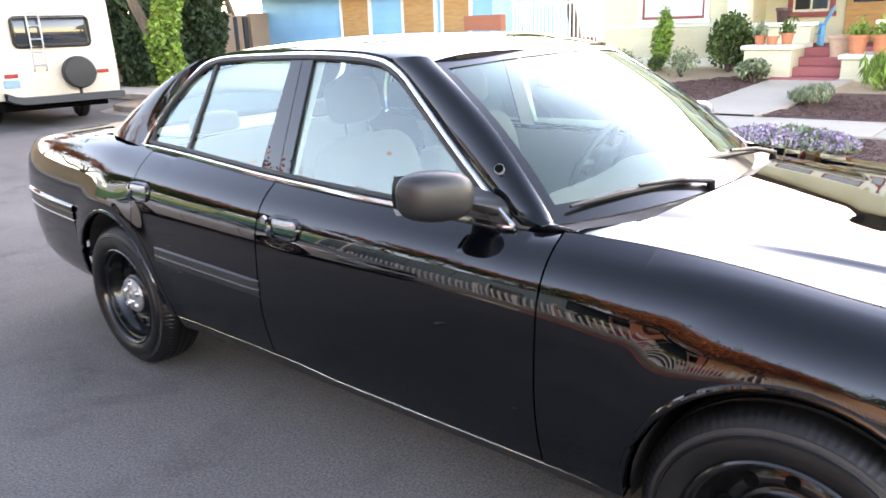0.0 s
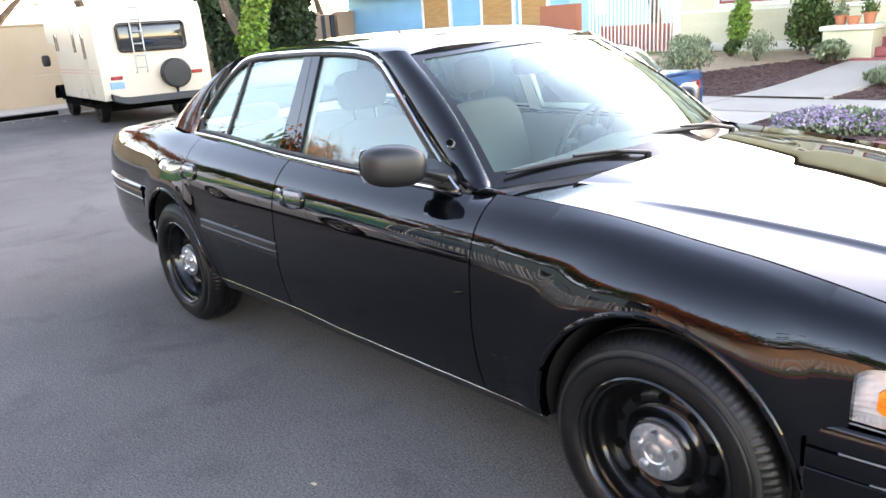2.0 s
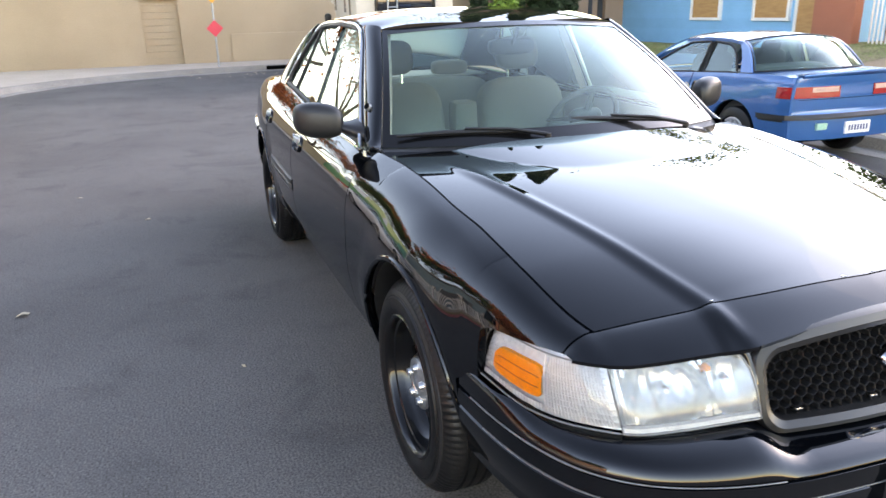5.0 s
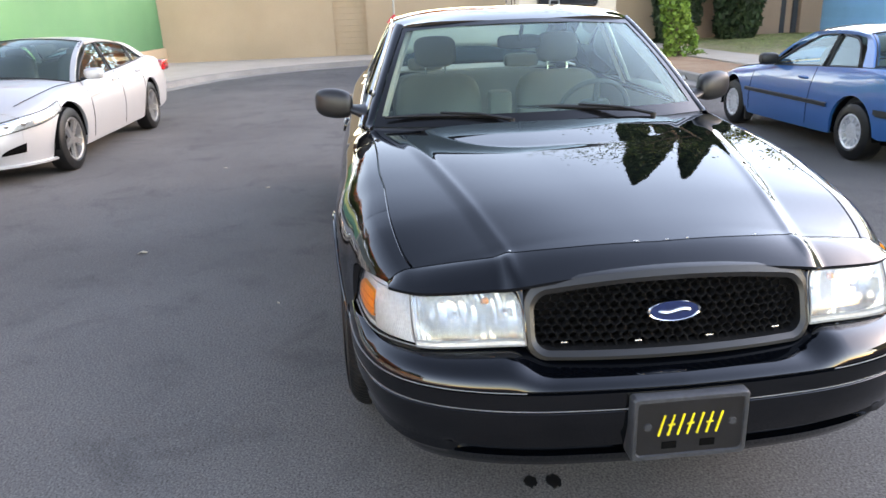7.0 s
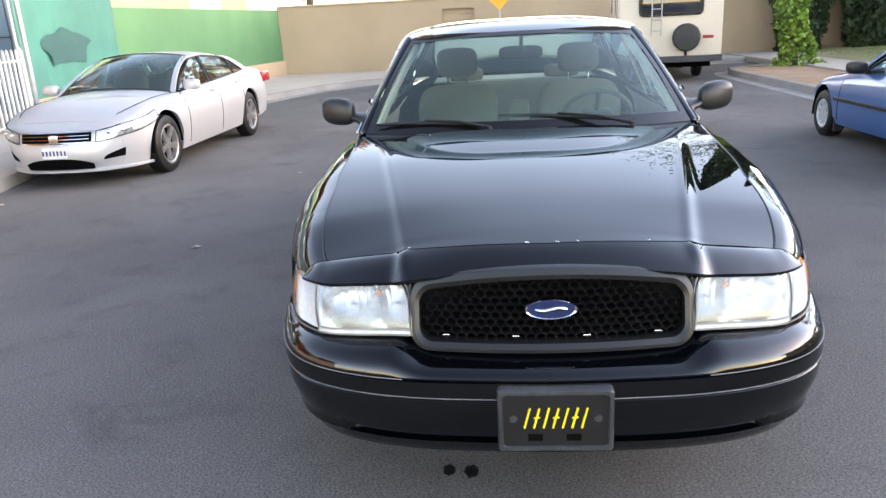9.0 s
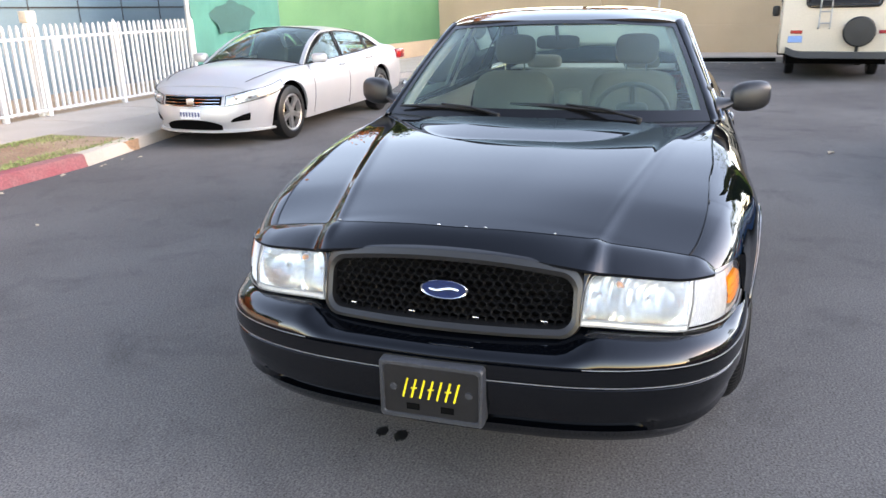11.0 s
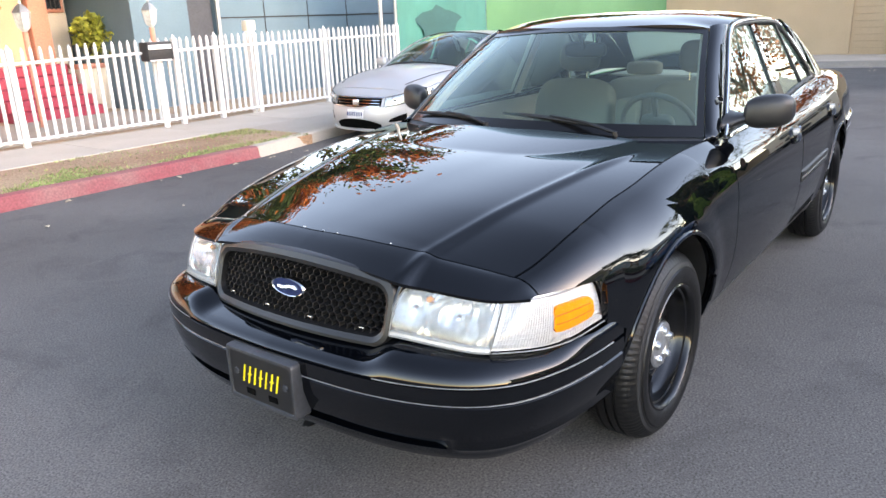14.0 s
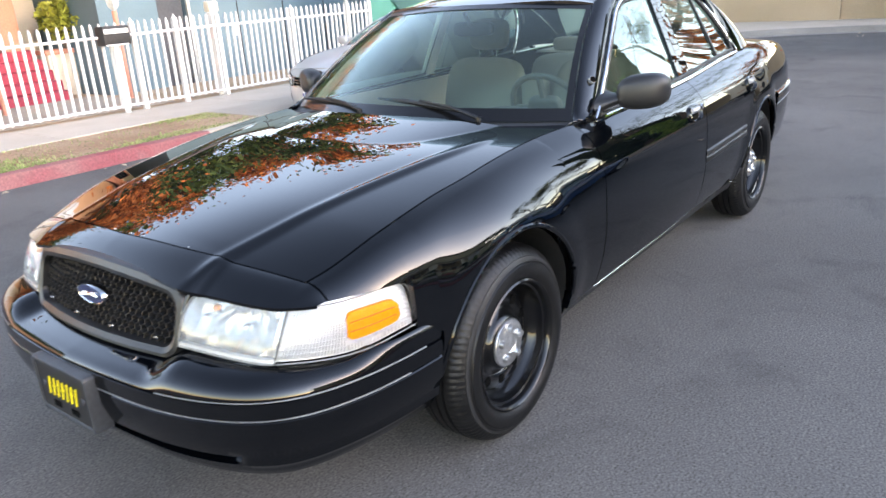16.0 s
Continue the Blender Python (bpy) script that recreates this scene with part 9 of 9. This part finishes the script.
part("number_plate", bm, M["sign_blue"], rv, "blue number plate")
bm = B()
rows = [[(-0.02, y, z0 + dz), (-0.20 - 0.02 * (1 - (y / 1.1) ** 2), y, z0 + dz), (-0.22 - 0.02 * (1 - (y / 1.1) ** 2), y, z0 - 0.12 + dz), (-0.02, y, z0 - 0.14 + dz)] for y, z0, dz in [(y, 0.56, 0.10 * smooth(0.7, 1.0, y)) for y in lin(-1.05, 0.95, 14)]]
loft(bm, rows, closed_v=True)
part("rear_bumper", bm, M["black_trim"], rv, "bent black rear step bumper")
# left side details: y = +W_ is the side away from the kerb
for nm, x0, x1, z0, z1 in (("side_window", 0.75, 0.98, 1.30, 1.85), ("side_window", 1.55, 1.75, 1.45, 1.92), ("side_window", 3.2, 3.5, 1.5, 1.85)):
    bm = B()
    box(bm, x0, x1, W_ - 0.01, W_ + 0.008, z0, z1, 0.02)
    part(nm, bm, M["window_dark"], rv)
bm = B()
box(bm, 0.68, 1.28, W_ - 0.012, W_ + 0.006, 0.62, 1.98, 0.02)
part("coach_door", bm, M["rv_cream"], rv)
for z in (1.10, 1.04):
    bm = B()
    box(bm, 0.05, 3.4, W_ - 0.01, W_ + 0.004, z - 0.012, z + 0.012)
    part("stripe", bm, M["stripe_pink"], rv)
for x in (1.55, 4.35):
    for s in (-1, 1):
        bm = B()
        lathe(bm, [(0.15, -0.08), (0.29, -0.09), (0.32, -0.06), (0.32, 0.06), (0.29, 0.09), (0.2, 0.08), (0.18, 0.03), (0.001, 0.03)], 28, "y", (x, s * 0.80, 0.32), s)
        part("wheel", bm, M["rubber"], rv)
        bm = B()
        rows = [[(x + 0.40 * math.cos(math.pi * i / 10), s * (W_ + 0.004), 0.42 + 0.32 * math.sin(math.pi * i / 10)), (x + 0.40 * math.cos(math.pi * i / 10), s * 0.6, 0.42 + 0.32 * math.sin(math.pi * i / 10))] for i in range(11)]
        loft(bm, rows)
        part("wheel_well", bm, M["dark_gap"], rv)
bm = B()
box(bm, 0.3, 4.6, -0.9, 0.9, 0.30, 0.53)
part("chassis", bm, M["dark_gap"], rv)
bm = B()
box(bm, 1.5, 2.1, -0.35, 0.35, 2.31, 2.50, 0.06)
part("roof_unit", bm, M["white_paint"], rv)
bm = B()
tube(bm, [(0.4, W_ - 0.15, 2.32), (0.4, W_ - 0.15, 2.44), (3.6, W_ - 0.15, 2.44), (3.6, W_ - 0.15, 2.32)], 0.015, 6)
part("roof_rail", bm, M["galv"], rv)
bm = B()
cushion(bm, pose(4.4, W_ + 0.10, 1.30), 0.05, 0.09, 0.13, 0.5, 8)
part("door_mirror", bm, M["black_trim"], rv)


# ---- small things on the road ----
def blot(name, label, cat, x, y, r, material, z=0.0, seed=1, h=0.003, squash=0.7, kind=""):
    rr3 = random.Random(seed)
    bm = B()
    n = 22
    ring = [(x + r * math.cos(2 * math.pi * i / n) * (1 + 0.18 * math.sin(3 * i * 0.57 + seed) + rr3.uniform(-0.06, 0.06)), y + squash * r * math.sin(2 * math.pi * i / n) * (1 + rr3.uniform(-0.1, 0.1))) for i in range(n)]
    prism(bm, ring, z, z + h)
    solo(name, bm, material, label, cat, kind=kind)


M["oil"] = mat("oil_stain", (0.012, 0.012, 0.012), 0.35, scale=10, fine=60)
M["leaf_dry"] = mat("dry_leaf", (0.45, 0.38, 0.28), 0.9, col2=(0.35, 0.27, 0.18), scale=20, fine=60)
blot("oil_stain", "black oil drip on the asphalt", "stain", 2.135, -0.335, 0.030, M["oil"], 0.0, 2)
blot("oil_stain", "black oil drip on the asphalt", "stain", 2.145, -0.258, 0.034, M["oil"], 0.0, 3)
rr3 = random.Random(11)


def scrap(x, y, sz, seed):
    r4 = random.Random(seed)
    bm = B()
    m = pose(x, y, 0.006, 0, 0, r4.uniform(0, 360))
    pts = [(-sz, -sz * 0.3, 0), (-sz * 0.2, -sz * 0.6, 0.3 * sz), (sz, -sz * 0.2, 0.1 * sz), (sz * 0.5, sz * 0.5, 0.5 * sz), (-sz * 0.5, sz * 0.5, 0.15 * sz)]
    bot = [bm.verts.new(m @ Vector((a, b, c - 0.004))) for a, b, c in pts]
    top = [bm.verts.new(m @ Vector((a, b, c))) for a, b, c in pts]
    bm.faces.new(top)
    bm.faces.new(bot[::-1])
    for i in range(5):
        bm.faces.new((bot[i], bot[(i + 1) % 5], top[(i + 1) % 5], top[i]))
    solo("dry_leaf", bm, M["leaf_dry"], "small dry curled leaf on the asphalt", "leaf", group="leaf litter")


for i, (x, y, sz) in enumerate(((-0.66, -2.36, 0.035), (-2.7, 4.4, 0.03), (-4.0, 2.2, 0.06), (-2.4, -1.75, 0.02), (1.2, -4.3, 0.03), (0.2, -3.9, 0.02), (-3.4, -2.3, 0.02), (2.4, 3.6, 0.02), (0.6, 2.6, 0.015), (3.1, -2.9, 0.02), (0.4, -1.35, 0.012))):
    scrap(x, y, sz, i)
for i in range(26):
    scrap(rr3.uniform(-16.8, -15.2) + 0.0, rr3.uniform(-1.0, 2.6), rr3.uniform(0.015, 0.05), 40 + i)
for i in range(24):
    scrap(rr3.uniform(-9.0, 3.0), rr3.uniform(-5.1, -4.95), rr3.uniform(0.012, 0.035), 80 + i)
